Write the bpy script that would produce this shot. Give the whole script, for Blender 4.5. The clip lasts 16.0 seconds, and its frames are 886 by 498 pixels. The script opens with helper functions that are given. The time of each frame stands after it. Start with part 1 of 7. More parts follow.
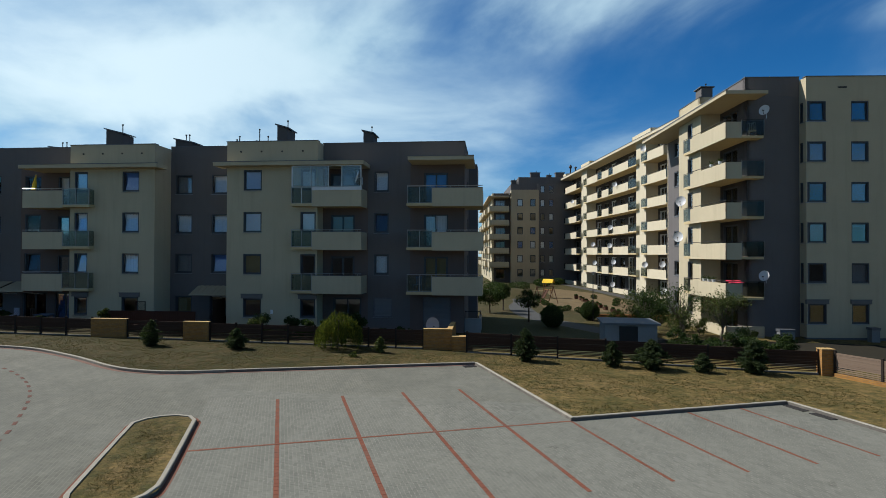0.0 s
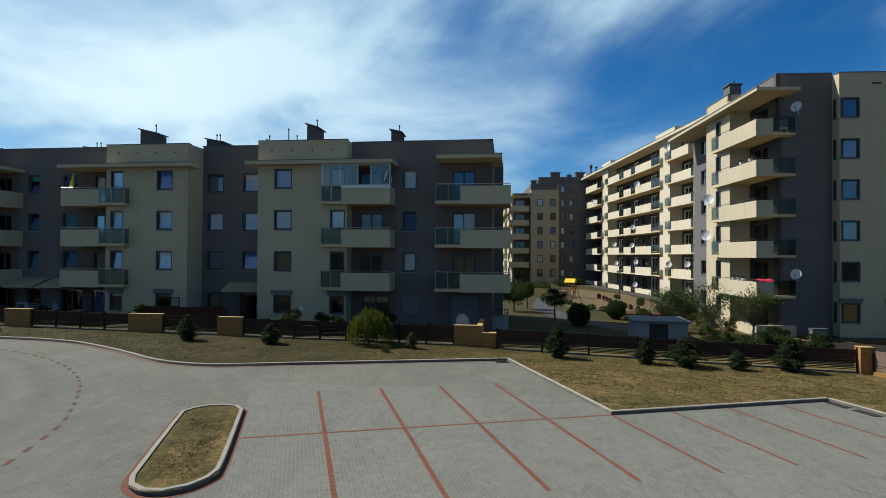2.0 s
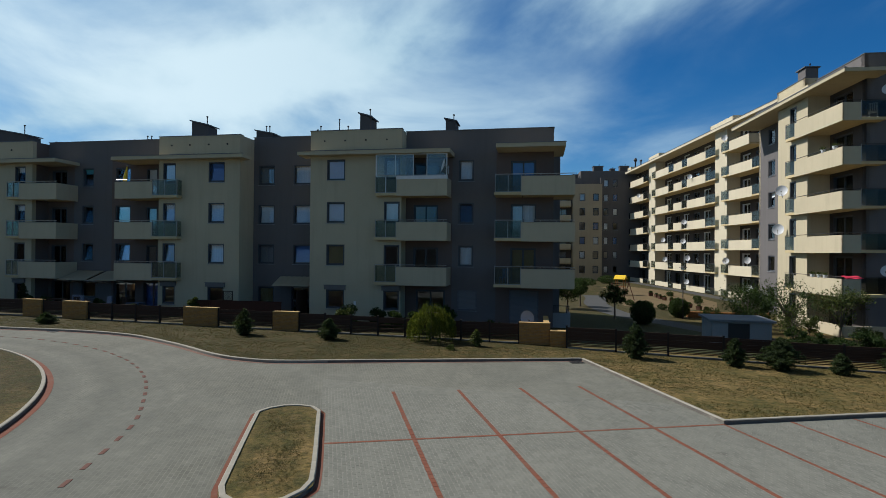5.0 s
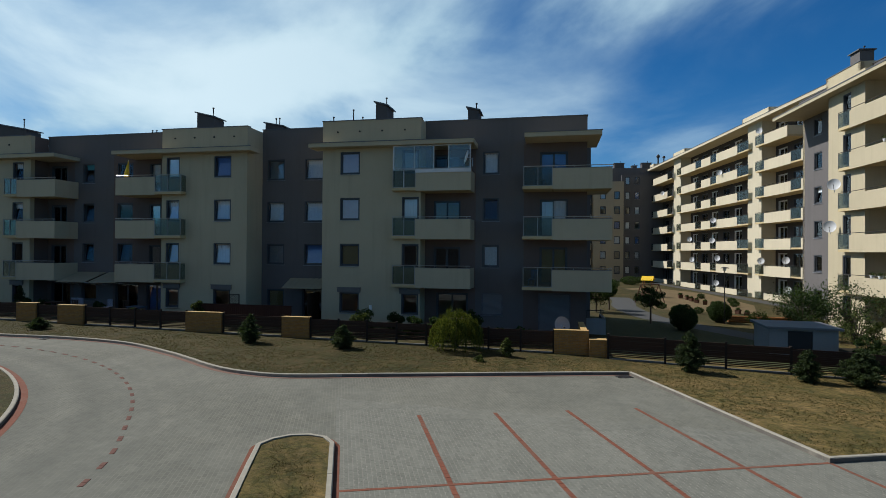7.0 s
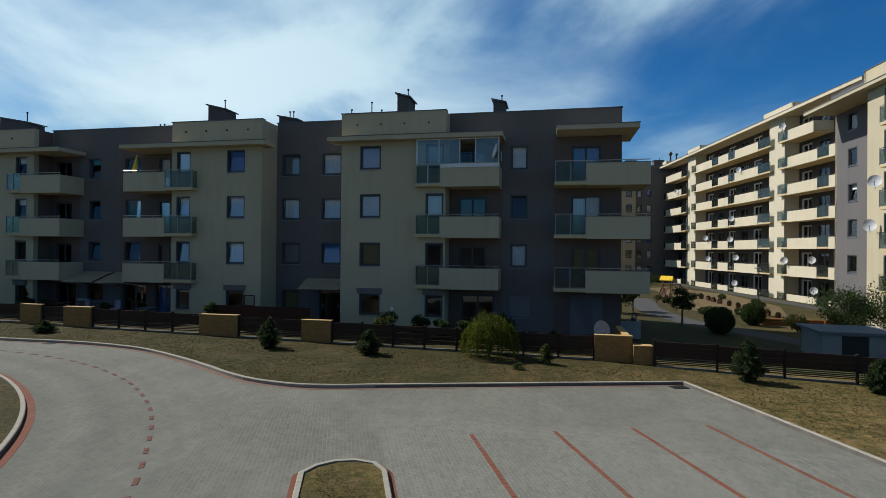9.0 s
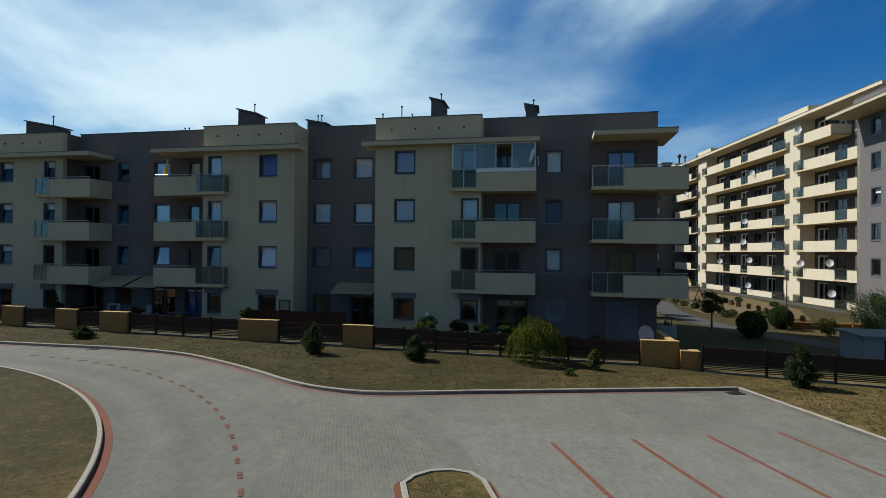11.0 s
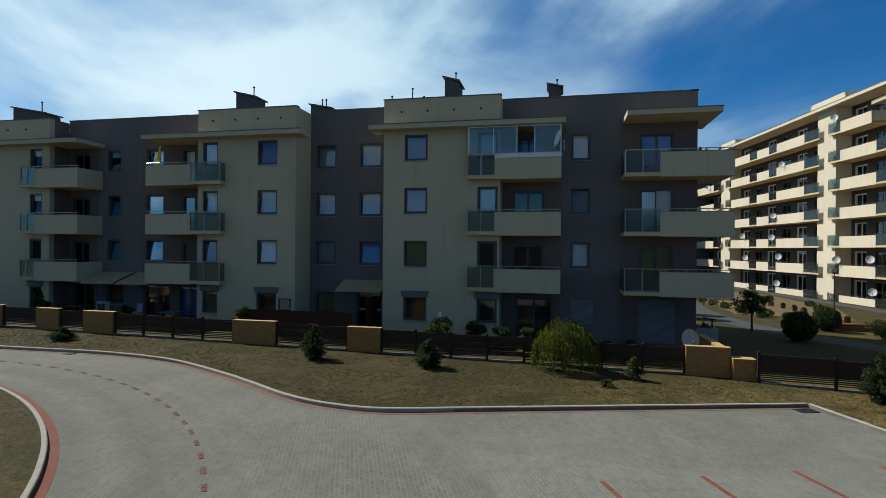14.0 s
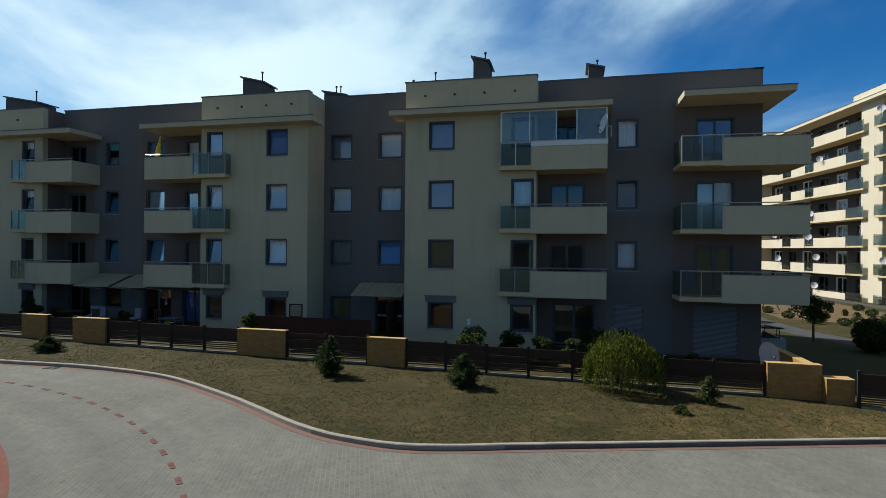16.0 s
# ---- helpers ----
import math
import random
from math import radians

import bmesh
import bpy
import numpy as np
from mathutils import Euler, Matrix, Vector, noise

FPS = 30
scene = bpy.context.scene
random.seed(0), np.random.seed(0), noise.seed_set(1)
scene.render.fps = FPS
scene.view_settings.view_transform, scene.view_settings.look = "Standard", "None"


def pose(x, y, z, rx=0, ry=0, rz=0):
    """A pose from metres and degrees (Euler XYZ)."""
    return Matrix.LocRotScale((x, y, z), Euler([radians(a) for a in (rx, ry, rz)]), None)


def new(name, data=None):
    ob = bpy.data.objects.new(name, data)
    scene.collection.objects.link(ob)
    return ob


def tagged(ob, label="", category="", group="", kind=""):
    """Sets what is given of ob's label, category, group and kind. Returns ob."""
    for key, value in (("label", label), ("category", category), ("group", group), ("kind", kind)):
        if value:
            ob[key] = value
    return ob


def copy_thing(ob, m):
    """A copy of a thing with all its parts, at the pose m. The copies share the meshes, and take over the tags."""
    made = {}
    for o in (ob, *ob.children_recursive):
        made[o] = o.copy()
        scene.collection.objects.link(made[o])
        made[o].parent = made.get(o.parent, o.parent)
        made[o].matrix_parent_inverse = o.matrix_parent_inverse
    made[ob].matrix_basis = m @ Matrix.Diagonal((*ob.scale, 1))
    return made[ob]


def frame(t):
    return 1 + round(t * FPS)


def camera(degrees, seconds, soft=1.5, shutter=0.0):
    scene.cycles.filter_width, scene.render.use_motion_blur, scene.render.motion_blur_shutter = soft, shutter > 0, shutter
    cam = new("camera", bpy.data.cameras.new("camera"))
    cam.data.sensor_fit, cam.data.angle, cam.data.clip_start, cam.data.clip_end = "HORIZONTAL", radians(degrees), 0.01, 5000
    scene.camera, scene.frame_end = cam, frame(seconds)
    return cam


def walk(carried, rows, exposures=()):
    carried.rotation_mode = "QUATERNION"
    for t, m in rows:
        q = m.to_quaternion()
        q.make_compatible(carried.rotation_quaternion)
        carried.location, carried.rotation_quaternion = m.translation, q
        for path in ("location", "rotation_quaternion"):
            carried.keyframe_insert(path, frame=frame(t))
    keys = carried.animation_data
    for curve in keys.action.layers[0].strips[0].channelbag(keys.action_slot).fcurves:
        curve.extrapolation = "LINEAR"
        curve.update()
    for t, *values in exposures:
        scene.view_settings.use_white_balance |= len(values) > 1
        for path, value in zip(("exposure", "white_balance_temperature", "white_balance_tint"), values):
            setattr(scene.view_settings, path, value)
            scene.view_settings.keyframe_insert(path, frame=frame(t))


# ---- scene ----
cam = camera(78.9, 16.0, soft=0.7)
METRES, EYE, TILT, LEAN, TURN = 18.0, 5.11, 0.0, 0.0, 5.2
ROWS = [
    (0.0, 0.0, 0.0, 0.0, -0.0, 0.59, -0.19),
    (0.5, -0.0106, -0.0009, -0.0074, 0.67, 0.71, -0.13),
    (1.0, -0.0233, -0.0023, -0.0141, 1.24, 0.82, -0.04),
    (1.5, -0.0341, -0.0088, -0.0157, 1.38, 0.88, -0.1),
    (2.0, -0.0467, -0.0122, -0.0134, 1.64, 0.7, -0.31),
    (2.5, -0.0654, -0.0153, -0.0161, 2.25, 0.58, -0.3),
    (3.0, -0.0861, -0.0132, -0.0184, 2.81, 0.48, -0.34),
    (3.5, -0.1035, -0.0075, -0.021, 3.21, 0.29, -0.45),
    (4.0, -0.1229, 0.0114, -0.0216, 3.8, 0.33, -0.51),
    (6.5, -0.19, 0.1777, -0.0297, 5.74, 0.3, -0.43),
    (7.0, -0.2035, 0.2202, -0.0276, 6.07, 0.36, -0.43),
    (7.5, -0.2204, 0.2593, -0.0273, 6.36, 0.29, -0.39),
    (8.0, -0.2419, 0.2866, -0.0276, 6.42, 0.2, -0.35),
    (8.5, -0.2646, 0.2981, -0.0273, 6.23, 0.13, -0.43),
    (9.0, -0.2935, 0.3032, -0.0253, 6.14, 0.19, -0.51),
    (11.5, -0.4423, 0.2893, -0.0153, 5.85, 0.33, -0.47),
    (12.0, -0.4646, 0.3005, -0.0171, 6.07, 0.15, -0.46),
    (12.5, -0.4696, 0.3314, -0.0136, 6.44, 0.14, -0.56),
    (13.0, -0.46, 0.3723, -0.0131, 6.73, 0.16, -0.55),
    (13.5, -0.4494, 0.4054, -0.0189, 6.74, 0.04, -0.55),
    (14.0, -0.4455, 0.4466, -0.0248, 6.93, 0.02, -0.51),
    (14.5, -0.4535, 0.4884, -0.0293, 7.23, -0.01, -0.52),
    (15.0, -0.469, 0.5287, -0.0312, 7.53, -0.05, -0.52),
    (15.5, -0.4911, 0.5703, -0.0307, 7.79, 0.04, -0.52),
    (16.0, -0.5172, 0.6069, -0.027, 7.94, 0.05, -0.49),
]
walk(cam, [(t, pose(0, 0, EYE, TILT, LEAN, TURN) @ pose(METRES * x, METRES * y, METRES * z, 90 + pitch, roll, yaw)) for t, x, y, z, yaw, pitch, roll in ROWS],
     exposures=[(0.0, 0.20), (1.0, 0.10), (2.0, 0.26), (3.0, 0.18), (4.0, 0.12), (7.0, 0.07), (9.0, 0.09), (11.5, 0.17), (14.5, 0.19), (16.0, 0.33)])

# ---- light ----
# the sun stands behind the long house, to the west, and rakes along its front
SUN_SHADOW = Vector((1.0, -0.31, -1.0))     # what one metre of height throws
world = bpy.data.worlds.new("sky")
scene.world = world
world.use_nodes = True
wn, wl = world.node_tree.nodes, world.node_tree.links
wn.clear()


def wmath(op, a, b=None, c=None):
    n = wn.new("ShaderNodeMath")
    n.operation = op
    for i, v in enumerate((a, b, c)):
        if v is None:
            continue
        if isinstance(v, (int, float)):
            n.inputs[i].default_value = v
        else:
            wl.new(v, n.inputs[i])
    return n.outputs[0]


sky = wn.new("ShaderNodeTexSky")
sky.sky_type = "NISHITA"
sky.sun_disc = False
sky.sun_elevation = math.atan2(1.0, math.hypot(1.0, 0.31))
sky.sun_rotation = math.atan2(-1.0, 0.31)
sky.air_density, sky.dust_density, sky.ozone_density = 1.0, 0.4, 2.5
tc = wn.new("ShaderNodeTexCoord")
sep = wn.new("ShaderNodeSeparateXYZ")
wl.new(tc.outputs["Generated"], sep.inputs[0])
up = wmath("ADD", wmath("MAXIMUM", sep.outputs[2], 0.0), 0.16)
comb = wn.new("ShaderNodeCombineXYZ")
comb_x, comb_y = wmath("DIVIDE", sep.outputs[0], up), wmath("DIVIDE", sep.outputs[1], up)
wl.new(comb_x, comb.inputs[0])
wl.new(comb_y, comb.inputs[1])
mapn = wn.new("ShaderNodeMapping")
mapn.vector_type = "TEXTURE"
mapn.inputs["Rotation"].default_value = (0, 0, radians(124))
mapn.inputs["Scale"].default_value = (1.2, 0.85, 1.0)
wl.new(comb.outputs[0], mapn.inputs[0])
nz = wn.new("ShaderNodeTexNoise")
nz.inputs["Scale"].default_value, nz.inputs["Detail"].default_value = 0.85, 9.0
nz.inputs["Roughness"].default_value, nz.inputs["Distortion"].default_value = 0.53, 0.40
wl.new(mapn.outputs[0], nz.inputs["Vector"])
nz2 = wn.new("ShaderNodeTexNoise")
nz2.inputs["Scale"].default_value, nz2.inputs["Detail"].default_value = 0.33, 3.0
wl.new(mapn.outputs[0], nz2.inputs["Vector"])
# veil of high cloud, thicker towards the sun


def wstep(value, lo, hi):
    r = wn.new("ShaderNodeMapRange")
    r.interpolation_type = "SMOOTHSTEP"
    r.inputs["From Min"].default_value, r.inputs["From Max"].default_value = lo, hi
    wl.new(value, r.inputs["Value"])
    return r.outputs[0]


west = wstep(wmath("MULTIPLY", sep.outputs[0], -1.0), -0.70, 0.76)
north = wmath("ADD", wmath("MULTIPLY", wstep(sep.outputs[1], -0.3, 0.5), 0.95), 0.05)
lean = wmath("MULTIPLY", wmath("MULTIPLY", west, north), 0.66)
veil = wmath("ADD", wmath("ADD", wmath("MULTIPLY", nz.outputs[0], 1.35), wmath("MULTIPLY", nz2.outputs[0], 0.6)), lean)
ramp = wn.new("ShaderNodeMapRange")
ramp.interpolation_type = "SMOOTHSTEP"
ramp.inputs["From Min"].default_value, ramp.inputs["From Max"].default_value = 0.98, 1.80
# one long streak of cloud across the north
line = wmath("ABSOLUTE", wmath("SUBTRACT", wmath("ADD", comb_y, wmath("MULTIPLY", comb_x, 0.16)), 1.66))
streak = wmath("MULTIPLY", wmath("SUBTRACT", 1.0, wstep(line, 0.0, 0.34)), wstep(nz.outputs[0], 0.34, 0.66))
veil = wmath("ADD", veil, wmath("MULTIPLY", streak, 0.48))
wl.new(veil, ramp.inputs["Value"])
blue = wn.new("ShaderNodeMix")
blue.data_type, blue.blend_type = "RGBA", "MULTIPLY"
blue.inputs[0].default_value = 1.0
wl.new(sky.outputs[0], blue.inputs[6])
blue.inputs[7].default_value = (0.14, 0.63, 1.08, 1)
cloud = wn.new("ShaderNodeMix")
cloud.data_type = "RGBA"
# faint wisps everywhere, and pale haze low over the roofs
wisp = wmath("MULTIPLY", wstep(nz.outputs[0], 0.42, 0.70), 0.36)
low_haze = wmath("MULTIPLY", wmath("SUBTRACT", 1.0, wstep(sep.outputs[2], 0.0, 0.30)), wmath("MULTIPLY", wmath("ADD", north, 0.45), 0.19))
wl.new(wmath("MAXIMUM", wmath("MULTIPLY", ramp.outputs[0], 0.92), wmath("ADD", wisp, low_haze)), cloud.inputs[0])
# a thin grey veil added high in the unseen south, to neutralise blue fill light;
# weaker eastwards to darken window reflections there
south = wmath("MULTIPLY", wmath("SUBTRACT", 1.0, wstep(sep.outputs[1], -0.35, 0.25)), wstep(sep.outputs[2], 0.18, 0.45))
haze = wn.new("ShaderNodeMix")
haze.data_type = "RGBA"
wl.new(wmath("MULTIPLY", south, wmath("ADD", wmath("MULTIPLY", wstep(wmath("MULTIPLY", sep.outputs[0], -1.0), -0.55, 0.15), 0.50), 0.26)), haze.inputs[0])
wl.new(blue.outputs[2], haze.inputs[6])
haze.inputs[7].default_value = (1.28, 1.34, 1.32, 1)
wl.new(haze.outputs[2], cloud.inputs[6])
tone = wn.new("ShaderNodeMix")
tone.data_type = "RGBA"
tone.inputs[6].default_value, tone.inputs[7].default_value = (5.2, 8.0, 9.8, 1), (10.1, 12.4, 13.4, 1)
wl.new(wmath("MULTIPLY", wstep(nz.outputs[0], 0.34, 0.66), wmath("ADD", wmath("MULTIPLY", wstep(wmath("MULTIPLY", sep.outputs[0], -1.0), 0.0, 0.75), 0.52), 0.45)), tone.inputs[0])
wl.new(tone.outputs[2], cloud.inputs[7])
bg = wn.new("ShaderNodeBackground")
bg.inputs["Strength"].default_value = 0.071
wl.new(cloud.outputs[2], bg.inputs[0])
wo = wn.new("ShaderNodeOutputWorld")
wl.new(bg.outputs[0], wo.inputs[0])

sun = new("sun", bpy.data.lights.new("sun", "SUN"))
sun.data.energy, sun.data.angle, sun.data.color = 5.0, radians(0.53), (1.0, 0.97, 0.92)
sun.rotation_mode = "QUATERNION"
sun.rotation_quaternion = SUN_SHADOW.to_track_quat("-Z", "Y")
sun.location = (-60, 60, 60)

# ---- materials ----


class Mat:
    """A node material in the making."""

    def __init__(self, name, rough=0.8, metal=0.0):
        self.m = bpy.data.materials.new(name)
        self.m.use_nodes = True
        self.n, self.l = self.m.node_tree.nodes, self.m.node_tree.links
        self.b = self.n["Principled BSDF"]
        self.b.inputs["Roughness"].default_value = rough
        self.b.inputs["Metallic"].default_value = metal
        if rough >= 0.74:
            self.b.inputs["Specular IOR Level"].default_value = 0.15
        self.tc = self.n.new("ShaderNodeTexCoord")

    def coords(self, scale=(1, 1, 1), rot=0.0, use="Object", loc=(0, 0, 0)):
        mp = self.n.new("ShaderNodeMapping")
        mp.inputs["Scale"].default_value = scale
        mp.inputs["Rotation"].default_value = (0, 0, radians(rot))
        mp.inputs["Location"].default_value = loc
        self.l.new(self.tc.outputs[use], mp.inputs[0])
        return mp.outputs[0]

    def noise(self, scale, detail=4.0, rough=0.55, vec=None, distort=0.0):
        t = self.n.new("ShaderNodeTexNoise")
        t.inputs["Scale"].default_value, t.inputs["Detail"].default_value = scale, detail
        t.inputs["Roughness"].default_value, t.inputs["Distortion"].default_value = rough, distort
        self.l.new(vec if vec is not None else self.tc.outputs["Object"], t.inputs["Vector"])
        return t.outputs[0]

    def ramp(self, fac, *stops):
        r = self.n.new("ShaderNodeValToRGB")
        while len(r.color_ramp.elements) < len(stops):
            r.color_ramp.elements.new(0.5)
        for e, (p, c) in zip(r.color_ramp.elements, stops):
            e.position = p
            e.color = (*c, 1) if len(c) == 3 else c
        self.l.new(fac, r.inputs[0])
        return r.outputs[0]

    def mix(self, fac, a, b, blend="MIX"):
        x = self.n.new("ShaderNodeMix")
        x.data_type, x.blend_type = "RGBA", blend
        for i, v in ((0, fac), (6, a), (7, b)):
            if isinstance(v, (int, float)):
                x.inputs[i].default_value = v
            elif isinstance(v, tuple):
                x.inputs[i].default_value = (*v, 1)
            else:
                self.l.new(v, x.inputs[i])
        return x.outputs[2]

    def math(self, op, a, b=0.0):
        x = self.n.new("ShaderNodeMath")
        x.operation = op
        for i, v in ((0, a), (1, b)):
            if isinstance(v, (int, float)):
                x.inputs[i].default_value = v
            else:
                self.l.new(v, x.inputs[i])
        return x.outputs[0]

    def color(self, c):
        if isinstance(c, tuple):
            self.b.inputs["Base Color"].default_value = (*c, 1)
        else:
            self.l.new(c, self.b.inputs["Base Color"])
        return self

    def bump(self, height, strength=0.3, dist=0.01):
        u = self.n.new("ShaderNodeBump")
        u.inputs["Strength"].default_value, u.inputs["Distance"].default_value = strength, dist
        self.l.new(height, u.inputs["Height"])
        self.l.new(u.outputs[0], self.b.inputs["Normal"])
        return self

    def random(self):
        return self.n.new("ShaderNodeObjectInfo").outputs["Random"]

    def island(self):
        return self.n.new("ShaderNodeNewGeometry").outputs["Random Per Island"]


def plaster(name, base, dirt, grain=0.12):
    """Thin-coat render: fine grain, faint cloudy stains and rain streaks."""
    k = Mat(name, 0.9)
    big = k.noise(0.35, 5, 0.6)
    streak = k.noise(1.0, 4, 0.6, k.coords((2.2, 2.2, 0.16)))
    c = k.mix(k.math("MULTIPLY", k.ramp(big, (0.35, (0, 0, 0)), (0.75, (1, 1, 1))), 0.35), base, dirt)
    c = k.mix(k.math("MULTIPLY", k.ramp(streak, (0.52, (0, 0, 0)), (0.8, (1, 1, 1))), 0.40), c, dirt)
    fine = k.noise(60, 3, 0.7)
    c = k.mix(grain, c, fine, "OVERLAY")
    return k.color(c).bump(fine, 0.25, 0.006).m


def plain(name, base, rough=0.6, metal=0.0, vary=0.12, scale=3.0):
    k = Mat(name, rough, metal)
    n = k.noise(scale, 5, 0.6)
    c = k.mix(n, tuple(v * (1 - vary) for v in base), tuple(min(v * (1 + vary), 1) for v in base))
    return k.color(c).bump(k.noise(scale * 14, 2), 0.08, 0.003).m


def glass(name, tint=(0.95, 0.98, 1.0), see=1.0, rough=0.0, ior=1.52, gain=2.0, milk=0.0):
    """Double glazing: mirror by Fresnel over a clear pane."""
    m = bpy.data.materials.new(name)
    m.use_nodes = True
    n, l = m.node_tree.nodes, m.node_tree.links
    n.clear()
    out = n.new("ShaderNodeOutputMaterial")
    mixs, tr, gl = n.new("ShaderNodeMixShader"), n.new("ShaderNodeBsdfTransparent"), n.new("ShaderNodeBsdfGlossy")
    tr.inputs[0].default_value = (tint[0] * see, tint[1] * see, tint[2] * see, 1)
    gl.inputs["Roughness"].default_value = rough
    gl.inputs["Color"].default_value = (0.96, 0.98, 1.0, 1)
    fr = n.new("ShaderNodeFresnel")
    fr.inputs[0].default_value = ior
    mu = n.new("ShaderNodeMath")
    mu.operation, mu.use_clamp = "MULTIPLY", True
    mu.inputs[1].default_value = gain
    l.new(fr.outputs[0], mu.inputs[0])
    l.new(mu.outputs[0], mixs.inputs[0])
    body = tr
    if milk:
        body, df = n.new("ShaderNodeMixShader"), n.new("ShaderNodeBsdfDiffuse")
        df.inputs[0].default_value = (0.36, 0.42, 0.37, 1)
        body.inputs[0].default_value = milk
        l.new(tr.outputs[0], body.inputs[1])
        l.new(df.outputs[0], body.inputs[2])
    l.new(body.outputs[0], mixs.inputs[1])
    l.new(gl.outputs[0], mixs.inputs[2])
    l.new(mixs.outputs[0], out.inputs[0])
    return m


CREAM = plaster("cream_render", (0.475, 0.412, 0.285), (0.325, 0.282, 0.20))
GREY = plaster("grey_render", (0.142, 0.132, 0.130), (0.097, 0.090, 0.088))
BROWNA = plaster("red_brown_render", (0.150, 0.112, 0.098), (0.105, 0.079, 0.069))
# brown-grey of the recess walls, darkened to hold the deep balcony shade
BROWNG = plaster("shaded_brown_grey_render", (0.088, 0.077, 0.074), (0.06, 0.053, 0.05))
PLINTH = plaster("plinth_render", (0.11, 0.11, 0.12), (0.07, 0.07, 0.075))
# the wing's creams: less yellow than CREAM and PANEL, brightened to imitate stronger sun
CREAMB = plaster("sun_lifted_cream_render", (0.565, 0.505, 0.375), (0.40, 0.355, 0.26))
PANELB = plaster("sun_lifted_parapet_render", (0.575, 0.51, 0.375), (0.39, 0.345, 0.25))
PANEL = plaster("balcony_render", (0.485, 0.422, 0.295), (0.32, 0.276, 0.196))
OCHRE = plaster("ochre_soffit", (0.52, 0.42, 0.24), (0.36, 0.28, 0.17))
INSIDE = plain("room_paint", (0.30, 0.28, 0.25), 0.9)
FRAME = plain("window_frame_dark", (0.045, 0.05, 0.06), 0.45)
FRAMEW = plain("window_frame_pale", (0.62, 0.63, 0.63), 0.4)
SILL = plain("zinc_sill", (0.22, 0.24, 0.27), 0.4, 0.6)
SHUTTER = plain("shutter_box_paint", (0.135, 0.13, 0.125), 0.7)
ROLLER = plain("roller_shutter_paint", (0.150, 0.150, 0.158), 0.6)
PANE = glass("window_glass", gain=1.15)
RAILGLASS = glass("balcony_glass", (0.80, 0.86, 0.82), 0.80, 0.15, gain=0.4, milk=0.06)
DIMGLASS = glass("dim_railing_glass", (0.80, 0.86, 0.82), 0.55, 0.1, gain=0.35, milk=0.02)
CLEARGLASS = glass("clear_glazing", (0.9, 0.95, 0.95), 0.95, 0.0, gain=1.3, milk=0.16)
RAILGREY = plain("rail_paint", (0.27, 0.27, 0.26), 0.6)
STEEL = plain("galvanised_steel", (0.42, 0.43, 0.44), 0.35, 0.9)
DARKSTEEL = plain("dark_steel", (0.024, 0.021, 0.019), 0.65)
SHEET = plain("roof_sheet", (0.11, 0.115, 0.125), 0.5, 0.3)
FELT = plain("roof_felt", (0.10, 0.10, 0.10), 0.9, vary=0.3)
CHIM = plaster("chimney_render", (0.105, 0.10, 0.10), (0.06, 0.06, 0.06))
DULL = plain("dull_grey_paint", (0.30, 0.305, 0.31), 0.6)
WHITE = plain("white_plastic", (0.78, 0.78, 0.77), 0.4)
DISH = plain("dish_paint", (0.60, 0.61, 0.62), 0.4)
LEAD = plain("blue_grey_sheet", (0.155, 0.168, 0.178), 0.8)
HUT = plaster("hut_render", (0.29, 0.29, 0.28), (0.20, 0.20, 0.195))
RED = plain("red_cloth", (0.62, 0.045, 0.09), 0.9)
CABINET = plain("cabinet_paint", (0.17, 0.175, 0.18), 0.7)
YELLOW = plain("yellow_cloth", (0.75, 0.50, 0.05), 0.85)
YPLASTIC = plain("yellow_plastic", (0.80, 0.52, 0.02), 0.45)
AWN = plain("awning_sheet", (0.33, 0.29, 0.20), 0.7)
TERRA = plain("planter_brown", (0.105, 0.056, 0.038), 0.85, vary=0.25)
CURTAINS = {
    "white": plain("white_curtain", (0.66, 0.66, 0.66), 0.95, scale=6),
    "lilac": plain("lilac_blind", (0.42, 0.36, 0.44), 0.95),
    "brown": plain("brown_blind", (0.24, 0.17, 0.075), 0.95),
    "grey": plain("grey_blind", (0.20, 0.20, 0.21), 0.95),
    "blue": plain("blue_blind", (0.08, 0.15, 0.34), 0.95),
    "teal": plain("teal_blind", (0.10, 0.34, 0.40), 0.95),
}


def wood(name, dark, light, along="x"):
    k = Mat(name, 0.75)
    sc = {"x": (0.7, 14, 14), "z": (14, 14, 0.7)}[along]
    g = k.noise(3.0, 6, 0.65, k.coords(sc))
    c = k.mix(g, dark, light)
    c = k.mix(k.math("MULTIPLY", k.random(), 0.35), c, light)
    return k.color(c).bump(g, 0.25, 0.004).m


SLAT = wood("stained_slat", (0.030, 0.018, 0.013), (0.064, 0.037, 0.025))
POST = plain("fence_post_paint", (0.032, 0.025, 0.021), 0.85)
FOOTING = plain("footing_concrete", (0.17, 0.16, 0.14), 0.9, vary=0.3)
SLATR = wood("red_brown_board", (0.044, 0.019, 0.013), (0.080, 0.034, 0.022), "z")
WEATHERED = wood("weathered_slat", (0.12, 0.085, 0.062), (0.24, 0.175, 0.13))
LOG = wood("orange_timber", (0.17, 0.075, 0.028), (0.29, 0.135, 0.05))
BARK = wood("bark", (0.05, 0.04, 0.03), (0.14, 0.11, 0.085), "z")


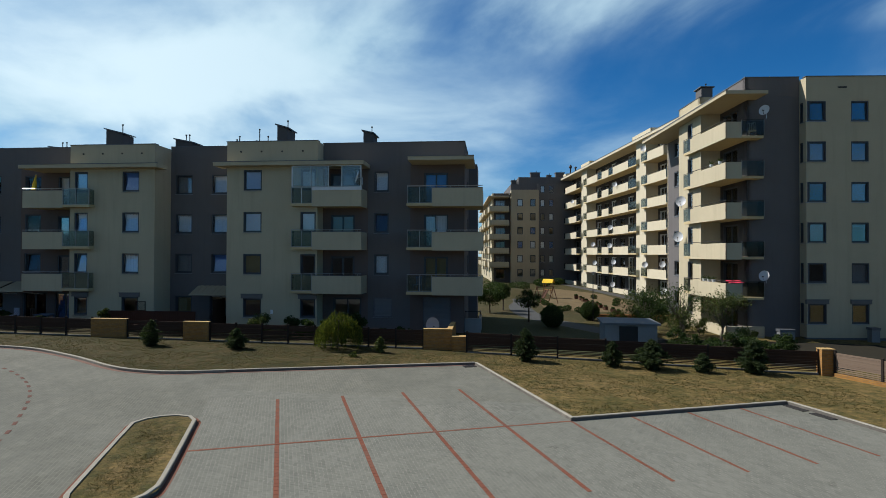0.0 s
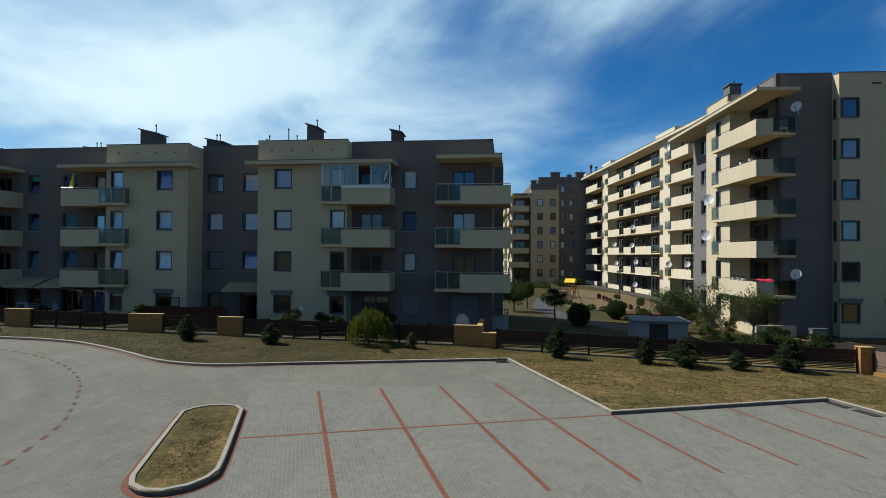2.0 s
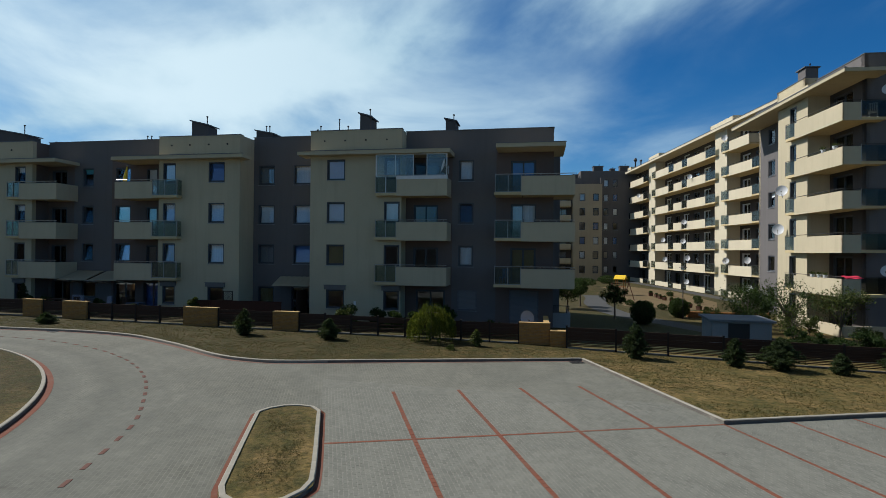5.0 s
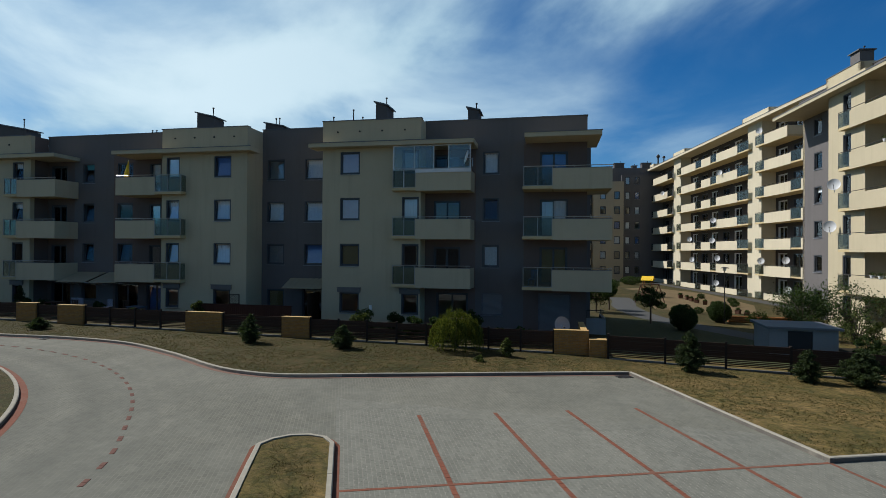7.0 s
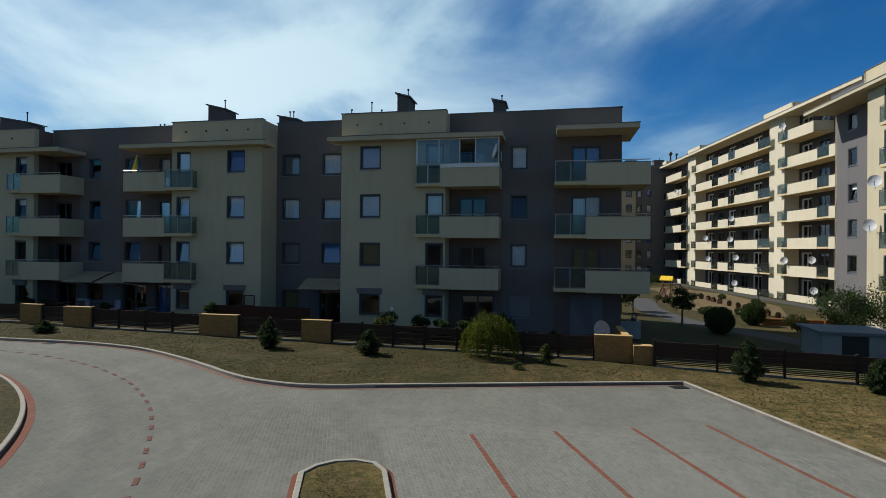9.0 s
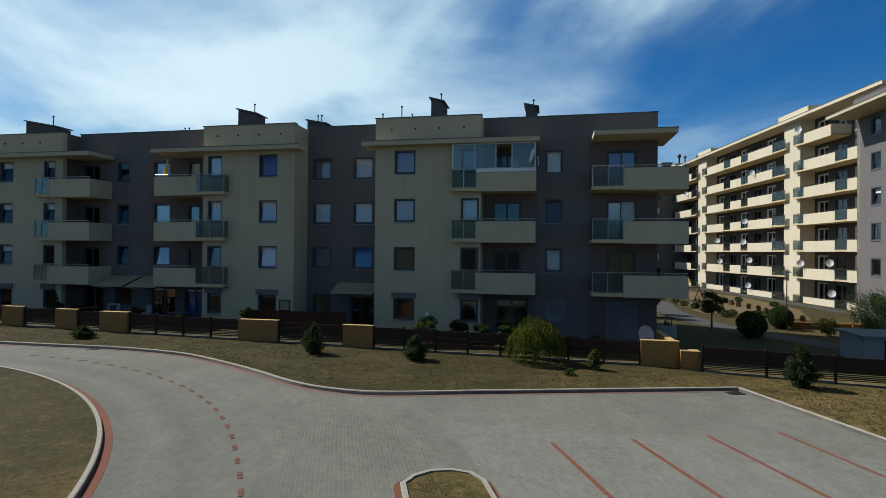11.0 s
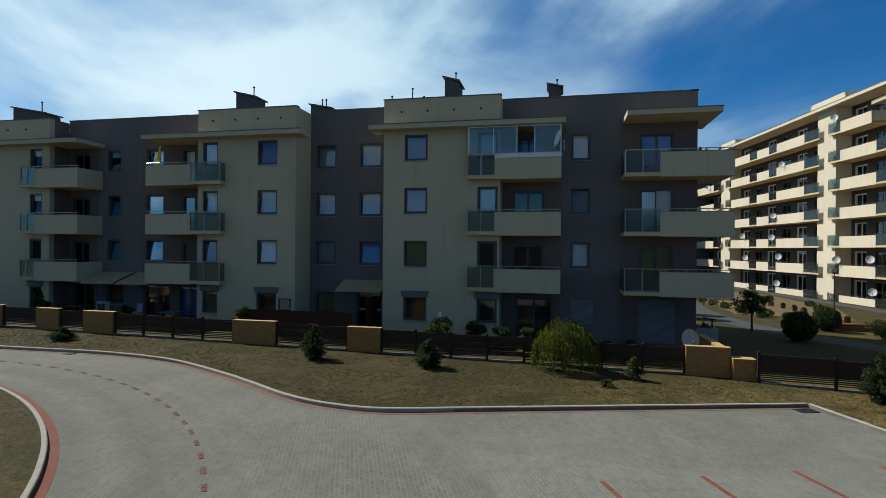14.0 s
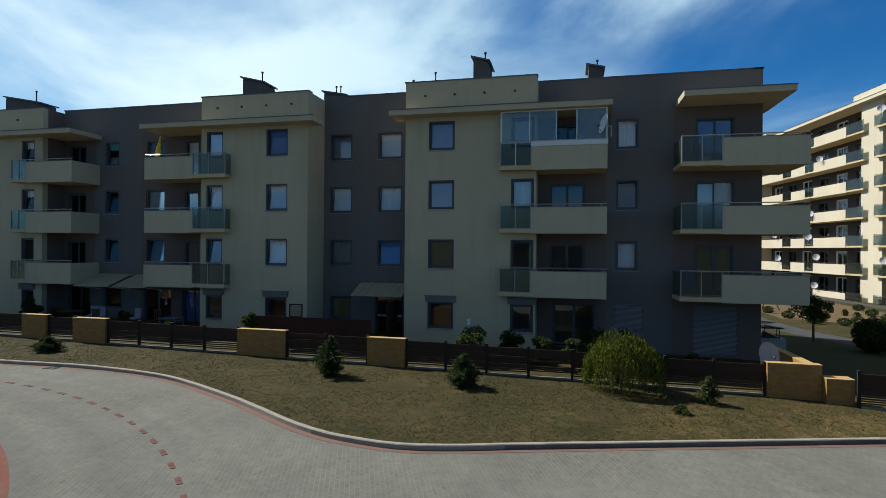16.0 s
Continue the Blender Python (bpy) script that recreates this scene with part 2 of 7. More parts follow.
def bricks(name, a, b, mortar, w=0.25, h=0.075):
    """Facing brick, laid by the wall's own length and height."""
    k = Mat(name, 0.85)
    s = k.n.new("ShaderNodeSeparateXYZ")
    k.l.new(k.tc.outputs["Object"], s.inputs[0])
    cb = k.n.new("ShaderNodeCombineXYZ")
    k.l.new(k.math("ADD", s.outputs[0], s.outputs[1]), cb.inputs[0])
    k.l.new(s.outputs[2], cb.inputs[1])
    t = k.n.new("ShaderNodeTexBrick")
    k.l.new(cb.outputs[0], t.inputs["Vector"])
    for i, v in (("Scale", 1.0), ("Mortar Size", 0.006), ("Brick Width", w), ("Row Height", h), ("Bias", 0.1)):
        t.inputs[i].default_value = v
    t.inputs["Color1"].default_value, t.inputs["Color2"].default_value, t.inputs["Mortar"].default_value = (*a, 1), (*b, 1), (*mortar, 1)
    c = k.mix(0.35, t.outputs[0], k.noise(9, 5, 0.7), "OVERLAY")
    return k.color(c).bump(t.outputs[1], -0.5, 0.008).m


BRICK = bricks("yellow_brick", (0.385, 0.195, 0.055), (0.295, 0.145, 0.042), (0.21, 0.155, 0.095))
CAP = plain("brick_cap", (0.44, 0.29, 0.12), 0.8)
TAN = plaster("tan_render", (0.42, 0.35, 0.245), (0.31, 0.255, 0.185))


def paving(name, joints):
    """Grey concrete blocks with sanded joints, dusty and patchy, with wheel tracks along the bays."""
    k = Mat(name, 0.92)
    geo = k.n.new("ShaderNodeNewGeometry")

    def place(scale=(1, 1, 1), rot=0.0, loc=(0, 0, 0)):
        mp = k.n.new("ShaderNodeMapping")
        mp.inputs["Scale"].default_value, mp.inputs["Rotation"].default_value, mp.inputs["Location"].default_value = scale, (0, 0, radians(rot)), loc
        k.l.new(geo.outputs["Position"], mp.inputs[0])
        return mp.outputs[0]
    at = place()
    if joints:
        t = k.n.new("ShaderNodeTexBrick")
        k.l.new(place(rot=68.0), t.inputs["Vector"])
        for i, val in (("Scale", 1.0), ("Mortar Size", 0.010), ("Mortar Smooth", 0.4), ("Brick Width", 0.20), ("Row Height", 0.10)):
            t.inputs[i].default_value = val
        t.offset = 0.5
        t.inputs["Color1"].default_value, t.inputs["Color2"].default_value = (0.106, 0.104, 0.084, 1), (0.139, 0.135, 0.109, 1)
        t.inputs["Mortar"].default_value = (0.172, 0.168, 0.139, 1)
        c = t.outputs[0]
    else:
        own = k.math("FRACT", k.math("ADD", k.island(), k.random()))
        c = k.ramp(own, (0.0, (0.134, 0.133, 0.113)), (0.5, (0.153, 0.152, 0.129)), (1.0, (0.173, 0.171, 0.146)))
    fade = k.ramp(k.noise(0.22, 5, 0.6, place(loc=(7, 3, 0))), (0.38, (0, 0, 0)), (0.62, (1, 1, 1)))
    c = k.mix(k.math("MULTIPLY", fade, 0.5), c, (0.134, 0.134, 0.113))
    patch_ = k.ramp(k.noise(0.30, 6, 0.62, at, 0.8), (0.36, (0, 0, 0)), (0.66, (1, 1, 1)))
    c = k.mix(k.math("MULTIPLY", patch_, 0.5), c, (0.192, 0.188, 0.157))
    dusk = k.ramp(k.noise(0.85, 7, 0.68, at, 0.5), (0.50, (0, 0, 0)), (0.70, (1, 1, 1)))
    c = k.mix(k.math("MULTIPLY", dusk, 0.25), c, (0.094, 0.095, 0.081))
    track = k.noise(1.0, 5, 0.62, place((1.6, 0.10, 1), -22.0))
    c = k.mix(k.math("MULTIPLY", k.ramp(track, (0.47, (0, 0, 0)), (0.70, (1, 1, 1))), 0.35), c, (0.108, 0.109, 0.092))
    if joints:
        # tyre-worn arcs round the bend of the road
        far = k.n.new("ShaderNodeVectorMath")
        far.operation = "DISTANCE"
        k.l.new(at, far.inputs[0])
        far.inputs[1].default_value = (-29.73, 6.57, 0.0)
        ring = k.n.new("ShaderNodeCombineXYZ")
        k.l.new(k.math("ADD", far.outputs[1], k.math("MULTIPLY", k.noise(0.25, 3, 0.5, at), 1.2)), ring.inputs[0])
        arcs = k.noise(0.75, 3, 0.5, ring.outputs[0])
        near = k.ramp(k.math("MULTIPLY", far.outputs[1], 0.03), (0.43, (1, 1, 1)), (0.66, (1, 1, 1)), (0.78, (0, 0, 0)))
        c = k.mix(k.math("MULTIPLY", k.math("MULTIPLY", k.ramp(arcs, (0.42, (0, 0, 0)), (0.62, (1, 1, 1))), near), 0.32), c, (0.098, 0.098, 0.084))
        # the two wheel paths of the inner lane
        wide = k.math("ADD", far.outputs[1], k.math("MULTIPLY", k.math("SUBTRACT", k.noise(0.6, 4, 0.6, at), 0.5), 0.9))
        for r in (16.4, 14.9):
            off = k.math("ABSOLUTE", k.math("SUBTRACT", wide, r))
            c = k.mix(k.math("MULTIPLY", k.ramp(off, (0.05, (1, 1, 1)), (0.62, (0, 0, 0))), 0.42), c, (0.092, 0.092, 0.078))
    speck = k.noise(3.8, 6, 0.72, at)
    c = k.mix(0.16, c, k.ramp(speck, (0.32, (0.2, 0.2, 0.2)), (0.68, (0.8, 0.8, 0.8))), "OVERLAY")
    # a few dark drips of oil in the bays
    oil = k.ramp(k.noise(1.1, 3, 0.5, place(loc=(31, 12, 0))), (0.70, (0, 0, 0)), (0.76, (1, 1, 1)))
    c = k.mix(k.math("MULTIPLY", oil, 0.4), c, (0.06, 0.055, 0.046))
    k.color(c)
    return (k.bump(t.outputs[1], -0.25, 0.005) if joints else k.bump(k.noise(40, 3, 0.6, at), 0.2, 0.004)).m


PAVING = paving("concrete_block_paving", True)
PAVER = paving("concrete_paver", False)
JOINT = plain("joint_sand", (0.20, 0.194, 0.162), 0.95, vary=0.2, scale=8.0)


def redblocks(name="red_paving_block", pieces=False):
    k = Mat(name, 0.9)
    geo = k.n.new("ShaderNodeNewGeometry")
    at = geo.outputs["Position"]
    c = k.mix(k.noise(2.2, 6, 0.7, at), (0.120, 0.042, 0.026), (0.185, 0.072, 0.046))
    if pieces:
        c = k.mix(k.math("MULTIPLY", k.random(), 0.5), c, (0.205, 0.070, 0.040))
    c = k.mix(k.math("MULTIPLY", k.ramp(k.noise(0.8, 5, 0.7, at), (0.5, (0, 0, 0)), (0.75, (1, 1, 1))), 0.45), c, (0.14, 0.118, 0.092))
    c = k.mix(k.math("MULTIPLY", k.ramp(k.noise(7, 5, 0.7, at), (0.5, (0, 0, 0)), (0.7, (1, 1, 1))), 0.25), c, (0.15, 0.125, 0.10))
    t = k.n.new("ShaderNodeTexBrick")
    k.l.new(k.coords((1, 1, 1), -22.0), t.inputs["Vector"])
    for i, val in (("Scale", 1.0), ("Mortar Size", 0.006), ("Brick Width", 0.20), ("Row Height", 0.10)):
        t.inputs[i].default_value = val
    return k.color(c).bump(k.noise(30, 3, 0.6, at) if pieces else t.outputs[1], 0.2 if pieces else -0.35, 0.006).m


REDPAVE = redblocks()
REDBLOCK = redblocks("red_block_piece", True)
REDWORN = plain("dusty_red_block", (0.165, 0.098, 0.076), 0.9, vary=0.30, scale=1.6)
REDDULL = plain("worn_red_block", (0.125, 0.062, 0.048), 0.9, vary=0.35, scale=5.0)
KERB = plain("kerb_concrete", (0.285, 0.262, 0.214), 0.9, vary=0.25, scale=2.0)


def shaded_face():
    """The road side of the kerb: mottled concrete, darkened to paint in its shade."""
    k = Mat("kerb_shade_face", 0.9)
    geo = k.n.new("ShaderNodeNewGeometry")
    face_mottle = k.ramp(k.noise(1.4, 5, 0.65, geo.outputs["Position"]), (0.34, (0.115, 0.103, 0.093)), (0.58, (0.155, 0.141, 0.122)), (0.78, (0.23, 0.210, 0.175)))
    return k.color(face_mottle).bump(k.noise(40, 3), 0.2, 0.004).m


KERBSHADE = shaded_face()


def turf():
    """Summer-dry lawn: straw, bare earth and green patches, tufty close to."""
    k = Mat("dry_turf", 0.95)
    patch = k.noise(0.38, 6, 0.65, distort=0.6)
    clump = k.noise(1.9, 7, 0.72, distort=0.4)
    fine = k.noise(7.5, 8, 0.78)
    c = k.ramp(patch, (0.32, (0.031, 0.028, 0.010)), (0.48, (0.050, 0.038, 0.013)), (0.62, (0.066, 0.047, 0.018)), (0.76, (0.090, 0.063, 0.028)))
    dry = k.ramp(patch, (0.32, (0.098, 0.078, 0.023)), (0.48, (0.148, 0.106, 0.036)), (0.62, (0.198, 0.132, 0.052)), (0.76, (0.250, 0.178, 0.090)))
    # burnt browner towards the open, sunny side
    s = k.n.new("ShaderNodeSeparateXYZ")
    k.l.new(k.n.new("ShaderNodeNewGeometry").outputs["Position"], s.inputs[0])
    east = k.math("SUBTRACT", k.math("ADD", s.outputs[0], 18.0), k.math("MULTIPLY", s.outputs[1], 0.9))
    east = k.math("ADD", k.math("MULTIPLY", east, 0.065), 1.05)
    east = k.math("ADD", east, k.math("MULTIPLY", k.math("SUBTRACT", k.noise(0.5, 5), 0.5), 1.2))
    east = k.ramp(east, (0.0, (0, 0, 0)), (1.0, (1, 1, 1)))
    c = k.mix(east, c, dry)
    c = k.mix(k.math("MULTIPLY", k.ramp(clump, (0.38, (1, 1, 1)), (0.56, (0, 0, 0))), 0.75), c, (0.038, 0.044, 0.013))
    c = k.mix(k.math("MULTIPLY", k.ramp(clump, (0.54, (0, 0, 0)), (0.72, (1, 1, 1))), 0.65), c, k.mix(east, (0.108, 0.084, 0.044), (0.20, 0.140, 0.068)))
    c = k.mix(0.60, c, k.ramp(fine, (0.34, (0.12, 0.12, 0.10)), (0.5, (0.46, 0.46, 0.45)), (0.68, (0.86, 0.83, 0.76))), "OVERLAY")
    # dead brown tufts and dark thatch a hand's width across
    tuft = k.noise(4.2, 7, 0.7, distort=0.8)
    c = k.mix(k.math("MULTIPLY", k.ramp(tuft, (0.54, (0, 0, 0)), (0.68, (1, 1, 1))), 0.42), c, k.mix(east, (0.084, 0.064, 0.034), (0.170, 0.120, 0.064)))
    c = k.mix(k.math("MULTIPLY", k.ramp(tuft, (0.34, (1, 1, 1)), (0.47, (0, 0, 0))), 0.45), c, (0.030, 0.029, 0.011))
    return k.color(c).bump(k.noise(14, 6, 0.75), 0.8, 0.04).m


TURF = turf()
def lawn_green():
    k = Mat("green_turf", 0.95)
    c = k.mix(k.noise(0.9, 6, 0.7), (0.020, 0.028, 0.010), (0.055, 0.056, 0.022))
    c = k.mix(k.math("MULTIPLY", k.ramp(k.noise(6, 6, 0.75), (0.45, (0, 0, 0)), (0.70, (1, 1, 1))), 0.5), c, (0.080, 0.070, 0.032))
    return k.color(c).bump(k.noise(14, 6, 0.75), 0.8, 0.04).m


LAWN = lawn_green()
EARTH = plain("trodden_earth", (0.125, 0.090, 0.047), 0.95, vary=0.4, scale=1.2)
DARKGROUND = plain("dark_ground", (0.024, 0.021, 0.014), 0.95, vary=0.3)
PATH = plain("pale_path", (0.064, 0.064, 0.063), 0.9, vary=0.2)


def leaf(name, a, b, c, glow=0.28):
    """Leaves that let some light through."""
    k = Mat(name, 0.75)
    col = k.mix(0.3, k.ramp(k.island(), (0.0, a), (0.5, b), (1.0, c)), k.noise(1.2, 3), "OVERLAY")
    k.color(col)
    k.b.inputs["Specular IOR Level"].default_value = 0.12
    tr = k.n.new("ShaderNodeBsdfTranslucent")
    k.l.new(k.mix(1.0, col, (1.5, 1.6, 0.8), "MULTIPLY"), tr.inputs[0])
    ms = k.n.new("ShaderNodeMixShader")
    ms.inputs[0].default_value = glow
    k.l.new(k.b.outputs[0], ms.inputs[1])
    k.l.new(tr.outputs[0], ms.inputs[2])
    k.l.new(ms.outputs[0], k.n["Material Output"].inputs[0])
    return k.m


CONIFER = leaf("conifer_needles", (0.018, 0.028, 0.013), (0.032, 0.047, 0.020), (0.058, 0.078, 0.032))
WILLOW = leaf("weeping_leaves", (0.026, 0.038, 0.008), (0.070, 0.088, 0.014), (0.150, 0.152, 0.026), 0.25)
LEAFD = leaf("dark_leaves", (0.015, 0.028, 0.010), (0.030, 0.050, 0.016), (0.055, 0.080, 0.024))
LEAFM = leaf("mid_leaves", (0.028, 0.040, 0.012), (0.055, 0.072, 0.022), (0.105, 0.115, 0.040))
STRAW = leaf("grass_blades", (0.052, 0.046, 0.017), (0.076, 0.062, 0.026), (0.104, 0.080, 0.038))

# ---- building tools ----


class Geo:
    """Collects faces for one mesh."""

    def __init__(self):
        self.v, self.f, self.i = [], [], []

    def add(self, verts, faces, slot=0):
        k = len(self.v)
        self.v += [tuple(p) for p in verts]
        self.f += [tuple(k + j for j in f) for f in faces]
        self.i += [slot] * len(faces)

    def quad(self, a, b, c, d, slot=0):
        self.add((a, b, c, d), ((0, 1, 2, 3),), slot)

    def box(self, x0, x1, y0, y1, z0, z1, slot=0):
        self.add([(x, y, z) for z in (z0, z1) for y in (y0, y1) for x in (x0, x1)],
                 ((0, 2, 3, 1), (4, 5, 7, 6), (0, 1, 5, 4), (2, 6, 7, 3), (0, 4, 6, 2), (1, 3, 7, 5)), slot)

    def prism(self, poly, z0, z1, slot=0):
        """An upright prism over a counter-clockwise outline; z0, z1 numbers or functions of (x, y)."""
        lo = [(x, y, z0(x, y) if callable(z0) else z0) for x, y in poly]
        hi = [(x, y, z1(x, y) if callable(z1) else z1) for x, y in poly]
        n = len(poly)
        self.add(lo + hi, [tuple(range(n, 2 * n)), tuple(range(n - 1, -1, -1))] + [(j, (j + 1) % n, n + (j + 1) % n, n + j) for j in range(n)], slot)

    def tube(self, a, b, r, r2=None, n=8, slot=0):
        a, b, r2 = Vector(a), Vector(b), r if r2 is None else r2
        d = (b - a).normalized()
        e = d.orthogonal().normalized()
        g = d.cross(e)
        ring = [(e * math.cos(t) + g * math.sin(t)) for t in [2 * math.pi * j / n for j in range(n)]]
        self.add([a + q * r for q in ring] + [b + q * r2 for q in ring],
                 [(j, (j + 1) % n, n + (j + 1) % n, n + j) for j in range(n)] + [tuple(range(n - 1, -1, -1)), tuple(range(n, 2 * n))], slot)

    def wall(self, p0, p1, z0, z1, thick, holes=(), slot=0):
        """An upright wall from p0 to p1, its outer face on the right hand, with openings (u0, u1, za, zb) right through it."""
        p0, p1 = Vector(p0), Vector(p1)
        length = (p1 - p0).length
        d = (p1 - p0) / length
        n = Vector((d.y, -d.x))

        def at(u, w, z):
            q = p0 + d * u - n * w
            return (q.x, q.y, z)
        us = sorted({0.0, length, *[h[0] for h in holes], *[h[1] for h in holes]})
        zs = sorted({z0, z1, *[h[2] for h in holes], *[h[3] for h in holes]})
        us, zs = [u for u in us if 0 <= u <= length], [z for z in zs if z0 <= z <= z1]

        seen = {}

        def face(*pts):
            ids = []
            for q in pts:
                key = tuple(round(c, 5) for c in q)
                if key not in seen:
                    seen[key] = len(self.v)
                    self.v.append(tuple(q))
                ids.append(seen[key])
            self.f.append(tuple(ids))
            self.i.append(slot)

        def full(i, j):
            if not (0 <= i < len(us) - 1 and 0 <= j < len(zs) - 1):
                return False
            u, z = (us[i] + us[i + 1]) / 2, (zs[j] + zs[j + 1]) / 2
            return not any(h[0] < u < h[1] and h[2] < z < h[3] for h in holes)
        for i in range(len(us) - 1):
            for j in range(len(zs) - 1):
                if not full(i, j):
                    continue
                a, b, c, e = us[i], us[i + 1], zs[j], zs[j + 1]
                face(at(a, 0, c), at(b, 0, c), at(b, 0, e), at(a, 0, e))
                face(at(b, thick, c), at(a, thick, c), at(a, thick, e), at(b, thick, e))
                if not full(i - 1, j):
                    face(at(a, thick, c), at(a, 0, c), at(a, 0, e), at(a, thick, e))
                if not full(i + 1, j):
                    face(at(b, 0, c), at(b, thick, c), at(b, thick, e), at(b, 0, e))
                if not full(i, j - 1):
                    face(at(a, thick, c), at(b, thick, c), at(b, 0, c), at(a, 0, c))
                if not full(i, j + 1):
                    face(at(a, 0, e), at(b, 0, e), at(b, thick, e), at(a, thick, e))

    def mesh(self, name, *mats):
        me = bpy.data.meshes.new(name)
        me.from_pydata(self.v, [], self.f)
        for m in mats:
            me.materials.append(m)
        if len(mats) > 1:
            me.polygons.foreach_set("material_index", self.i)
        me.update()
        return me


def part(name, geo, mats, parent, label="", m=None):
    """One mesh object under a thing or under a part; geo may be a ready mesh."""
    mats = mats if isinstance(mats, (tuple, list)) else (mats,)
    ob = new(name, geo.mesh(name, *mats) if isinstance(geo, Geo) else geo)
    ob.parent = parent
    if m is not None:
        ob.matrix_basis = m
    return tagged(ob, label)


def thing(name, label, category, group="", m=None, kind=""):
    ob = new(name)
    if m is not None:
        ob.matrix_basis = m
    return tagged(ob, label, category, group, kind)


def solid(name, geo, mats, label, category="", group="", kind="", m=None):
    mats = mats if isinstance(mats, (tuple, list)) else (mats,)
    ob = new(name, geo.mesh(name, *mats))
    if m is not None:
        ob.matrix_basis = m
    return tagged(ob, label, category, group, kind)


_cache = {}


def shared(key, make, *mats):
    if key not in _cache:
        _cache[key] = make().mesh(str(key[0]), *mats)
    return _cache[key]


def gz(x, y):
    """The paved ground: it falls gently to the east, and lies level in the court."""
    z = -0.34 - 0.018 * max(-80.0, min(x, 30.0))
    if y > 44:
        s = min((y - 44) / 22, 1.0)
        s = s * s * (3 - 2 * s)
        z = z * (1 - s) - 0.50 * s
    return z


# ---- windows and doors, built in their own plane: x along, y inwards, z up ----


def bar_frame(w, h, t, y0, y1, x0=0.0, z0=0.0):
    g = Geo()
    g.box(x0, x0 + w, y0, y1, z0, z0 + t)
    g.box(x0, x0 + w, y0, y1, z0 + h - t, z0 + h)
    g.box(x0, x0 + t, y0, y1, z0 + t, z0 + h - t)
    g.box(x0 + w - t, x0 + w, y0, y1, z0 + t, z0 + h - t)
    return g


def window(parent, m, w, h, curtain="", tilt=False, leaves=1, door=False, pale=False, sill=True, shutter=False, closed=False):
    """A window set into its opening: outer frame, one sash or more with a pane, sill, and what hangs behind it."""
    w, h = round(w, 2), round(h, 2)
    fm = FRAMEW if pale else FRAME
    fr = part("door" if door else "window", shared(("frame", w, h, pale), lambda: bar_frame(w, h, 0.075, 0.03, 0.19), fm), (), parent, m=m)
    lw = (w - 0.15) / leaves
    for j in range(leaves):
        tm = pose(0.075 + j * lw, 0.125, 0.075, -7.0 if (tilt and j == leaves - 1) else 0)
        sash = part("sash", shared(("sash", round(lw, 3), h, pale), lambda: bar_frame(lw, h - 0.15, 0.055, 0.0, 0.06), fm), (), fr, m=tm)
        def panes():
            g = Geo()
            g.box(0.055, lw - 0.055, 0.024, 0.034, 0.055, h - 0.205)
            return g
        pane = part("pane", shared(("pane", round(lw, 3), h), panes, PANE), (), fr, m=tm)
        pane.visible_shadow = False
    if sill and not door:
        def sills():
            g = Geo()
            g.add([(-0.04, -0.05, -0.03), (w + 0.04, -0.05, -0.03), (w + 0.04, 0.11, 0.0), (-0.04, 0.11, 0.0),
                   (-0.04, -0.05, -0.05), (w + 0.04, -0.05, -0.05), (w + 0.04, 0.11, -0.04), (-0.04, 0.11, -0.04)],
                  ((0, 1, 2, 3), (7, 6, 5, 4), (0, 4, 5, 1), (1, 5, 6, 2), (2, 6, 7, 3), (3, 7, 4, 0)))
            return g
        part("sill", shared(("sill", w), sills, SILL), (), fr)
    if curtain:
        def drape():
            g = Geo()
            n = max(8, int(w / 0.07))
            pts = [(0.03 + (w - 0.06) * j / n, 0.27 + (0.007 * math.sin(j * 2.3) if curtain == "white" else 0)) for j in range(n + 1)]
            for a, b in zip(pts, pts[1:]):
                g.quad((a[0], a[1], 0.02), (b[0], b[1], 0.02), (b[0], b[1], h - 0.03), (a[0], a[1], h - 0.03))
            return g
        part("curtain", shared(("drape", w, h, curtain), drape, CURTAINS[curtain]), (), fr)
    if closed:
        def rolled():
            g = Geo()
            n = 2 * int(h / 0.055)
            rows = [(h * j / n, 0.022 if j % 2 else 0.036) for j in range(n + 1)]
            g.add([(x, y, z) for z, y in rows for x in (0.0, w)] + [(0.0, 0.06, 0.0), (w, 0.06, 0.0), (0.0, 0.06, h), (w, 0.06, h)],
                  [(2 * j, 2 * j + 1, 2 * j + 3, 2 * j + 2) for j in range(n)] + [(2 * n, 2 * n + 1, 2 * n + 5, 2 * n + 4), (1, 0, 2 * n + 2, 2 * n + 3)])
            return g
        part("roller_shutter", shared(("rolled", w, h), rolled, ROLLER), (), fr, "closed grey roller shutter")
    if shutter:
        def boxes():
            g = Geo()
            g.prism([(-0.10, -0.10), (w + 0.10, -0.10), (w + 0.10, 0.1), (-0.10, 0.1)], h - 0.02, h + 0.26)
            g.box(-0.13, w + 0.13, -0.13, 0.0, h + 0.26, h + 0.30)
            return g
        part("shutter_box", shared(("shutter", w, h), boxes, SHUTTER), (), fr)
    return fr


def on_wall(p0, p1, u, z):
    """The pose of something on the outer face of the wall from p0 to p1, u along and z up."""
    p0, p1 = Vector(p0), Vector(p1)
    d = (p1 - p0).normalized()
    q = p0 + d * u
    return Matrix.Translation((q.x, q.y, z)) @ Matrix.Rotation(math.atan2(d.y, d.x), 4, "Z")


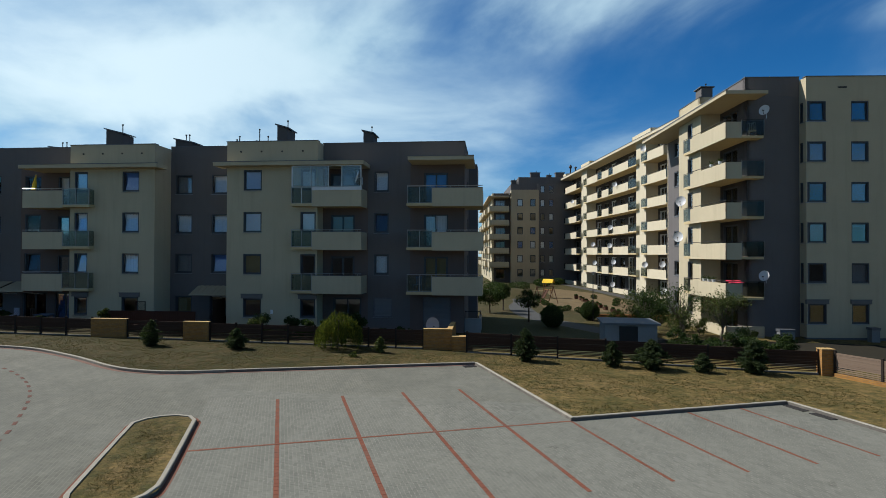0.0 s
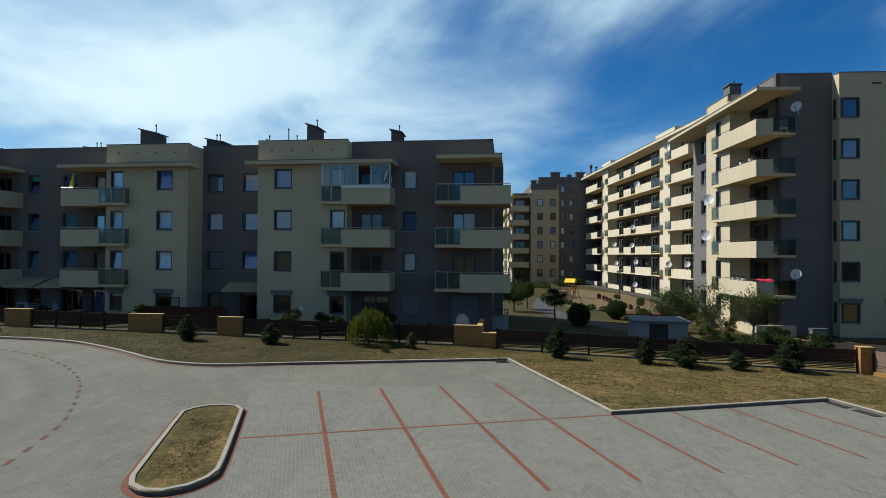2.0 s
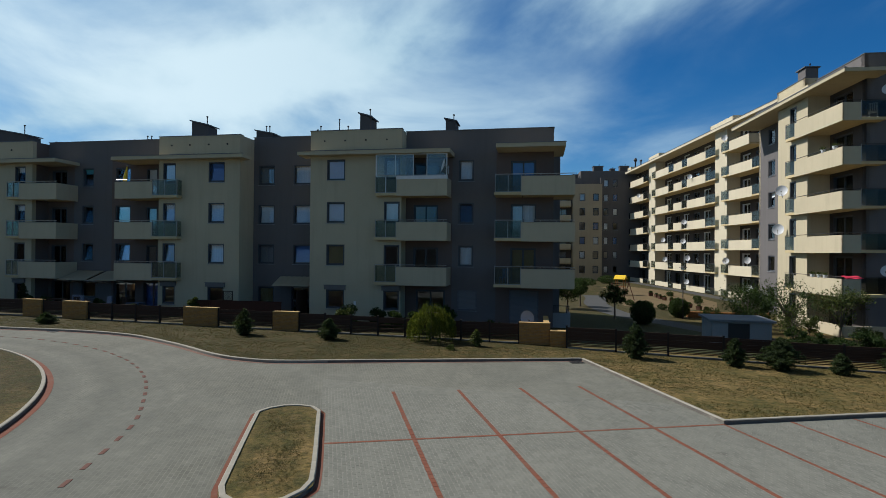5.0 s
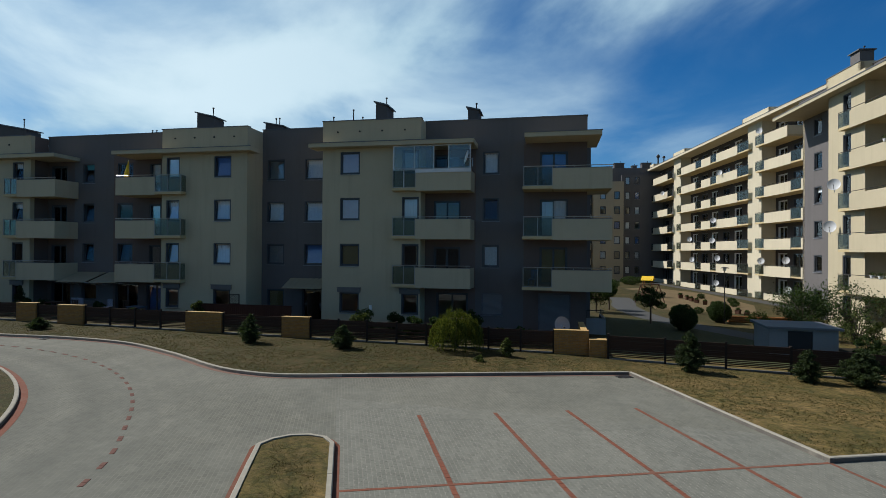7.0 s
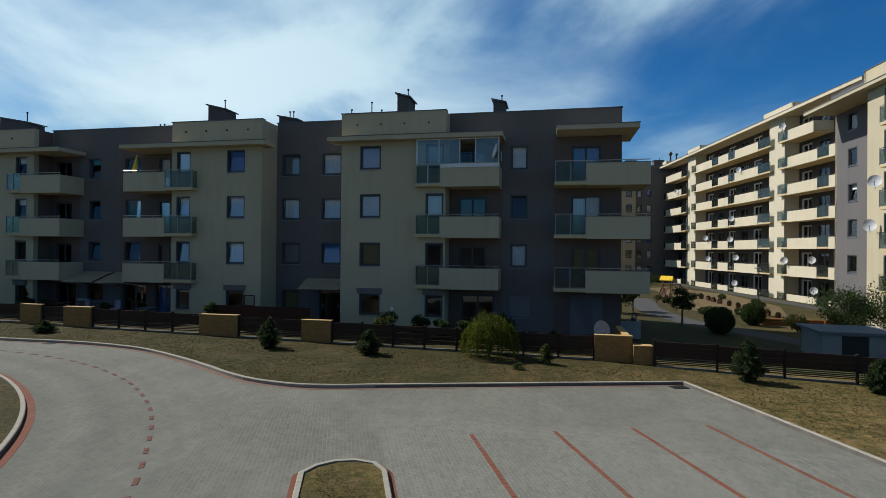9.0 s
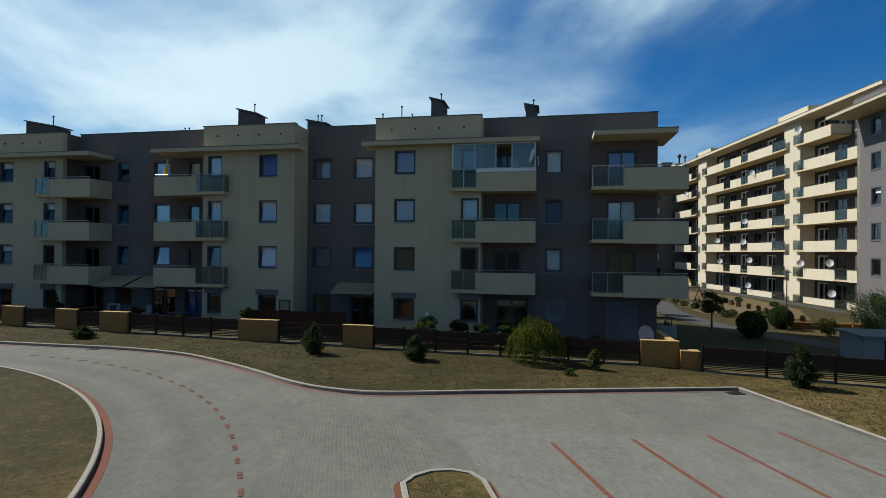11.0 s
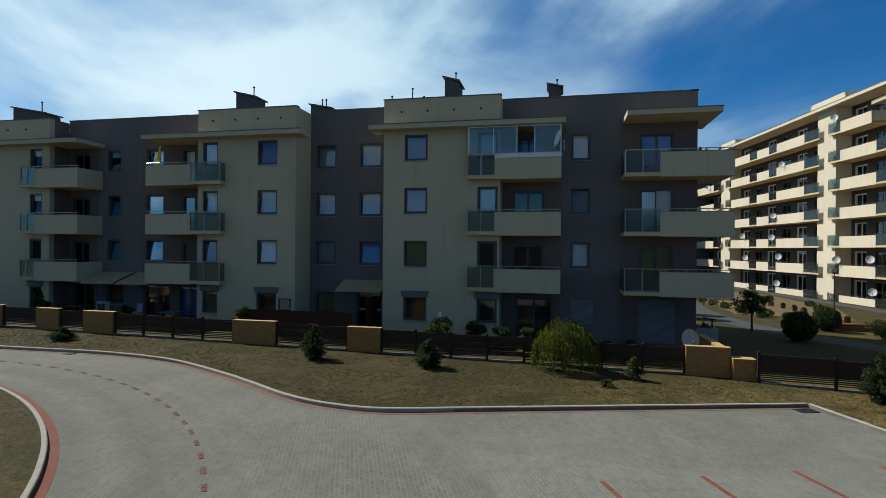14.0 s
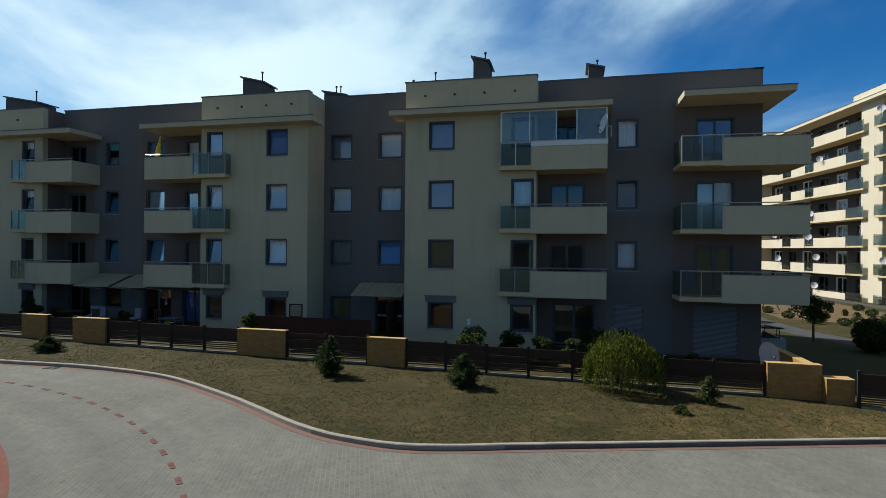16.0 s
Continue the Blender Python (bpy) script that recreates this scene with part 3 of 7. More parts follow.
def facade(parent, p0, p1, z0, z1, mat, wins, thick=0.32, name="wall", seed=1):
    """A wall and its windows. wins: dicts with u, w, z, h and what window() takes."""
    g = Geo()
    g.wall(p0, p1, z0, z1, thick, [(d["u"], d["u"] + d["w"], d["z"], d["z"] + d["h"]) for d in wins])
    part(name, g, mat, parent)
    for d in wins:
        d = dict(d)
        window(parent, on_wall(p0, p1, d.pop("u"), d.pop("z")), d.pop("w"), d.pop("h"), **d)


def facade_runs(parent, y, z0, z1, runs, wins):
    """A straight front from west to east in runs of different render under one grey top: runs of (x0, x1, material), windows with u in world x."""
    for x0, x1, mat in runs:
        own = [dict(d, u=d["u"] - x0) for d in wins if x0 < d["u"] + d["w"] / 2 < x1]
        facade(parent, (x0, y), (x1, y), z0, z1 - 1.5, mat, own)
    g = Geo()
    g.wall((runs[0][0], y), (runs[-1][1], y), z1 - 1.5, z1, 0.32)
    part("wall", g, GREY, parent)


def slab(outline, z0, z1):
    g = Geo()
    g.prism(outline, z0, z1)
    return g


def strip(path, width, z0, z1):
    """A standing band along a path of plan points, its outer face on the path's right hand."""
    g = Geo()
    for a, b in zip(path, path[1:]):
        g.wall(a, b, z0, z1, width)
    return g


# ---- ground ----
# unseen plain wall, added far behind the walk to darken window reflections and low skylight
g = Geo()
g.wall((160, -30), (-160, -30), -3.5, 6.5, 0.4)
solid("wall_south", g, DARKSTEEL, "plain dark rendered wall closing the car park", "wall", kind="structure")
g = Geo()
xs = [-1500, -600, -250, -120] + [-80 + 5 * j for j in range(29)] + [120, 250, 600, 1500]
ys = [-1500, -600, -250, -100, -50, 0, 20, 30, 40, 44, 48, 52, 56, 60, 64, 68, 80, 100, 140, 250, 600, 1500]
for x in range(len(xs) - 1):
    for y in range(len(ys) - 1):
        q = [(xs[x], ys[y]), (xs[x + 1], ys[y]), (xs[x + 1], ys[y + 1]), (xs[x], ys[y + 1])]
        g.quad(*[(a, b, gz(a, b) - 0.08) for a, b in q])
solid("ground", g, TURF, "dry summer turf and bare earth reaching to the horizon", "ground", kind="structure")

g = Geo()
for x0, x1 in ((-80, 30),):
    g.quad(*[(a, b, gz(a, b)) for a, b in ((x0, -40), (x1, -40), (x1, 28), (x0, 28))])
solid("road", g, PAVING, "grey concrete block paving of the car park and road", "road", kind="structure")

LOT, LOT_TURN = Vector((2.62, 18.17)), 22.0
U = Vector((math.cos(radians(LOT_TURN)), math.sin(radians(LOT_TURN))))
V = Vector((-U.y, U.x))


def lot(u, v):
    q = LOT + U * u + V * v
    return (q.x, q.y)


def smooth(points, step=0.25):
    """A Catmull-Rom line through the points."""
    p = [Vector(q) for q in points]
    p = [2 * p[0] - p[1]] + p + [2 * p[-1] - p[-2]]
    out = []
    for a, b, c, d in zip(p, p[1:], p[2:], p[3:]):
        n = max(1, int((c - b).length / step))
        for j in range(n):
            t = j / n
            out.append(0.5 * (2 * b + (c - a) * t + (2 * a - 5 * b + 4 * c - d) * t * t + (3 * b - a - 3 * c + d) * t ** 3))
    return out + [p[-2]]


def resample(line, step):
    """Points at even steps along a line."""
    out, left = [Vector(line[0])], step
    for a, b in zip(line, line[1:]):
        a, b = Vector(a), Vector(b)
        d = (b - a).length
        at = 0.0
        while d - at >= left:
            at += left
            out.append(a + (b - a) * (at / d))
            left = step
        left -= d - at
    return out


def kerb(lines, label, pale=()):
    """Kerb stones a metre long, one after another, with joints between."""
    ob = thing("kerb", label, "kerb", kind="structure")
    def stone():
        g = Geo()
        prof = [(0.0, -0.10), (0.0, 0.105), (0.02, 0.125), (0.12, 0.125), (0.12, -0.10)]
        n = len(prof)
        co = [(0.002, y, z) for y, z in prof] + [(0.996, y, z) for y, z in prof]
        g.add(co, [tuple(range(n - 1, -1, -1)), tuple(range(n, 2 * n))] + [(j, n + j, n + (j + 1) % n, (j + 1) % n) for j in range(1, n)])
        g.add(co, [(0, n, n + 1, 1)], 1)
        return g
    def short():
        g = stone()
        g.v = [(x * 0.5, y, z) for x, y, z in g.v]
        return g
    for line, step in lines:
        pts = resample(line, step)
        if (Vector(line[-1]) - pts[-1]).length > 0.15:
            pts.append(Vector(line[-1]))
        # road faces carry painted shade; pale runs, facing the sun, keep the plain colour
        me = shared(("kerb_stone", step, step in pale), stone if step == 1.0 else short, KERB, KERB if step in pale else KERBSHADE)
        for a, b in zip(pts, pts[1:]):
            d = b - a
            part("kerb_stone", me, (), ob, m=Matrix.Translation((a.x, a.y, gz(a.x, a.y) + random.uniform(-0.003, 0.002)))
                 @ Matrix.Rotation(math.atan2(d.y, d.x), 4, "Z") @ Matrix.Rotation(math.atan2(gz(a.x, a.y) - gz(b.x, b.y), d.length), 4, "Y") @ Matrix.Diagonal((d.length / step, 1, 1, 1)))
    return ob


def ribbon(line, o0, o1, lift):
    """A flat band beside a line, from o0 to o1 to its right."""
    g = Geo()
    pts = []
    for j, p in enumerate(line):
        d = (Vector(line[min(j + 1, len(line) - 1)]) - Vector(line[max(j - 1, 0)])).normalized()
        pts.append((Vector(p), Vector((d.y, -d.x))))
    for (a, na), (b, nb) in zip(pts, pts[1:]):
        q = [a + na * o1, b + nb * o1, b + nb * o0, a + na * o0]
        g.quad(*[(p.x, p.y, gz(p.x, p.y) + lift) for p in q])
    return g


# kerb of the long green verge, from the west round the bend to the car park's corner and on
BEND = smooth([(-80, 16), (-60, 22.0), (-45, 25.0), (-36, 25.5), (-31, 25.9), (-28, 26.22), (-25.5, 26.17), (-23.3, 25.75), (-20.5, 24.55), (-18.9, 23.72),
               (-17.5, 22.93), (-16.3, 22.40), (-15.2, 22.18), (-14.1, 22.14), (-12.9, 22.42), (-11.5, 22.95)])
K1, K2, K3 = Vector(lot(-0.0, 9.2)), Vector(lot(9.27, 0.02)), Vector(lot(9.6, -34))
STRAIGHT = resample([resample(BEND, 0.5)[-1], K1], 0.5) + [K1]
lawn_edge = [tuple(p) for p in BEND] + [tuple(K1), tuple(lot(0, 0)), tuple(K2), tuple(K3)]
kerb([(BEND, 0.5), (STRAIGHT, 1.0), ([K1, lot(0, 0)], 1.0), ([lot(0, 0), K2], 1.0), ([K2, K3], 1.0)],
     "pale concrete kerb stones edging the dry verge", pale=(0.5,))
g = Geo()
poly = [Vector(p) for p in lawn_edge] + [Vector((30, -13)), Vector((30, 44.2)), Vector((-80, 44.2))]
bm = bmesh.new()
bm.faces.new([bm.verts.new((p.x, p.y, gz(p.x, p.y) + 0.09)) for p in poly])
bmesh.ops.triangulate(bm, faces=bm.faces[:])
me = bpy.data.meshes.new("lawn")
bm.to_mesh(me)
bm.free()
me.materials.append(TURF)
tagged(new("lawn", me), "patchy sun-dried grass verge behind the kerb", "lawn", kind="structure")
g = Geo()
cx, cy = [-80, -40, -10, 0, 5, 10, 15, 20, 30], [44.2, 47, 50, 53, 56, 59, 62, 66, 70, 80, 95, 110, 130]
for x in range(len(cx) - 1):
    for y in range(len(cy) - 1):
        g.quad(*[(a, b, gz(a, b) + 0.09) for a, b in ((cx[x], cy[y]), (cx[x + 1], cy[y]), (cx[x + 1], cy[y + 1]), (cx[x], cy[y + 1]))])
solid("court_ground", g, TURF, "worn grass and earth of the housing court", "ground", kind="structure")

part("red_band", ribbon(BEND + STRAIGHT[1:], 0.0, 0.20, 0.006), REDWORN, None)
tagged(bpy.data.objects["red_band"], "band of red paving blocks along the kerb", "marking", kind="structure")

# traffic island and the round green
def island(line, label, red):
    ob = kerb([(line + [line[0]], 0.5)], label)
    bm = bmesh.new()
    inner = [Vector(p) for p in line]
    bm.faces.new([bm.verts.new((p.x, p.y, gz(p.x, p.y) + 0.095)) for p in inner])
    bmesh.ops.triangulate(bm, faces=bm.faces[:])
    me = bpy.data.meshes.new("island_turf")
    bm.to_mesh(me)
    bm.free()
    me.materials.append(TURF)
    tagged(new("island_turf", me), "dry turf inside the kerbed island", "lawn", kind="structure")
    r = solid("red_band", ribbon(line + [line[0], line[1]], 0.0, red, 0.006), REDPAVE, "red paving blocks round the kerbed island", "marking", kind="structure")
    return ob


ISLAND = [(-9.17, 16.10), (-9.62, 16.50), (-10.38, 16.40), (-10.92, 15.70), (-10.75, 15.0), (-9.35, 11.35), (-9.10, 10.75), (-8.80, 10.35),
          (-8.30, 10.17), (-7.70, 10.42), (-7.38, 11.10), (-7.55, 11.95)]
isl = smooth(ISLAND + [ISLAND[0]], 0.2)[:-1]
island(isl, "rounded kerb of the small parking island", 0.13)
DISC_C, DISC_R = Vector((-31.83, 4.52)), 17.44
disc = [tuple(DISC_C + DISC_R * Vector((math.cos(a), math.sin(a)))) for a in [2 * math.pi * j / 150 for j in range(150)]]
island(disc, "curved kerb of the large round green", 0.22)

# bay lines of red blocks
def line_band(a, b, w, name="bay_line", label="thin line of red paving blocks between parking bays"):
    a, b = Vector(a), Vector(b)
    d = b - a
    ob = thing(name, label, "marking", "bay lines", kind="structure", m=Matrix.Translation((a.x, a.y, gz(a.x, a.y))) @ Matrix.Rotation(math.atan2(d.y, d.x), 4, "Z"))
    count = max(1, round(d.length / 0.2))
    step = d.length / count
    fall = (gz(b.x, b.y) - gz(a.x, a.y)) / d.length

    def block():
        q = Geo()
        q.add([(0.0015, -w / 2, -0.05), (step - 0.0015, -w / 2, -0.05), (step - 0.0015, w / 2, -0.05), (0.0015, w / 2, -0.05), (0.0015, -w / 2, 0.004), (step - 0.0015, -w / 2, 0.004), (step - 0.0015, w / 2, 0.004), (0.0015, w / 2, 0.004),
               (0.0035, -w / 2 + 0.003, 0.007), (step - 0.0035, -w / 2 + 0.003, 0.007), (step - 0.0035, w / 2 - 0.003, 0.007), (0.0035, w / 2 - 0.003, 0.007)],
              [(8, 9, 10, 11)] + [(r + j, r + (j + 1) % 4, r + 4 + (j + 1) % 4, r + 4 + j) for r in (0, 4) for j in range(4)])
        return q
    me = shared(("red_block", round(step, 3), w, name), block, REDDULL if name == "road_dash" else REDBLOCK)
    for j in range(count):
        part("red_block", me, (), ob, m=pose(step * j, random.uniform(-0.003, 0.003), fall * step * j + random.uniform(-0.001, 0.001), 0, 0, random.uniform(-0.5, 0.5)))


BAY = 2.325
for j in range(1, 5):
    line_band(lot(-BAY * j, 4.75), lot(-BAY * j, -4.85), 0.12)
for j in range(0, 4):
    line_band(lot(BAY * j, -0.02), lot(BAY * j, -4.85), 0.10)
line_band(lot(-BAY * 4 - 2.3, 0.0), lot(0, 0.0), 0.095)

# dashes along the bend of the road
BEND_C = Vector((-29.73, 6.57))
DASH = smooth([tuple(BEND_C + 17.446 * Vector((math.cos(radians(90.44 - 5.6 * j)), math.sin(radians(90.44 - 5.6 * j))))) for j in range(11)] + [(-13.9, 14.35), (-13.2, 12.85), (-12.55, 11.1), (-11.95, 9.4), (-11.3, 7.3), (-10.6, 5.0)])
dl = resample(DASH, 0.875)
for a, b in zip(dl, dl[1:]):
    line_band(a, a + (b - a).normalized() * 0.37, 0.115, "road_dash", "short dash of red paving blocks in the road")

# drain grates by the kerb
def grate(x, y, turn, long=1.0, wide=1.0):
    ob = thing("drain_grate", "dark cast-iron drain grate set in the paving", "drain", m=pose(x, y, gz(x, y) + 0.006, 0, 0, turn) @ Matrix.Diagonal((long, wide, 1, 1)))
    part("grate_frame", bar_frame_flat(0.62, 0.42), DARKSTEEL, ob)
    for j in range(7):
        gg = Geo()
        gg.box(-0.28, 0.28, -0.175 + 0.05 * j, -0.15 + 0.05 * j, 0, 0.012)
        part("grate_bar", gg, DARKSTEEL, ob)


def bar_frame_flat(w, d):
    g = Geo()
    g.box(-w / 2, w / 2, -d / 2, -d / 2 + 0.03, 0, 0.014)
    g.box(-w / 2, w / 2, d / 2 - 0.03, d / 2, 0, 0.014)
    g.box(-w / 2, -w / 2 + 0.03, -d / 2, d / 2, 0, 0.014)
    g.box(w / 2 - 0.03, w / 2, -d / 2, d / 2, 0, 0.014)
    g.box(-w / 2, w / 2, -d / 2, d / 2, -0.01, 0.003)
    return g


grate(*lot(-0.42, 8.85), LOT_TURN)
for v in (-0.50, -1.55):
    grate(*lot(9.07, v), LOT_TURN - 90, 1.3, 0.75)
grate(-28.6, 25.92, 3, 0.75, 0.7)

# ---- the long grey and cream house ----
houseA = thing("apartment_building", "four-storey grey and cream rendered apartment block with stepped front", "building")
ROW = [3.71, 6.575, 9.44]
TOPY, TOPG = 12.72, 12.86
BASE = -0.6


def column(x0, wide, origin, styles, z=ROW, h=1.40, **more):
    """One window above another; styles: curtain and tilt, from the lowest up."""
    out = []
    for zz, st in zip(z, styles):
        d = dict(u=x0 - origin, w=wide, z=zz, h=h, curtain=st.strip("/"), tilt="/" in st)
        d.update(more)
        out.append(d)
    return out


def low(x0, wide, origin, z=0.80, h=1.30, **more):
    d = dict(u=x0 - origin, w=wide, z=z, h=h, curtain="", shutter=True)
    d.update(more)
    return [d]


def doors(x0, wide, origin, styles, leaves=2, rows=(2.72, 5.60, 8.47), h=2.25):
    return [dict(u=x0 - origin, w=wide, z=zz, h=h, curtain=st.strip("/"), leaves=leaves, door=True, tilt="/" in st) for zz, st in zip(rows, styles)]


# cream bay in the west
X = -62.0
facade(houseA, (X, 35.4), (-40.3, 35.4), BASE, TOPY, CREAM,
       column(-45.55, 1.2, X, ["/white", "/white", "/white"]) + low(-45.5, 1.15, X) + column(-41.85, 0.95, X, ["white", "/white", "/white"]) + low(-41.8, 0.9, X)
       + column(-54.0, 1.2, X, ["white", "/blue", "/"]) + column(-58.0, 1.2, X, ["", "/white", "/"]))
# grey recess with one window stack
X = -40.3
facade_runs(houseA, 36.8, BASE, TOPG, [(-40.3, -38.0, BROWNA), (-38.0, -34.7, GREY), (-34.7, -29.65, BROWNA)], [dict(d, u=d["u"] + X) for d in
       column(-37.3, 1.0, X, ["/", "/", "/teal"]) + doors(-40.0, 1.35, X, ["", "white", ""], 2) + column(-34.4, 1.3, X, ["/", "white", "blue"])
       + doors(-31.75, 0.9, X, ["", "white", "/white"], 1) + [dict(u=-37.35 - X, w=1.3, z=0.95, h=1.3, curtain="grey"),
                                                         dict(u=-39.95 - X, w=1.7, z=0.05, h=2.2, curtain="", door=True, leaves=2),
                                                         # the blue curtain at -31.95 imitates a blue reflection in the
                                                         # glazing
                                                         dict(u=-34.5 - X, w=1.9, z=0.05, h=2.2, curtain="", door=True, leaves=2), dict(u=-31.95 - X, w=1.5, z=0.05, h=2.2, curtain="blue", door=True, leaves=2)]])
# cream bay in the middle
X = -29.65
facade(houseA, (X, 35.4), (-23.35, 35.4), BASE, TOPY, CREAM,
       column(-25.75, 1.25, X, ["/white", "/white", "/blue"]) + low(-25.75, 1.25, X) + column(-29.32, 1.0, X, ["/", "/white", "white"]) + low(-29.3, 1.0, X))
# grey recess with the entrance
X = -23.35
facade(houseA, (X, 37.3), (-18.12, 37.3), BASE, TOPG + 0.02, GREY,
       column(-22.98, 1.27, X, ["grey", "/white", "grey"]) + column(-20.24, 1.36, X, ["/blue", "/white", "/white"]) + [
           dict(u=-22.95 - X, w=1.25, z=0.80, h=1.25, curtain="brown"), dict(u=-20.35 - X, w=1.62, z=-0.2, h=2.35, curtain="", door=True, leaves=2)])
for k in (-19.54,):
    for x0, x1, z0, z1 in ((k - 0.05, k + 0.05, -0.08, 2.02), (-20.22, k - 0.055, 1.02, 1.12), (k + 0.055, -18.86, 1.02, 1.12), (-20.22, k - 0.055, 1.98, 2.04), (k + 0.055, -18.86, 1.98, 2.04)):
        g = Geo()
        g.box(x0, x1, 37.40, 37.43, z0, z1)
        part("door_bar", g, DULL, houseA, "pale grey bar of the entrance door")
# cream bay in the east
X = -18.12
facade(houseA, (X, 35.4), (-11.75, 35.4), BASE, TOPY + 0.06, CREAM,
       column(-16.94, 1.29, X, ["brown", "lilac", "lilac"]) + low(-16.94, 1.29, X) + column(-12.93, 1.07, X, ["", "white", "white"]) + low(-12.93, 1.07, X))
# grey end
X = -11.75
facade_runs(houseA, 36.65, BASE, 12.83, [(-11.75, -8.55, BROWNA), (-8.55, -5.6, GREY), (-5.6, -1.88, BROWNA)], [dict(d, u=d["u"] + X) for d in
       doors(-11.2, 1.7, X, ["", "", ""], 2) + column(-8.12, 1.02, X, ["white", "/", "/white"], pale=False) + doors(-4.65, 1.65, X, ["brown", "/white", "blue"], 2)
       + [dict(u=-8.15 - X, w=1.3, z=0.78, h=1.35, curtain="", closed=True), dict(u=-4.7 - X, w=1.9, z=-0.1, h=2.3, curtain="", door=True, leaves=2, closed=True),
          dict(u=-11.0 - X, w=2.0, z=-0.1, h=2.2, curtain="", door=True, leaves=2)]])
for (a, b, top, slot) in (((-40.3, 35.4), (-40.3, 37.15), TOPY, 0), ((-29.65, 37.15), (-29.65, 35.4), TOPY, 0), ((-23.35, 35.4), (-23.35, 37.65), TOPY, 0),
                          ((-18.12, 37.65), (-18.12, 35.4), TOPY + 0.06, 0), ((-11.75, 35.4), (-11.75, 37.0), TOPY + 0.06, 0)):
    g = Geo()
    up_ = a[1] < b[1]
    lo_, hi_ = min(a[1], b[1]) + 0.322, max(a[1], b[1]) - 0.352
    g.wall((a[0], lo_ if up_ else hi_), (b[0], hi_ if up_ else lo_), BASE, top - 0.002, 0.32)
    part("wall", g, BROWNA if a[0] == -40.3 else CREAM, houseA, "rendered side of a bay")
facade(houseA, (-1.88, 36.653), (-1.88, 46.5), BASE, 12.82, GREY,
       [dict(u=uu, w=1.2, z=zz, h=1.4, curtain="white", tilt=True) for uu in (4.2,) for zz in ROW])
part("side_bay", slab([(-1.878, 43.4), (-1.2, 43.4), (-1.2, 46.9), (-1.878, 46.9)], BASE, 12.4), GREY, houseA, "grey rendered bay on the east side")
facade(houseA, (-1.88, 46.5), (-62, 46.5), BASE, 12.8, CREAM, [dict(u=uu, w=1.3, z=zz, h=1.4, curtain="white") for uu in (4, 12, 20, 28) for zz in ROW])
g = Geo()
g.wall((-62, 46.5), (-62, 35.4), BASE, 12.7, 0.3)
part("wall", g, CREAM, houseA)
for zz in (-0.2, 2.42, 5.29, 8.16):
    part("storey_floor", slab([(-61.6, 37.7), (-2.3, 37.7), (-2.3, 46.1), (-61.6, 46.1)], zz, zz + 0.22), INSIDE, houseA)
for xa, xb in ((-61.6, -40.7), (-29.3, -23.7), (-17.8, -12.1)):
    for zz in (-0.2, 2.42, 5.29, 8.16):
        part("storey_floor", slab([(xa, 35.75), (xb, 35.75), (xb, 37.69), (xa, 37.69)], zz, zz + 0.22), INSIDE, houseA)
part("partition", slab([(-61.5, 41.5), (-2.4, 41.5), (-2.4, 41.7), (-61.5, 41.7)], -0.2, 12.0), INSIDE, houseA)
# roof and its sheet-metal copings
roof = part("roof", slab([(-61.7, 35.72), (-40.62, 35.72), (-40.62, 37.2), (-29.33, 37.2), (-29.33, 35.72), (-23.67, 35.72), (-23.67, 37.7), (-17.8, 37.7), (-17.8, 35.72), (-12.07, 35.72),
                          (-12.07, 37.0), (-2.2, 37.0), (-2.2, 46.2), (-61.7, 46.2)], 11.3, 12.1), FELT, houseA, "flat roof of grey felt")
for a, b, zz in (((-62, 35.4), (-40.3, 35.4), TOPY), ((-40.3, 36.8), (-29.65, 36.8), TOPG), ((-29.65, 35.4), (-23.35, 35.4), TOPY), ((-23.35, 37.3), (-18.12, 37.3), TOPG + 0.02),
                 ((-18.12, 35.4), (-11.75, 35.4), TOPY + 0.06), ((-11.75, 36.65), (-1.88, 36.65), 12.83), ((-1.88, 36.65), (-1.88, 46.5), 12.83)):
    gg = Geo()
    dd = (Vector(b) - Vector(a)).normalized() * 0.04
    nn = Vector((dd.y, -dd.x))
    gg.wall(Vector(a) - dd + nn, Vector(b) + dd + nn, zz, zz + 0.05, 0.42)
    part("coping", gg, SHEET, roof)
for bx0, bx1, zz in ((-62, -40.3, TOPY), (-29.65, -23.35, TOPY), (-18.12, -11.75, TOPY)):
    k = bx0 + 1.0
    while k < bx1 - 0.4:
        gg = Geo()
        gg.tube((k, 35.40, 12.10), (k, 35.34, 12.09), 0.055, n=8)
        part("vent_hole", gg, DARKSTEEL, houseA)
        k += 1.45

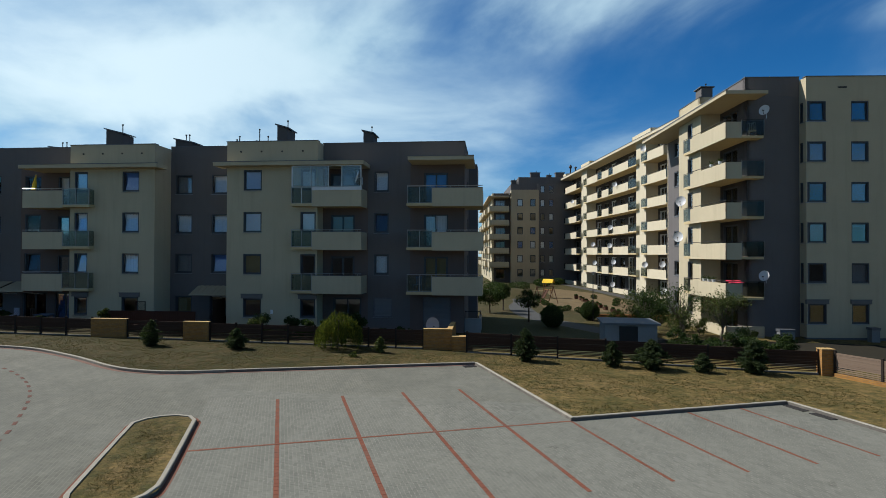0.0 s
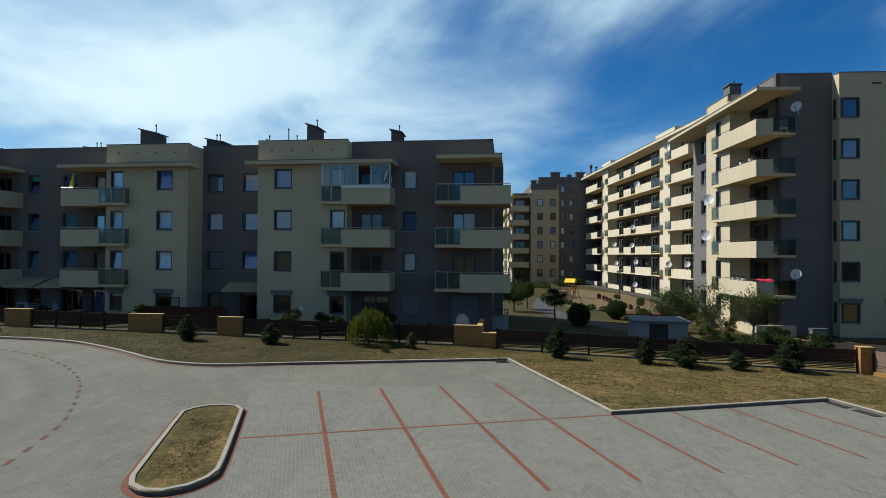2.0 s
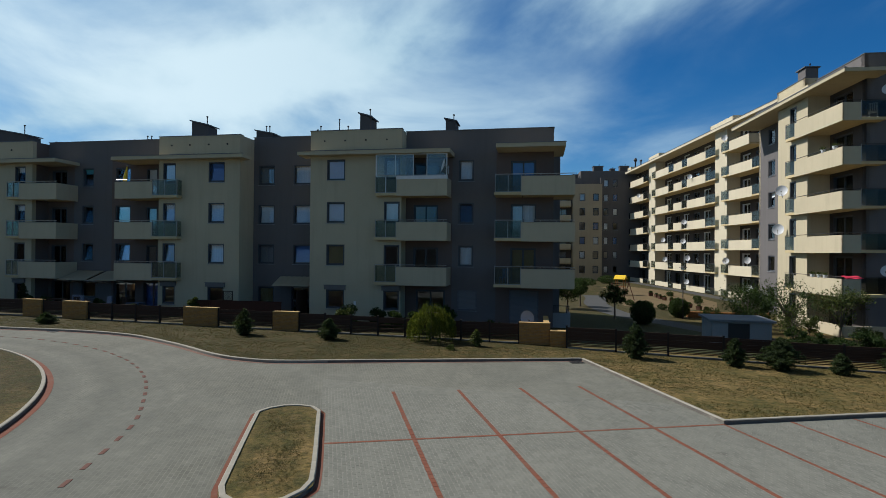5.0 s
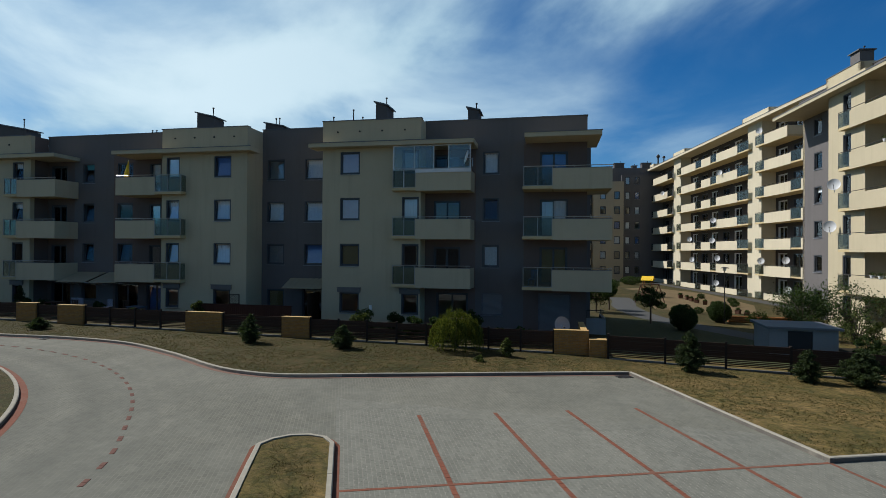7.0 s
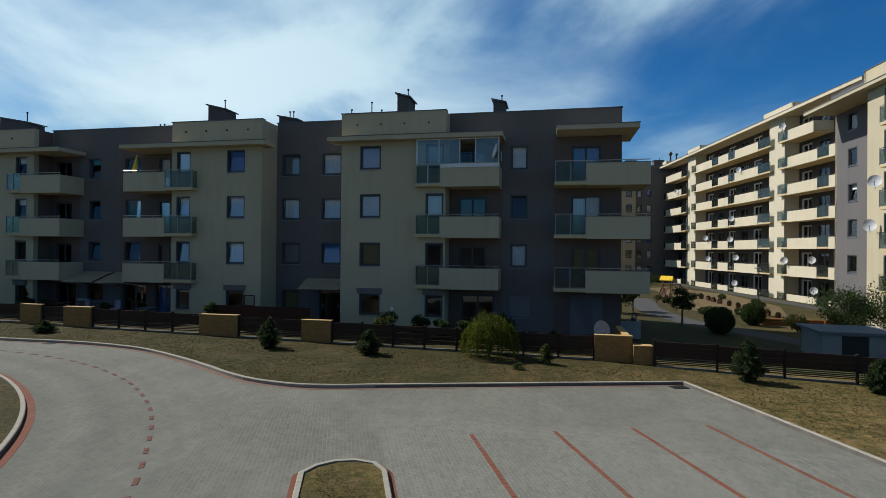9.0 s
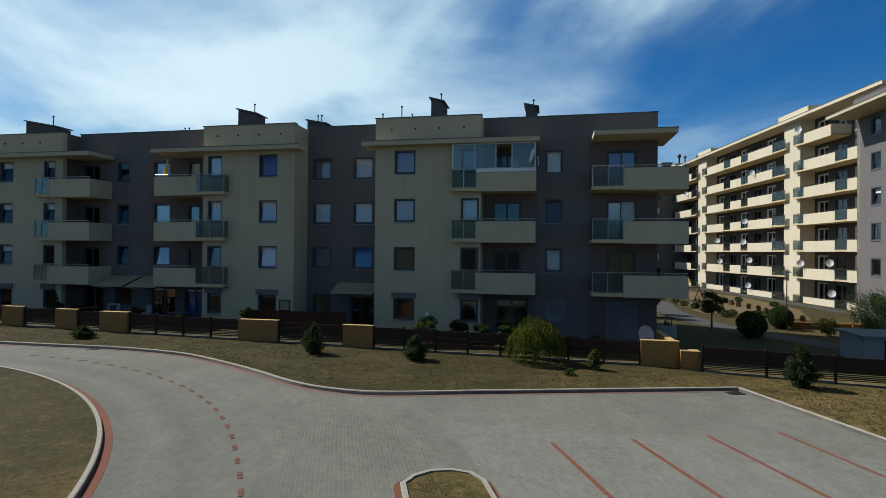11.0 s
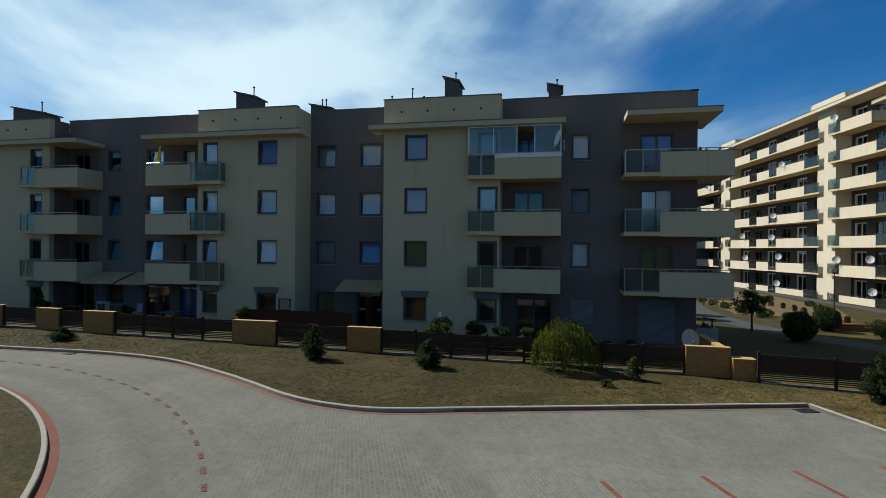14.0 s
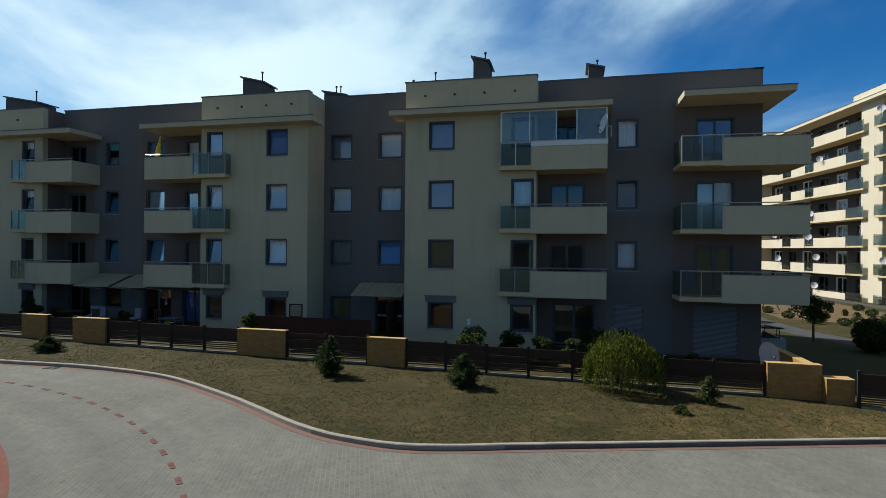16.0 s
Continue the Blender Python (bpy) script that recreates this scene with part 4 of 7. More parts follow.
# cornices that shade the top balconies
for outline, zt in (([(-62, 34.65), (-37.55, 34.65), (-37.55, 36.8), (-40.3, 36.8), (-40.3, 35.4), (-62, 35.4)], 11.27),
                    ([(-32.95, 34.65), (-22.75, 34.65), (-22.75, 35.9), (-23.35, 35.9), (-23.35, 35.4), (-29.65, 35.4), (-29.65, 36.8), (-32.95, 36.8)], 11.27),
                    ([(-18.75, 34.65), (-8.42, 34.65), (-8.42, 36.65), (-11.75, 36.65), (-11.75, 35.4), (-18.12, 35.4), (-18.12, 35.9), (-18.75, 35.9)], 11.29),
                    ([(-5.5, 34.75), (-1.2, 34.75), (-1.2, 38.6), (-1.88, 38.6), (-1.88, 36.65), (-5.5, 36.65)], 11.52)):
    cn = part("cornice", slab(outline, zt - 0.25, zt), CREAM, houseA, "projecting cream cornice slab")
    x0, x1 = outline[0][0], outline[1][0]
    part("drip_edge", slab([(x0 - 0.02, outline[0][1] - 0.03), (x1 + 0.03, outline[0][1] - 0.03), (x1 + 0.03, outline[0][1] + 0.1), (x0 - 0.02, outline[0][1] + 0.1)], zt, zt + 0.04), SHEET, cn)


def balcony_on(parent, sx0, sx1, gx0, gx1, front, back_s, back_g, z0, open_side, m=None, panel_h=1.2, sides=(), stuff=None):
    """One balcony. Solid parapet from sx0 to sx1, glass from gx0 to gx1; depth from front to back_s behind the parapet and to back_g behind the glass."""
    b = Geo()
    b.box(sx0 + 0.05, sx1 - 0.05, front + 0.05, back_s, z0 + 0.02, z0 + 0.20)
    b.box(gx0 - (0.0 if gx0 > sx0 else 0.04), gx1 + (0.04 if gx0 > sx0 else 0.0), front - 0.03, back_g, z0 + 0.03, z0 + 0.20)
    ob = part("balcony", b, OCHRE, parent, "balcony slab with ochre soffit", m)
    p = Geo()
    p.box(sx0, sx1, front, front + 0.10, z0, z0 + panel_h)
    end = sx1 if gx0 < sx0 else sx0
    p.box(*((end - 0.10, end) if end == sx1 else (end, end + 0.10)), front + 0.103, back_s - 0.002, z0, z0 + panel_h)
    part("parapet", p, PANEL, ob, "cream rendered parapet")
    cp = Geo()
    cp.box(sx0 - 0.015, sx1 + 0.015, front - 0.02, front + 0.12, z0 + panel_h, z0 + panel_h + 0.025)
    part("coping", cp, SHEET, ob)
    r = Geo()
    zr = z0 + panel_h + 0.14
    r.tube((min(sx0, gx0), front + 0.05, zr), (max(sx1, gx1), front + 0.05, zr), 0.024, n=6)
    k = sx0 + 0.25
    while k < sx1:
        r.tube((k, front + 0.05, z0 + panel_h), (k, front + 0.05, zr), 0.012, n=5)
        k += 0.95
    part("handrail", r, STEEL, ob, "steel handrail")
    gl = Geo()
    gl.box(gx0 + 0.04, gx1 - 0.04, front + 0.01, front + 0.025, z0 + 0.24, zr - 0.06)
    pn = part("glass_panel", gl, RAILGLASS, ob, "greenish glass balustrade panel")
    outer = gx0 if gx0 < sx0 else gx1
    gs = Geo()
    gs.box(outer - 0.008, outer + 0.008, front + 0.05, back_g - 0.02, z0 + 0.24, zr - 0.06)
    part("glass_panel", gs, RAILGLASS, ob, "greenish glass balustrade panel")
    for k in (gx0 + 0.02, (gx0 + gx1) / 2, gx1 - 0.02):
        fr = Geo()
        fr.box(k - 0.02, k + 0.02, front - 0.01, front + 0.045, z0 + 0.2, zr)
        part("post", fr, RAILGREY, ob)
    fr = Geo()
    fr.box(gx0, gx1, front - 0.005, front + 0.04, z0 + 0.2, z0 + 0.24)
    part("bottom_rail", fr, RAILGREY, ob)
    return ob


for z0 in (2.47, 5.39, 8.29):
    balcony_on(houseA, -11.95, -8.62, -13.38, -11.95, 34.9, 36.65, 35.4, z0, 0)
    balcony_on(houseA, -40.9, -37.68, -42.0, -40.9, 34.9, 36.8, 35.4, z0, 0)
    balcony_on(houseA, -32.82, -29.8, -29.8, -27.83, 34.9, 36.8, 35.4, z0, 0)
    balcony_on(houseA, -3.9, -0.62, -5.56, -3.9, 34.95, 36.65, 36.65, z0 - 0.02, 0)
    # the end balcony runs on round the corner
    b = Geo()
    b.box(-1.88, -0.72, 36.652, 38.4, z0, z0 + 0.18)
    b.box(-0.72, -0.62, 36.652, 38.4, z0 - 0.02, z0 + 1.18)
    part("corner_parapet", b, PANEL, houseA, "cream parapet returning round the corner")

# glazed-in top balcony
zg0, zg1 = 8.29 + 1.24, 11.02
ver = part("glazed_loggia", bar_frame(-8.62 + 13.38, zg1 - zg0, 0.05, 34.92, 34.99, -13.38, zg0), FRAMEW, houseA, "white-framed glazing over the top balcony")
for a, b in ((-13.33, -12.05), (-12.05, -10.85), (-9.95, -8.67)):
    gp = Geo()
    gp.box(a, b, 34.95, 34.965, zg0 + 0.05, zg1 - 0.05)
    pn = part("pane", gp, CLEARGLASS, ver)
    pn.visible_shadow = False
    for k in (a, b):
        gf = Geo()
        gf.box(k - 0.025 + (0.003 if k == b else 0), k + 0.025, 34.93 - (0.003 if k == b else 0), 34.985, zg0 + 0.05, zg1 - 0.05)
        part("glazing_bar", gf, FRAMEW, ver)

gb = Geo()
gb.box(-11.97, -8.60, 34.85, 35.03, zg0 - 0.16, zg0 + 0.06)
part("sill_band", gb, FRAMEW, ver, "white sill band under the glazing")
gb = Geo()
gb.box(-12.70, -12.66, 34.875, 34.915, 8.29 + 0.22, zg0 + 0.02)
part("glazing_bar", gb, FRAMEW, ver)

# chimneys on the roof
def chimney(parent, x, y, w, d, z0, z1, pots=2, body=CHIM, slope=0.25):
    g = Geo()
    g.add([(x - w / 2, y - d / 2, z0), (x + w / 2, y - d / 2, z0), (x + w / 2, y + d / 2, z0), (x - w / 2, y + d / 2, z0),
           (x - w / 2, y - d / 2, z1), (x + w / 2, y - d / 2, z1 - slope), (x + w / 2, y + d / 2, z1 - slope), (x - w / 2, y + d / 2, z1)],
          ((0, 1, 5, 4), (1, 2, 6, 5), (2, 3, 7, 6), (3, 0, 4, 7), (4, 5, 6, 7)))
    ch = part("chimney", g, body, parent, "dark rendered chimney stack with sheet cap")
    c = Geo()
    e = 0.12
    c.add([(x - w / 2 - e, y - d / 2 - e, z1 + 0.02), (x + w / 2 + e, y - d / 2 - e, z1 - slope), (x + w / 2 + e, y + d / 2 + e, z1 - slope), (x - w / 2 - e, y + d / 2 + e, z1 + 0.02),
           (x - w / 2 - e, y - d / 2 - e, z1 + 0.10), (x + w / 2 + e, y - d / 2 - e, z1 - slope + 0.08), (x + w / 2 + e, y + d / 2 + e, z1 - slope + 0.08), (x - w / 2 - e, y + d / 2 + e, z1 + 0.10)],
          ((0, 1, 5, 4), (1, 2, 6, 5), (2, 3, 7, 6), (3, 0, 4, 7), (4, 5, 6, 7), (3, 2, 1, 0)))
    part("cap", c, SHEET, ch)
    for j in range(pots):
        p = Geo()
        px = x + w * ((0.16 if pots == 1 else -0.12) + 0.2 * j)
        p.tube((px, y, z1 - slope * 0.8), (px, y, z1 + 0.42), 0.035, n=6)
        p.tube((px, y, z1 + 0.42), (px, y, z1 + 0.50), 0.07, n=8)
        part("vent_pipe", p, DARKSTEEL, ch)
    return ch


for x, y, w, d, z1, pots, fall in ((-44.1, 37.8, 2.6, 1.2, 14.10, 1, 0.50), (-27.70, 37.8, 1.30, 1.2, 14.25, 1, 0.36), (-24.0, 40.6, 1.4, 1.2, 14.05, 2, 0.30), (-14.55, 36.95, 0.72, 1.5, 14.08, 1, 0.25),
                                   (-9.0, 39.2, 0.70, 1.5, 14.08, 1, 0.20), (-17.0, 39.2, 0.9, 0.9, 13.5, 1, 0.25), (-36.0, 42.4, 1.9, 1.0, 14.0, 2, 0.25)):
    chimney(roof, x, y, w, d, 12.1, z1, pots, CHIM, fall)
for x, y, z1 in ((-18.5, 38.0, 13.70), (-17.65, 39.5, 14.55), (-18.9, 38.4, 13.55)):
    g = Geo()
    g.tube((x, y, 12.1), (x, y, z1), 0.04, n=6)
    g.tube((x, y, z1), (x, y, z1 + 0.07), 0.07, n=8)
    part("vent_pipe", g, DARKSTEEL, roof)

g = Geo()
g.tube((-41.6, 38.7, 12.1), (-41.6, 38.7, 12.95), 0.10, n=8)
g.tube((-41.6, 38.7, 12.95), (-41.6, 38.7, 13.15), 0.16, 0.24, 10)
g.tube((-41.6, 38.7, 13.15), (-41.6, 38.7, 13.38), 0.24, 0.08, 10)
part("roof_cowl", g, TERRA, roof, "brown rotating roof cowl")
g = Geo()
g.box(-14.95, -14.80, 35.33, 35.4, 1.05, 1.32)
part("wall_vent", g, WHITE, houseA, "small white vent on the wall")
# entrance canopy of ribbed sheet
g = Geo()
n = 14
for j in range(n):
    a, b = -21.2 + 2.75 * j / n, -21.2 + 2.75 * (j + 1) / n
    h = 0.025 if j % 2 else 0.0
    g.add([(a, 36.0, 2.22 + h), (b, 36.0, 2.22 + h), (b, 37.3, 2.80 + h), (a, 37.3, 2.80 + h), (a, 36.0, 2.19), (b, 36.0, 2.19), (b, 37.3, 2.77), (a, 37.3, 2.77)],
          ((0, 1, 2, 3), (7, 6, 5, 4), (0, 4, 5, 1), (3, 2, 6, 7), (0, 3, 7, 4), (1, 5, 6, 2)))
part("entrance_canopy", g, AWN, houseA, "ribbed olive canopy over the entrance door")
# slanted awnings over the western terrace
for a, b in ((-37.6, -35.3), (-35.0, -32.8)):
    g = Geo()
    g.add([(a, 35.0, 2.42), (b, 35.0, 2.42), (b, 36.8, 3.02), (a, 36.8, 3.02), (a, 35.0, 2.37), (b, 35.0, 2.37), (b, 36.8, 2.97), (a, 36.8, 2.97)],
          ((0, 1, 2, 3), (7, 6, 5, 4), (0, 4, 5, 1), (3, 2, 6, 7), (0, 3, 7, 4), (1, 5, 6, 2)))
    aw = part("awning", g, AWN, houseA, "faded beige terrace awning")
    for x in (a + 0.05, b - 0.05):
        gg = Geo()
        gg.tube((x, 35.05, 2.38), (x, 36.78, 2.1), 0.015, n=5)
        part("awning_arm", gg, WHITE, aw)

# ---- the eastern house: a lower block in front and a long wing behind it ----
B1 = thing("apartment_building", "six-storey cream and dark grey apartment block with corner balconies", "building", m=pose(16.15, 38.95, 0, 0, 0, 3.5))
LV1 = [1.8 + 2.81 * k for k in range(6)]           # window heads
BT1 = 17.0
Bb = -1.3


def stack(u, w, tops, h=1.4, styles=("white",), **more):
    return [dict(u=u, w=w, z=t - h, h=h, curtain=styles[j % len(styles)].strip("/"), tilt="/" in styles[j % len(styles)], **more) for j, t in enumerate(tops)]


# west face, walls run from north to south so that the outside lies to the west
facade(B1, (2.1, 16.0), (2.1, 8.95), Bb, BT1, GREY, stack(1.75, 1.2, LV1, styles=("white", "white", "", "/white", "white", "")))
facade(B1, (0.4, 8.95), (0.4, 4.75), Bb, BT1, CREAM, stack(1.75, 0.95, LV1[1:], 2.1, ("grey", "", "grey", "white", ""), door=True) + stack(1.75, 0.95, LV1[:1], 1.4))
facade(B1, (1.9, 4.75), (1.9, 0.85), Bb, BT1, BROWNG, stack(0.4, 2.2, LV1, 2.15, ("", "white", "", "", "white"), door=True, leaves=2))
g = Geo()
g.wall((2.45, 8.953), (0.403, 8.953), Bb, BT1 - 0.01, 0.3)
part("wall", g, CREAM, B1)
g = Geo()
g.wall((0.403, 4.752), (2.2, 4.752), Bb, BT1 - 0.01, 0.3)
part("wall", g, CREAM, B1)
# south faces
facade(B1, (1.9, 0.85), (5.55, 0.85), Bb, 16.38, GREY, [])
g = Geo()
g.wall((1.78, 0.85), (5.55, 0.85), 16.382, 17.75, 0.32)
part("wall", g, GREY, B1)
SX = 5.55
south = []
for t in LV1:
    south += [dict(u=0.06, w=1.30, z=t - 1.4, h=1.4, curtain=random.choice(["", "", "grey"]), leaves=1, shutter=t < 2),
              dict(u=3.05, w=1.2, z=t - 1.4, h=1.4, curtain=random.choice(["", "", "grey"]), shutter=t < 2), dict(u=12.0, w=1.3, z=t - 1.4, h=1.4, curtain="white")]
facade(B1, (SX, 0.1), (24.0, 0.1), -0.55, 17.55, CREAM, south)
g = Geo()
g.wall((SX, 0.1), (24.0, 0.1), Bb, -0.552, 0.3)
part("plinth", g, PLINTH, B1, "dark rendered plinth")
g = Geo()
g.wall((SX - 0.003, 0.849), (SX - 0.003, 0.42), -0.55, 17.53, 0.3, [(0.05, 0.428, t - 1.4, t) for t in LV1])
part("wall", g, CREAM, B1, "narrow cream return wall with corner windows")
for t in LV1:
    # grey blind added to keep the west sun out of the corner rooms
    window(B1, on_wall((SX, 0.849), (SX, 0.1), 0.05, t - 1.4), 0.68, 1.4, "grey", sill=True)
g = Geo()
g.wall((24, 0.1), (24, 16), Bb, 17.5, 0.3)
part("wall", g, CREAM, B1)
g = Geo()
g.wall((24, 16), (2.1, 16), Bb, 17.0, 0.3)
part("wall", g, CREAM, B1)
for k in range(-1, 6):
    zz = 1.8 + 2.81 * k + 0.45
    part("storey_floor", slab([(2.45, 1.65), (23.6, 1.65), (23.6, 15.6), (2.45, 15.6)], zz, zz + 0.25), INSIDE, B1)
    part("storey_floor", slab([(0.75, 5.1), (2.44, 5.1), (2.44, 8.6), (0.75, 8.6)], zz, zz + 0.25), INSIDE, B1)
    part("storey_floor", slab([(SX + 0.35, 0.45), (23.6, 0.45), (23.6, 1.64), (SX + 0.35, 1.64)], zz, zz + 0.25), INSIDE, B1)
part("partition", slab([(7.5, 0.6), (7.7, 0.6), (7.7, 15.5), (7.5, 15.5)], -0.8, 16.5), INSIDE, B1)
roofB = part("roof", slab([(2.0, 1.4), (23.8, 1.4), (23.8, 15.9), (2.2, 15.9), (2.2, 8.9), (2.0, 8.9)], 16.7, 17.1), FELT, B1, "flat felt roof")
g = Geo()
g.wall((1.78, 16.0), (1.78, 0.85), 16.38, 17.72, 0.25)
part("roof_parapet", g, GREY, roofB)
g = Geo()
g.wall((1.0, 10.4), (1.0, 6.3), 16.37, 17.95, 0.25)
part("roof_parapet", g, CREAM, roofB, "raised cream parapet")
g = Geo()
g.wall((1.0, 6.3), (2.4, 6.3), 16.37, 17.95, 0.25)
part("roof_parapet", g, CREAM, roofB, "raised cream parapet")
g = Geo()
g.wall((2.4, 10.4), (1.0, 10.4), 16.37, 17.95, 0.25)
part("roof_parapet", g, CREAM, roofB, "raised cream parapet")
part("cornice", slab([(-0.35, -0.75), (2.5, -0.75), (2.5, 0.85), (2.1, 0.85), (2.1, 16.0), (-0.35, 16.0)], 16.14, 16.37), CREAM, B1, "projecting cream cornice slab")
part("coping", strip([(SX - 0.05, 0.06), (24.05, 0.06)], 0.4, 17.55, 17.60), SHEET, roofB)
part("coping", strip([(1.74, 0.81), (SX, 0.81)], 0.4, 17.75, 17.80), SHEET, roofB)
part("coping", strip([(1.74, 16.0), (1.74, 1.22)], 0.34, 17.72, 17.77), SHEET, roofB)
part("drip_edge", strip([(-0.38, 16.0), (-0.38, -0.78)], 0.14, 16.37, 16.43), SHEET, roofB)
part("coping", strip([(0.96, 10.44), (0.96, 6.26)], 0.33, 17.95, 18.0), SHEET, roofB)
chimney(roofB, 2.2, 8.2, 0.92, 1.1, 17.1, 19.15, 1, GREY, 0.0)
for x in (3.5, 3.9, 5.0):
    g = Geo()
    g.tube((x, 3.5, 17.1), (x, 3.5, 18.4 + 0.2 * (x - 3.5)), 0.04, n=6)
    part("vent_pipe", g, STEEL, roofB)
for k, x in enumerate((8.0, 11.6, 15.2)):
    g = Geo()
    g.box(x - 0.3, x + 0.3, 0.07, 0.12, 16.75, 16.85)
    part("vent_slot", g, DARKSTEEL, B1)


def balcony_west(parent, plan, z0, solid_runs, glass_runs, wall_x, h=1.15, slabmat=OCHRE, panelmat=None):
    """A balcony facing west: slab outline, runs of parapet and of glass as pairs of plan points with the outside on the right."""
    ob = part("balcony", slab(plan, z0 + 0.02, z0 + 0.19), slabmat, parent, "balcony slab with ochre soffit")
    for a, b in solid_runs:
        gg = Geo()
        gg.wall(a, b, z0, z0 + h, 0.10)
        part("parapet", gg, panelmat or PANEL, ob, "cream rendered parapet")
    for a, b in glass_runs:
        gg = Geo()
        gg.wall(a, b, z0 + 0.23, z0 + h + 0.08, 0.014)
        part("glass_panel", gg, DIMGLASS, ob, "dull glass balustrade panel")
        for p in (a, b):
            fg = Geo()
            fg.tube((*p, z0 + 0.18), (*p, z0 + h + 0.14), 0.02, n=5)
            part("post", fg, RAILGREY, ob)
    r = Geo()
    for a, b in solid_runs + glass_runs:
        r.tube((*a, z0 + h + 0.14), (*b, z0 + h + 0.14), 0.024, n=5)
        r.tube((*a, z0 + h), (*a, z0 + h + 0.14), 0.014, n=5)
    part("handrail", r, DARKSTEEL, ob, "dark steel handrail")
    return ob


for k in range(5):
    z0 = 2.02 + 2.81 * k
    balcony_west(B1, [(0.05, 0.05), (2.62, 0.05), (2.62, 0.85), (1.9, 0.85), (1.9, 4.75), (0.4, 4.75), (0.4, 7.0), (0.0, 7.0), (0.0, 0.05)][:8], z0,
                 [((0.0, 5.73), (0.0, 0.0)), ((0.0, 0.0), (1.08, 0.0))], [((0.0, 7.0), (0.0, 5.75)), ((1.10, 0.0), (2.62, 0.0)), ((2.62, 0.0), (2.62, 0.85))], 0.4)
g = Geo()
g.wall((0.0, 6.6), (0.0, 0.0), Bb, 0.2, 0.12)
part("terrace_wall", g, PANEL, B1, "low cream terrace wall")
g = Geo()
g.wall((0.0, 0.0), (2.62, 0.0), Bb, 0.2, 0.12)
part("terrace_wall", g, PANEL, B1, "low cream terrace wall")

# the long seven-storey wing; its plan: x from the balcony fronts, y northwards
B2 = thing("apartment_building", "seven-storey cream apartment wing with long rows of balconies", "building", m=pose(19.78, 68.25, 0, 0, 0, 8.0) @ pose(0, 3.1, 0))
H2 = 2.96
LV2 = [1.85 + H2 * k for k in range(7)]
T2 = 20.10
facade(B2, (0.4, 3.1), (0.4, 0.0), -1, T2, CREAMB, [])
facade(B2, (0.4, 27.2), (0.4, 24.2), -1, T2, CREAMB, [])
sty = ["", "white", "", "grey", "", "white", "", ""]


def many(u0, u1, step, w, h=2.25, door=True):
    out = []
    for j, t in enumerate(LV2):
        k, n = u0, 0
        while k + w < u1:
            out.append(dict(u=k, w=w, z=t - h, h=h, curtain=random.choice(sty), door=door, leaves=2, pale=n % 2 == 0))
            k += step
            n += 1
    return out


facade(B2, (2.0, 24.2), (2.0, 3.1), -1, T2, BROWNG, many(0.8, 20.6, 3.4, 2.0))
facade(B2, (2.0, 40.0), (2.0, 27.2), -1, T2, BROWNG, many(0.6, 12.4, 3.6, 2.0))
facade(B2, (2.0, 0.0), (2.0, -14.0), -1, T2, BROWNG, many(0.5, 9.5, 2.9, 1.8))
for a, b, th in (((2.35, 3.102), (0.403, 3.102), 0.25), ((2.35, 27.202), (0.403, 27.202), 0.25), ((0.403, 24.198), (2.35, 24.198), 0.25), ((0.403, -0.002), (2.35, -0.002), 0.25),
                 ((2.0, -14.0), (16, -14.0), 0.3), ((16, -14.0), (16, 40), 0.3), ((16, 40), (2, 40), 0.3)):
    g = Geo()
    g.wall(a, b, -1, T2 - 0.01, th)
    part("wall", g, CREAMB, B2)
for k in range(7):
    zz = LV2[k] + 0.3
    part("storey_floor", slab([(2.35, -13.6), (15.6, -13.6), (15.6, 39.6), (2.35, 39.6)], zz, zz + 0.2), INSIDE, B2)
part("partition", slab([(6.5, -13), (6.7, -13), (6.7, 39), (6.5, 39)], 0, 19.0), INSIDE, B2)
roof2 = part("roof", slab([(2.1, -14), (16.1, -14), (16.1, 40), (2.1, 40)], T2, T2 + 0.5), FELT, B2, "flat felt roof")
part("cornice", slab([(-0.3, -13.0), (2.1, -13.0), (2.1, 40.1), (-0.3, 40.1)], T2 - 0.08, T2 + 0.24), CREAMB, B2, "long projecting cream cornice")
part("drip_edge", strip([(-0.33, 40.1), (-0.33, -13.0)], 0.12, T2 + 0.24, T2 + 0.29), SHEET, roof2)
for a, b in ((-1.6, 4.4), (22.5, 27.4), (37, 40)):
    g = Geo()
    g.wall((0.35, b), (0.35, a), T2 + 0.24, T2 + 1.12, 0.25)
    part("roof_parapet", g, CREAMB, roof2, "raised cream parapet")
    g = Geo()
    g.wall((0.35, a), (2.6, a), T2 + 0.24, T2 + 1.12, 0.25)
    part("roof_parapet", g, CREAMB, roof2, "raised cream parapet")
    g = Geo()
    g.wall((2.6, b), (0.35, b), T2 + 0.24, T2 + 1.12, 0.25)
    part("roof_parapet", g, CREAMB, roof2, "raised cream parapet")
g = Geo()
g.wall((1.4, 40), (1.4, -14.0), T2 + 0.24, T2 + 0.75, 0.25)
part("roof_parapet", g, GREY, roof2)
for y, hh in ((13.0, 1.4), (34.0, 1.7), (39.5, 2.6)):
    g = Geo()
    g.tube((3.0, y, T2 + 0.4), (3.0, y, T2 + hh), 0.12, n=8)
    g.tube((3.0, y, T2 + hh), (3.0, y, T2 + hh + 0.3), 0.3, 0.2, n=10)
    part("roof_ventilator", g, DARKSTEEL, roof2)

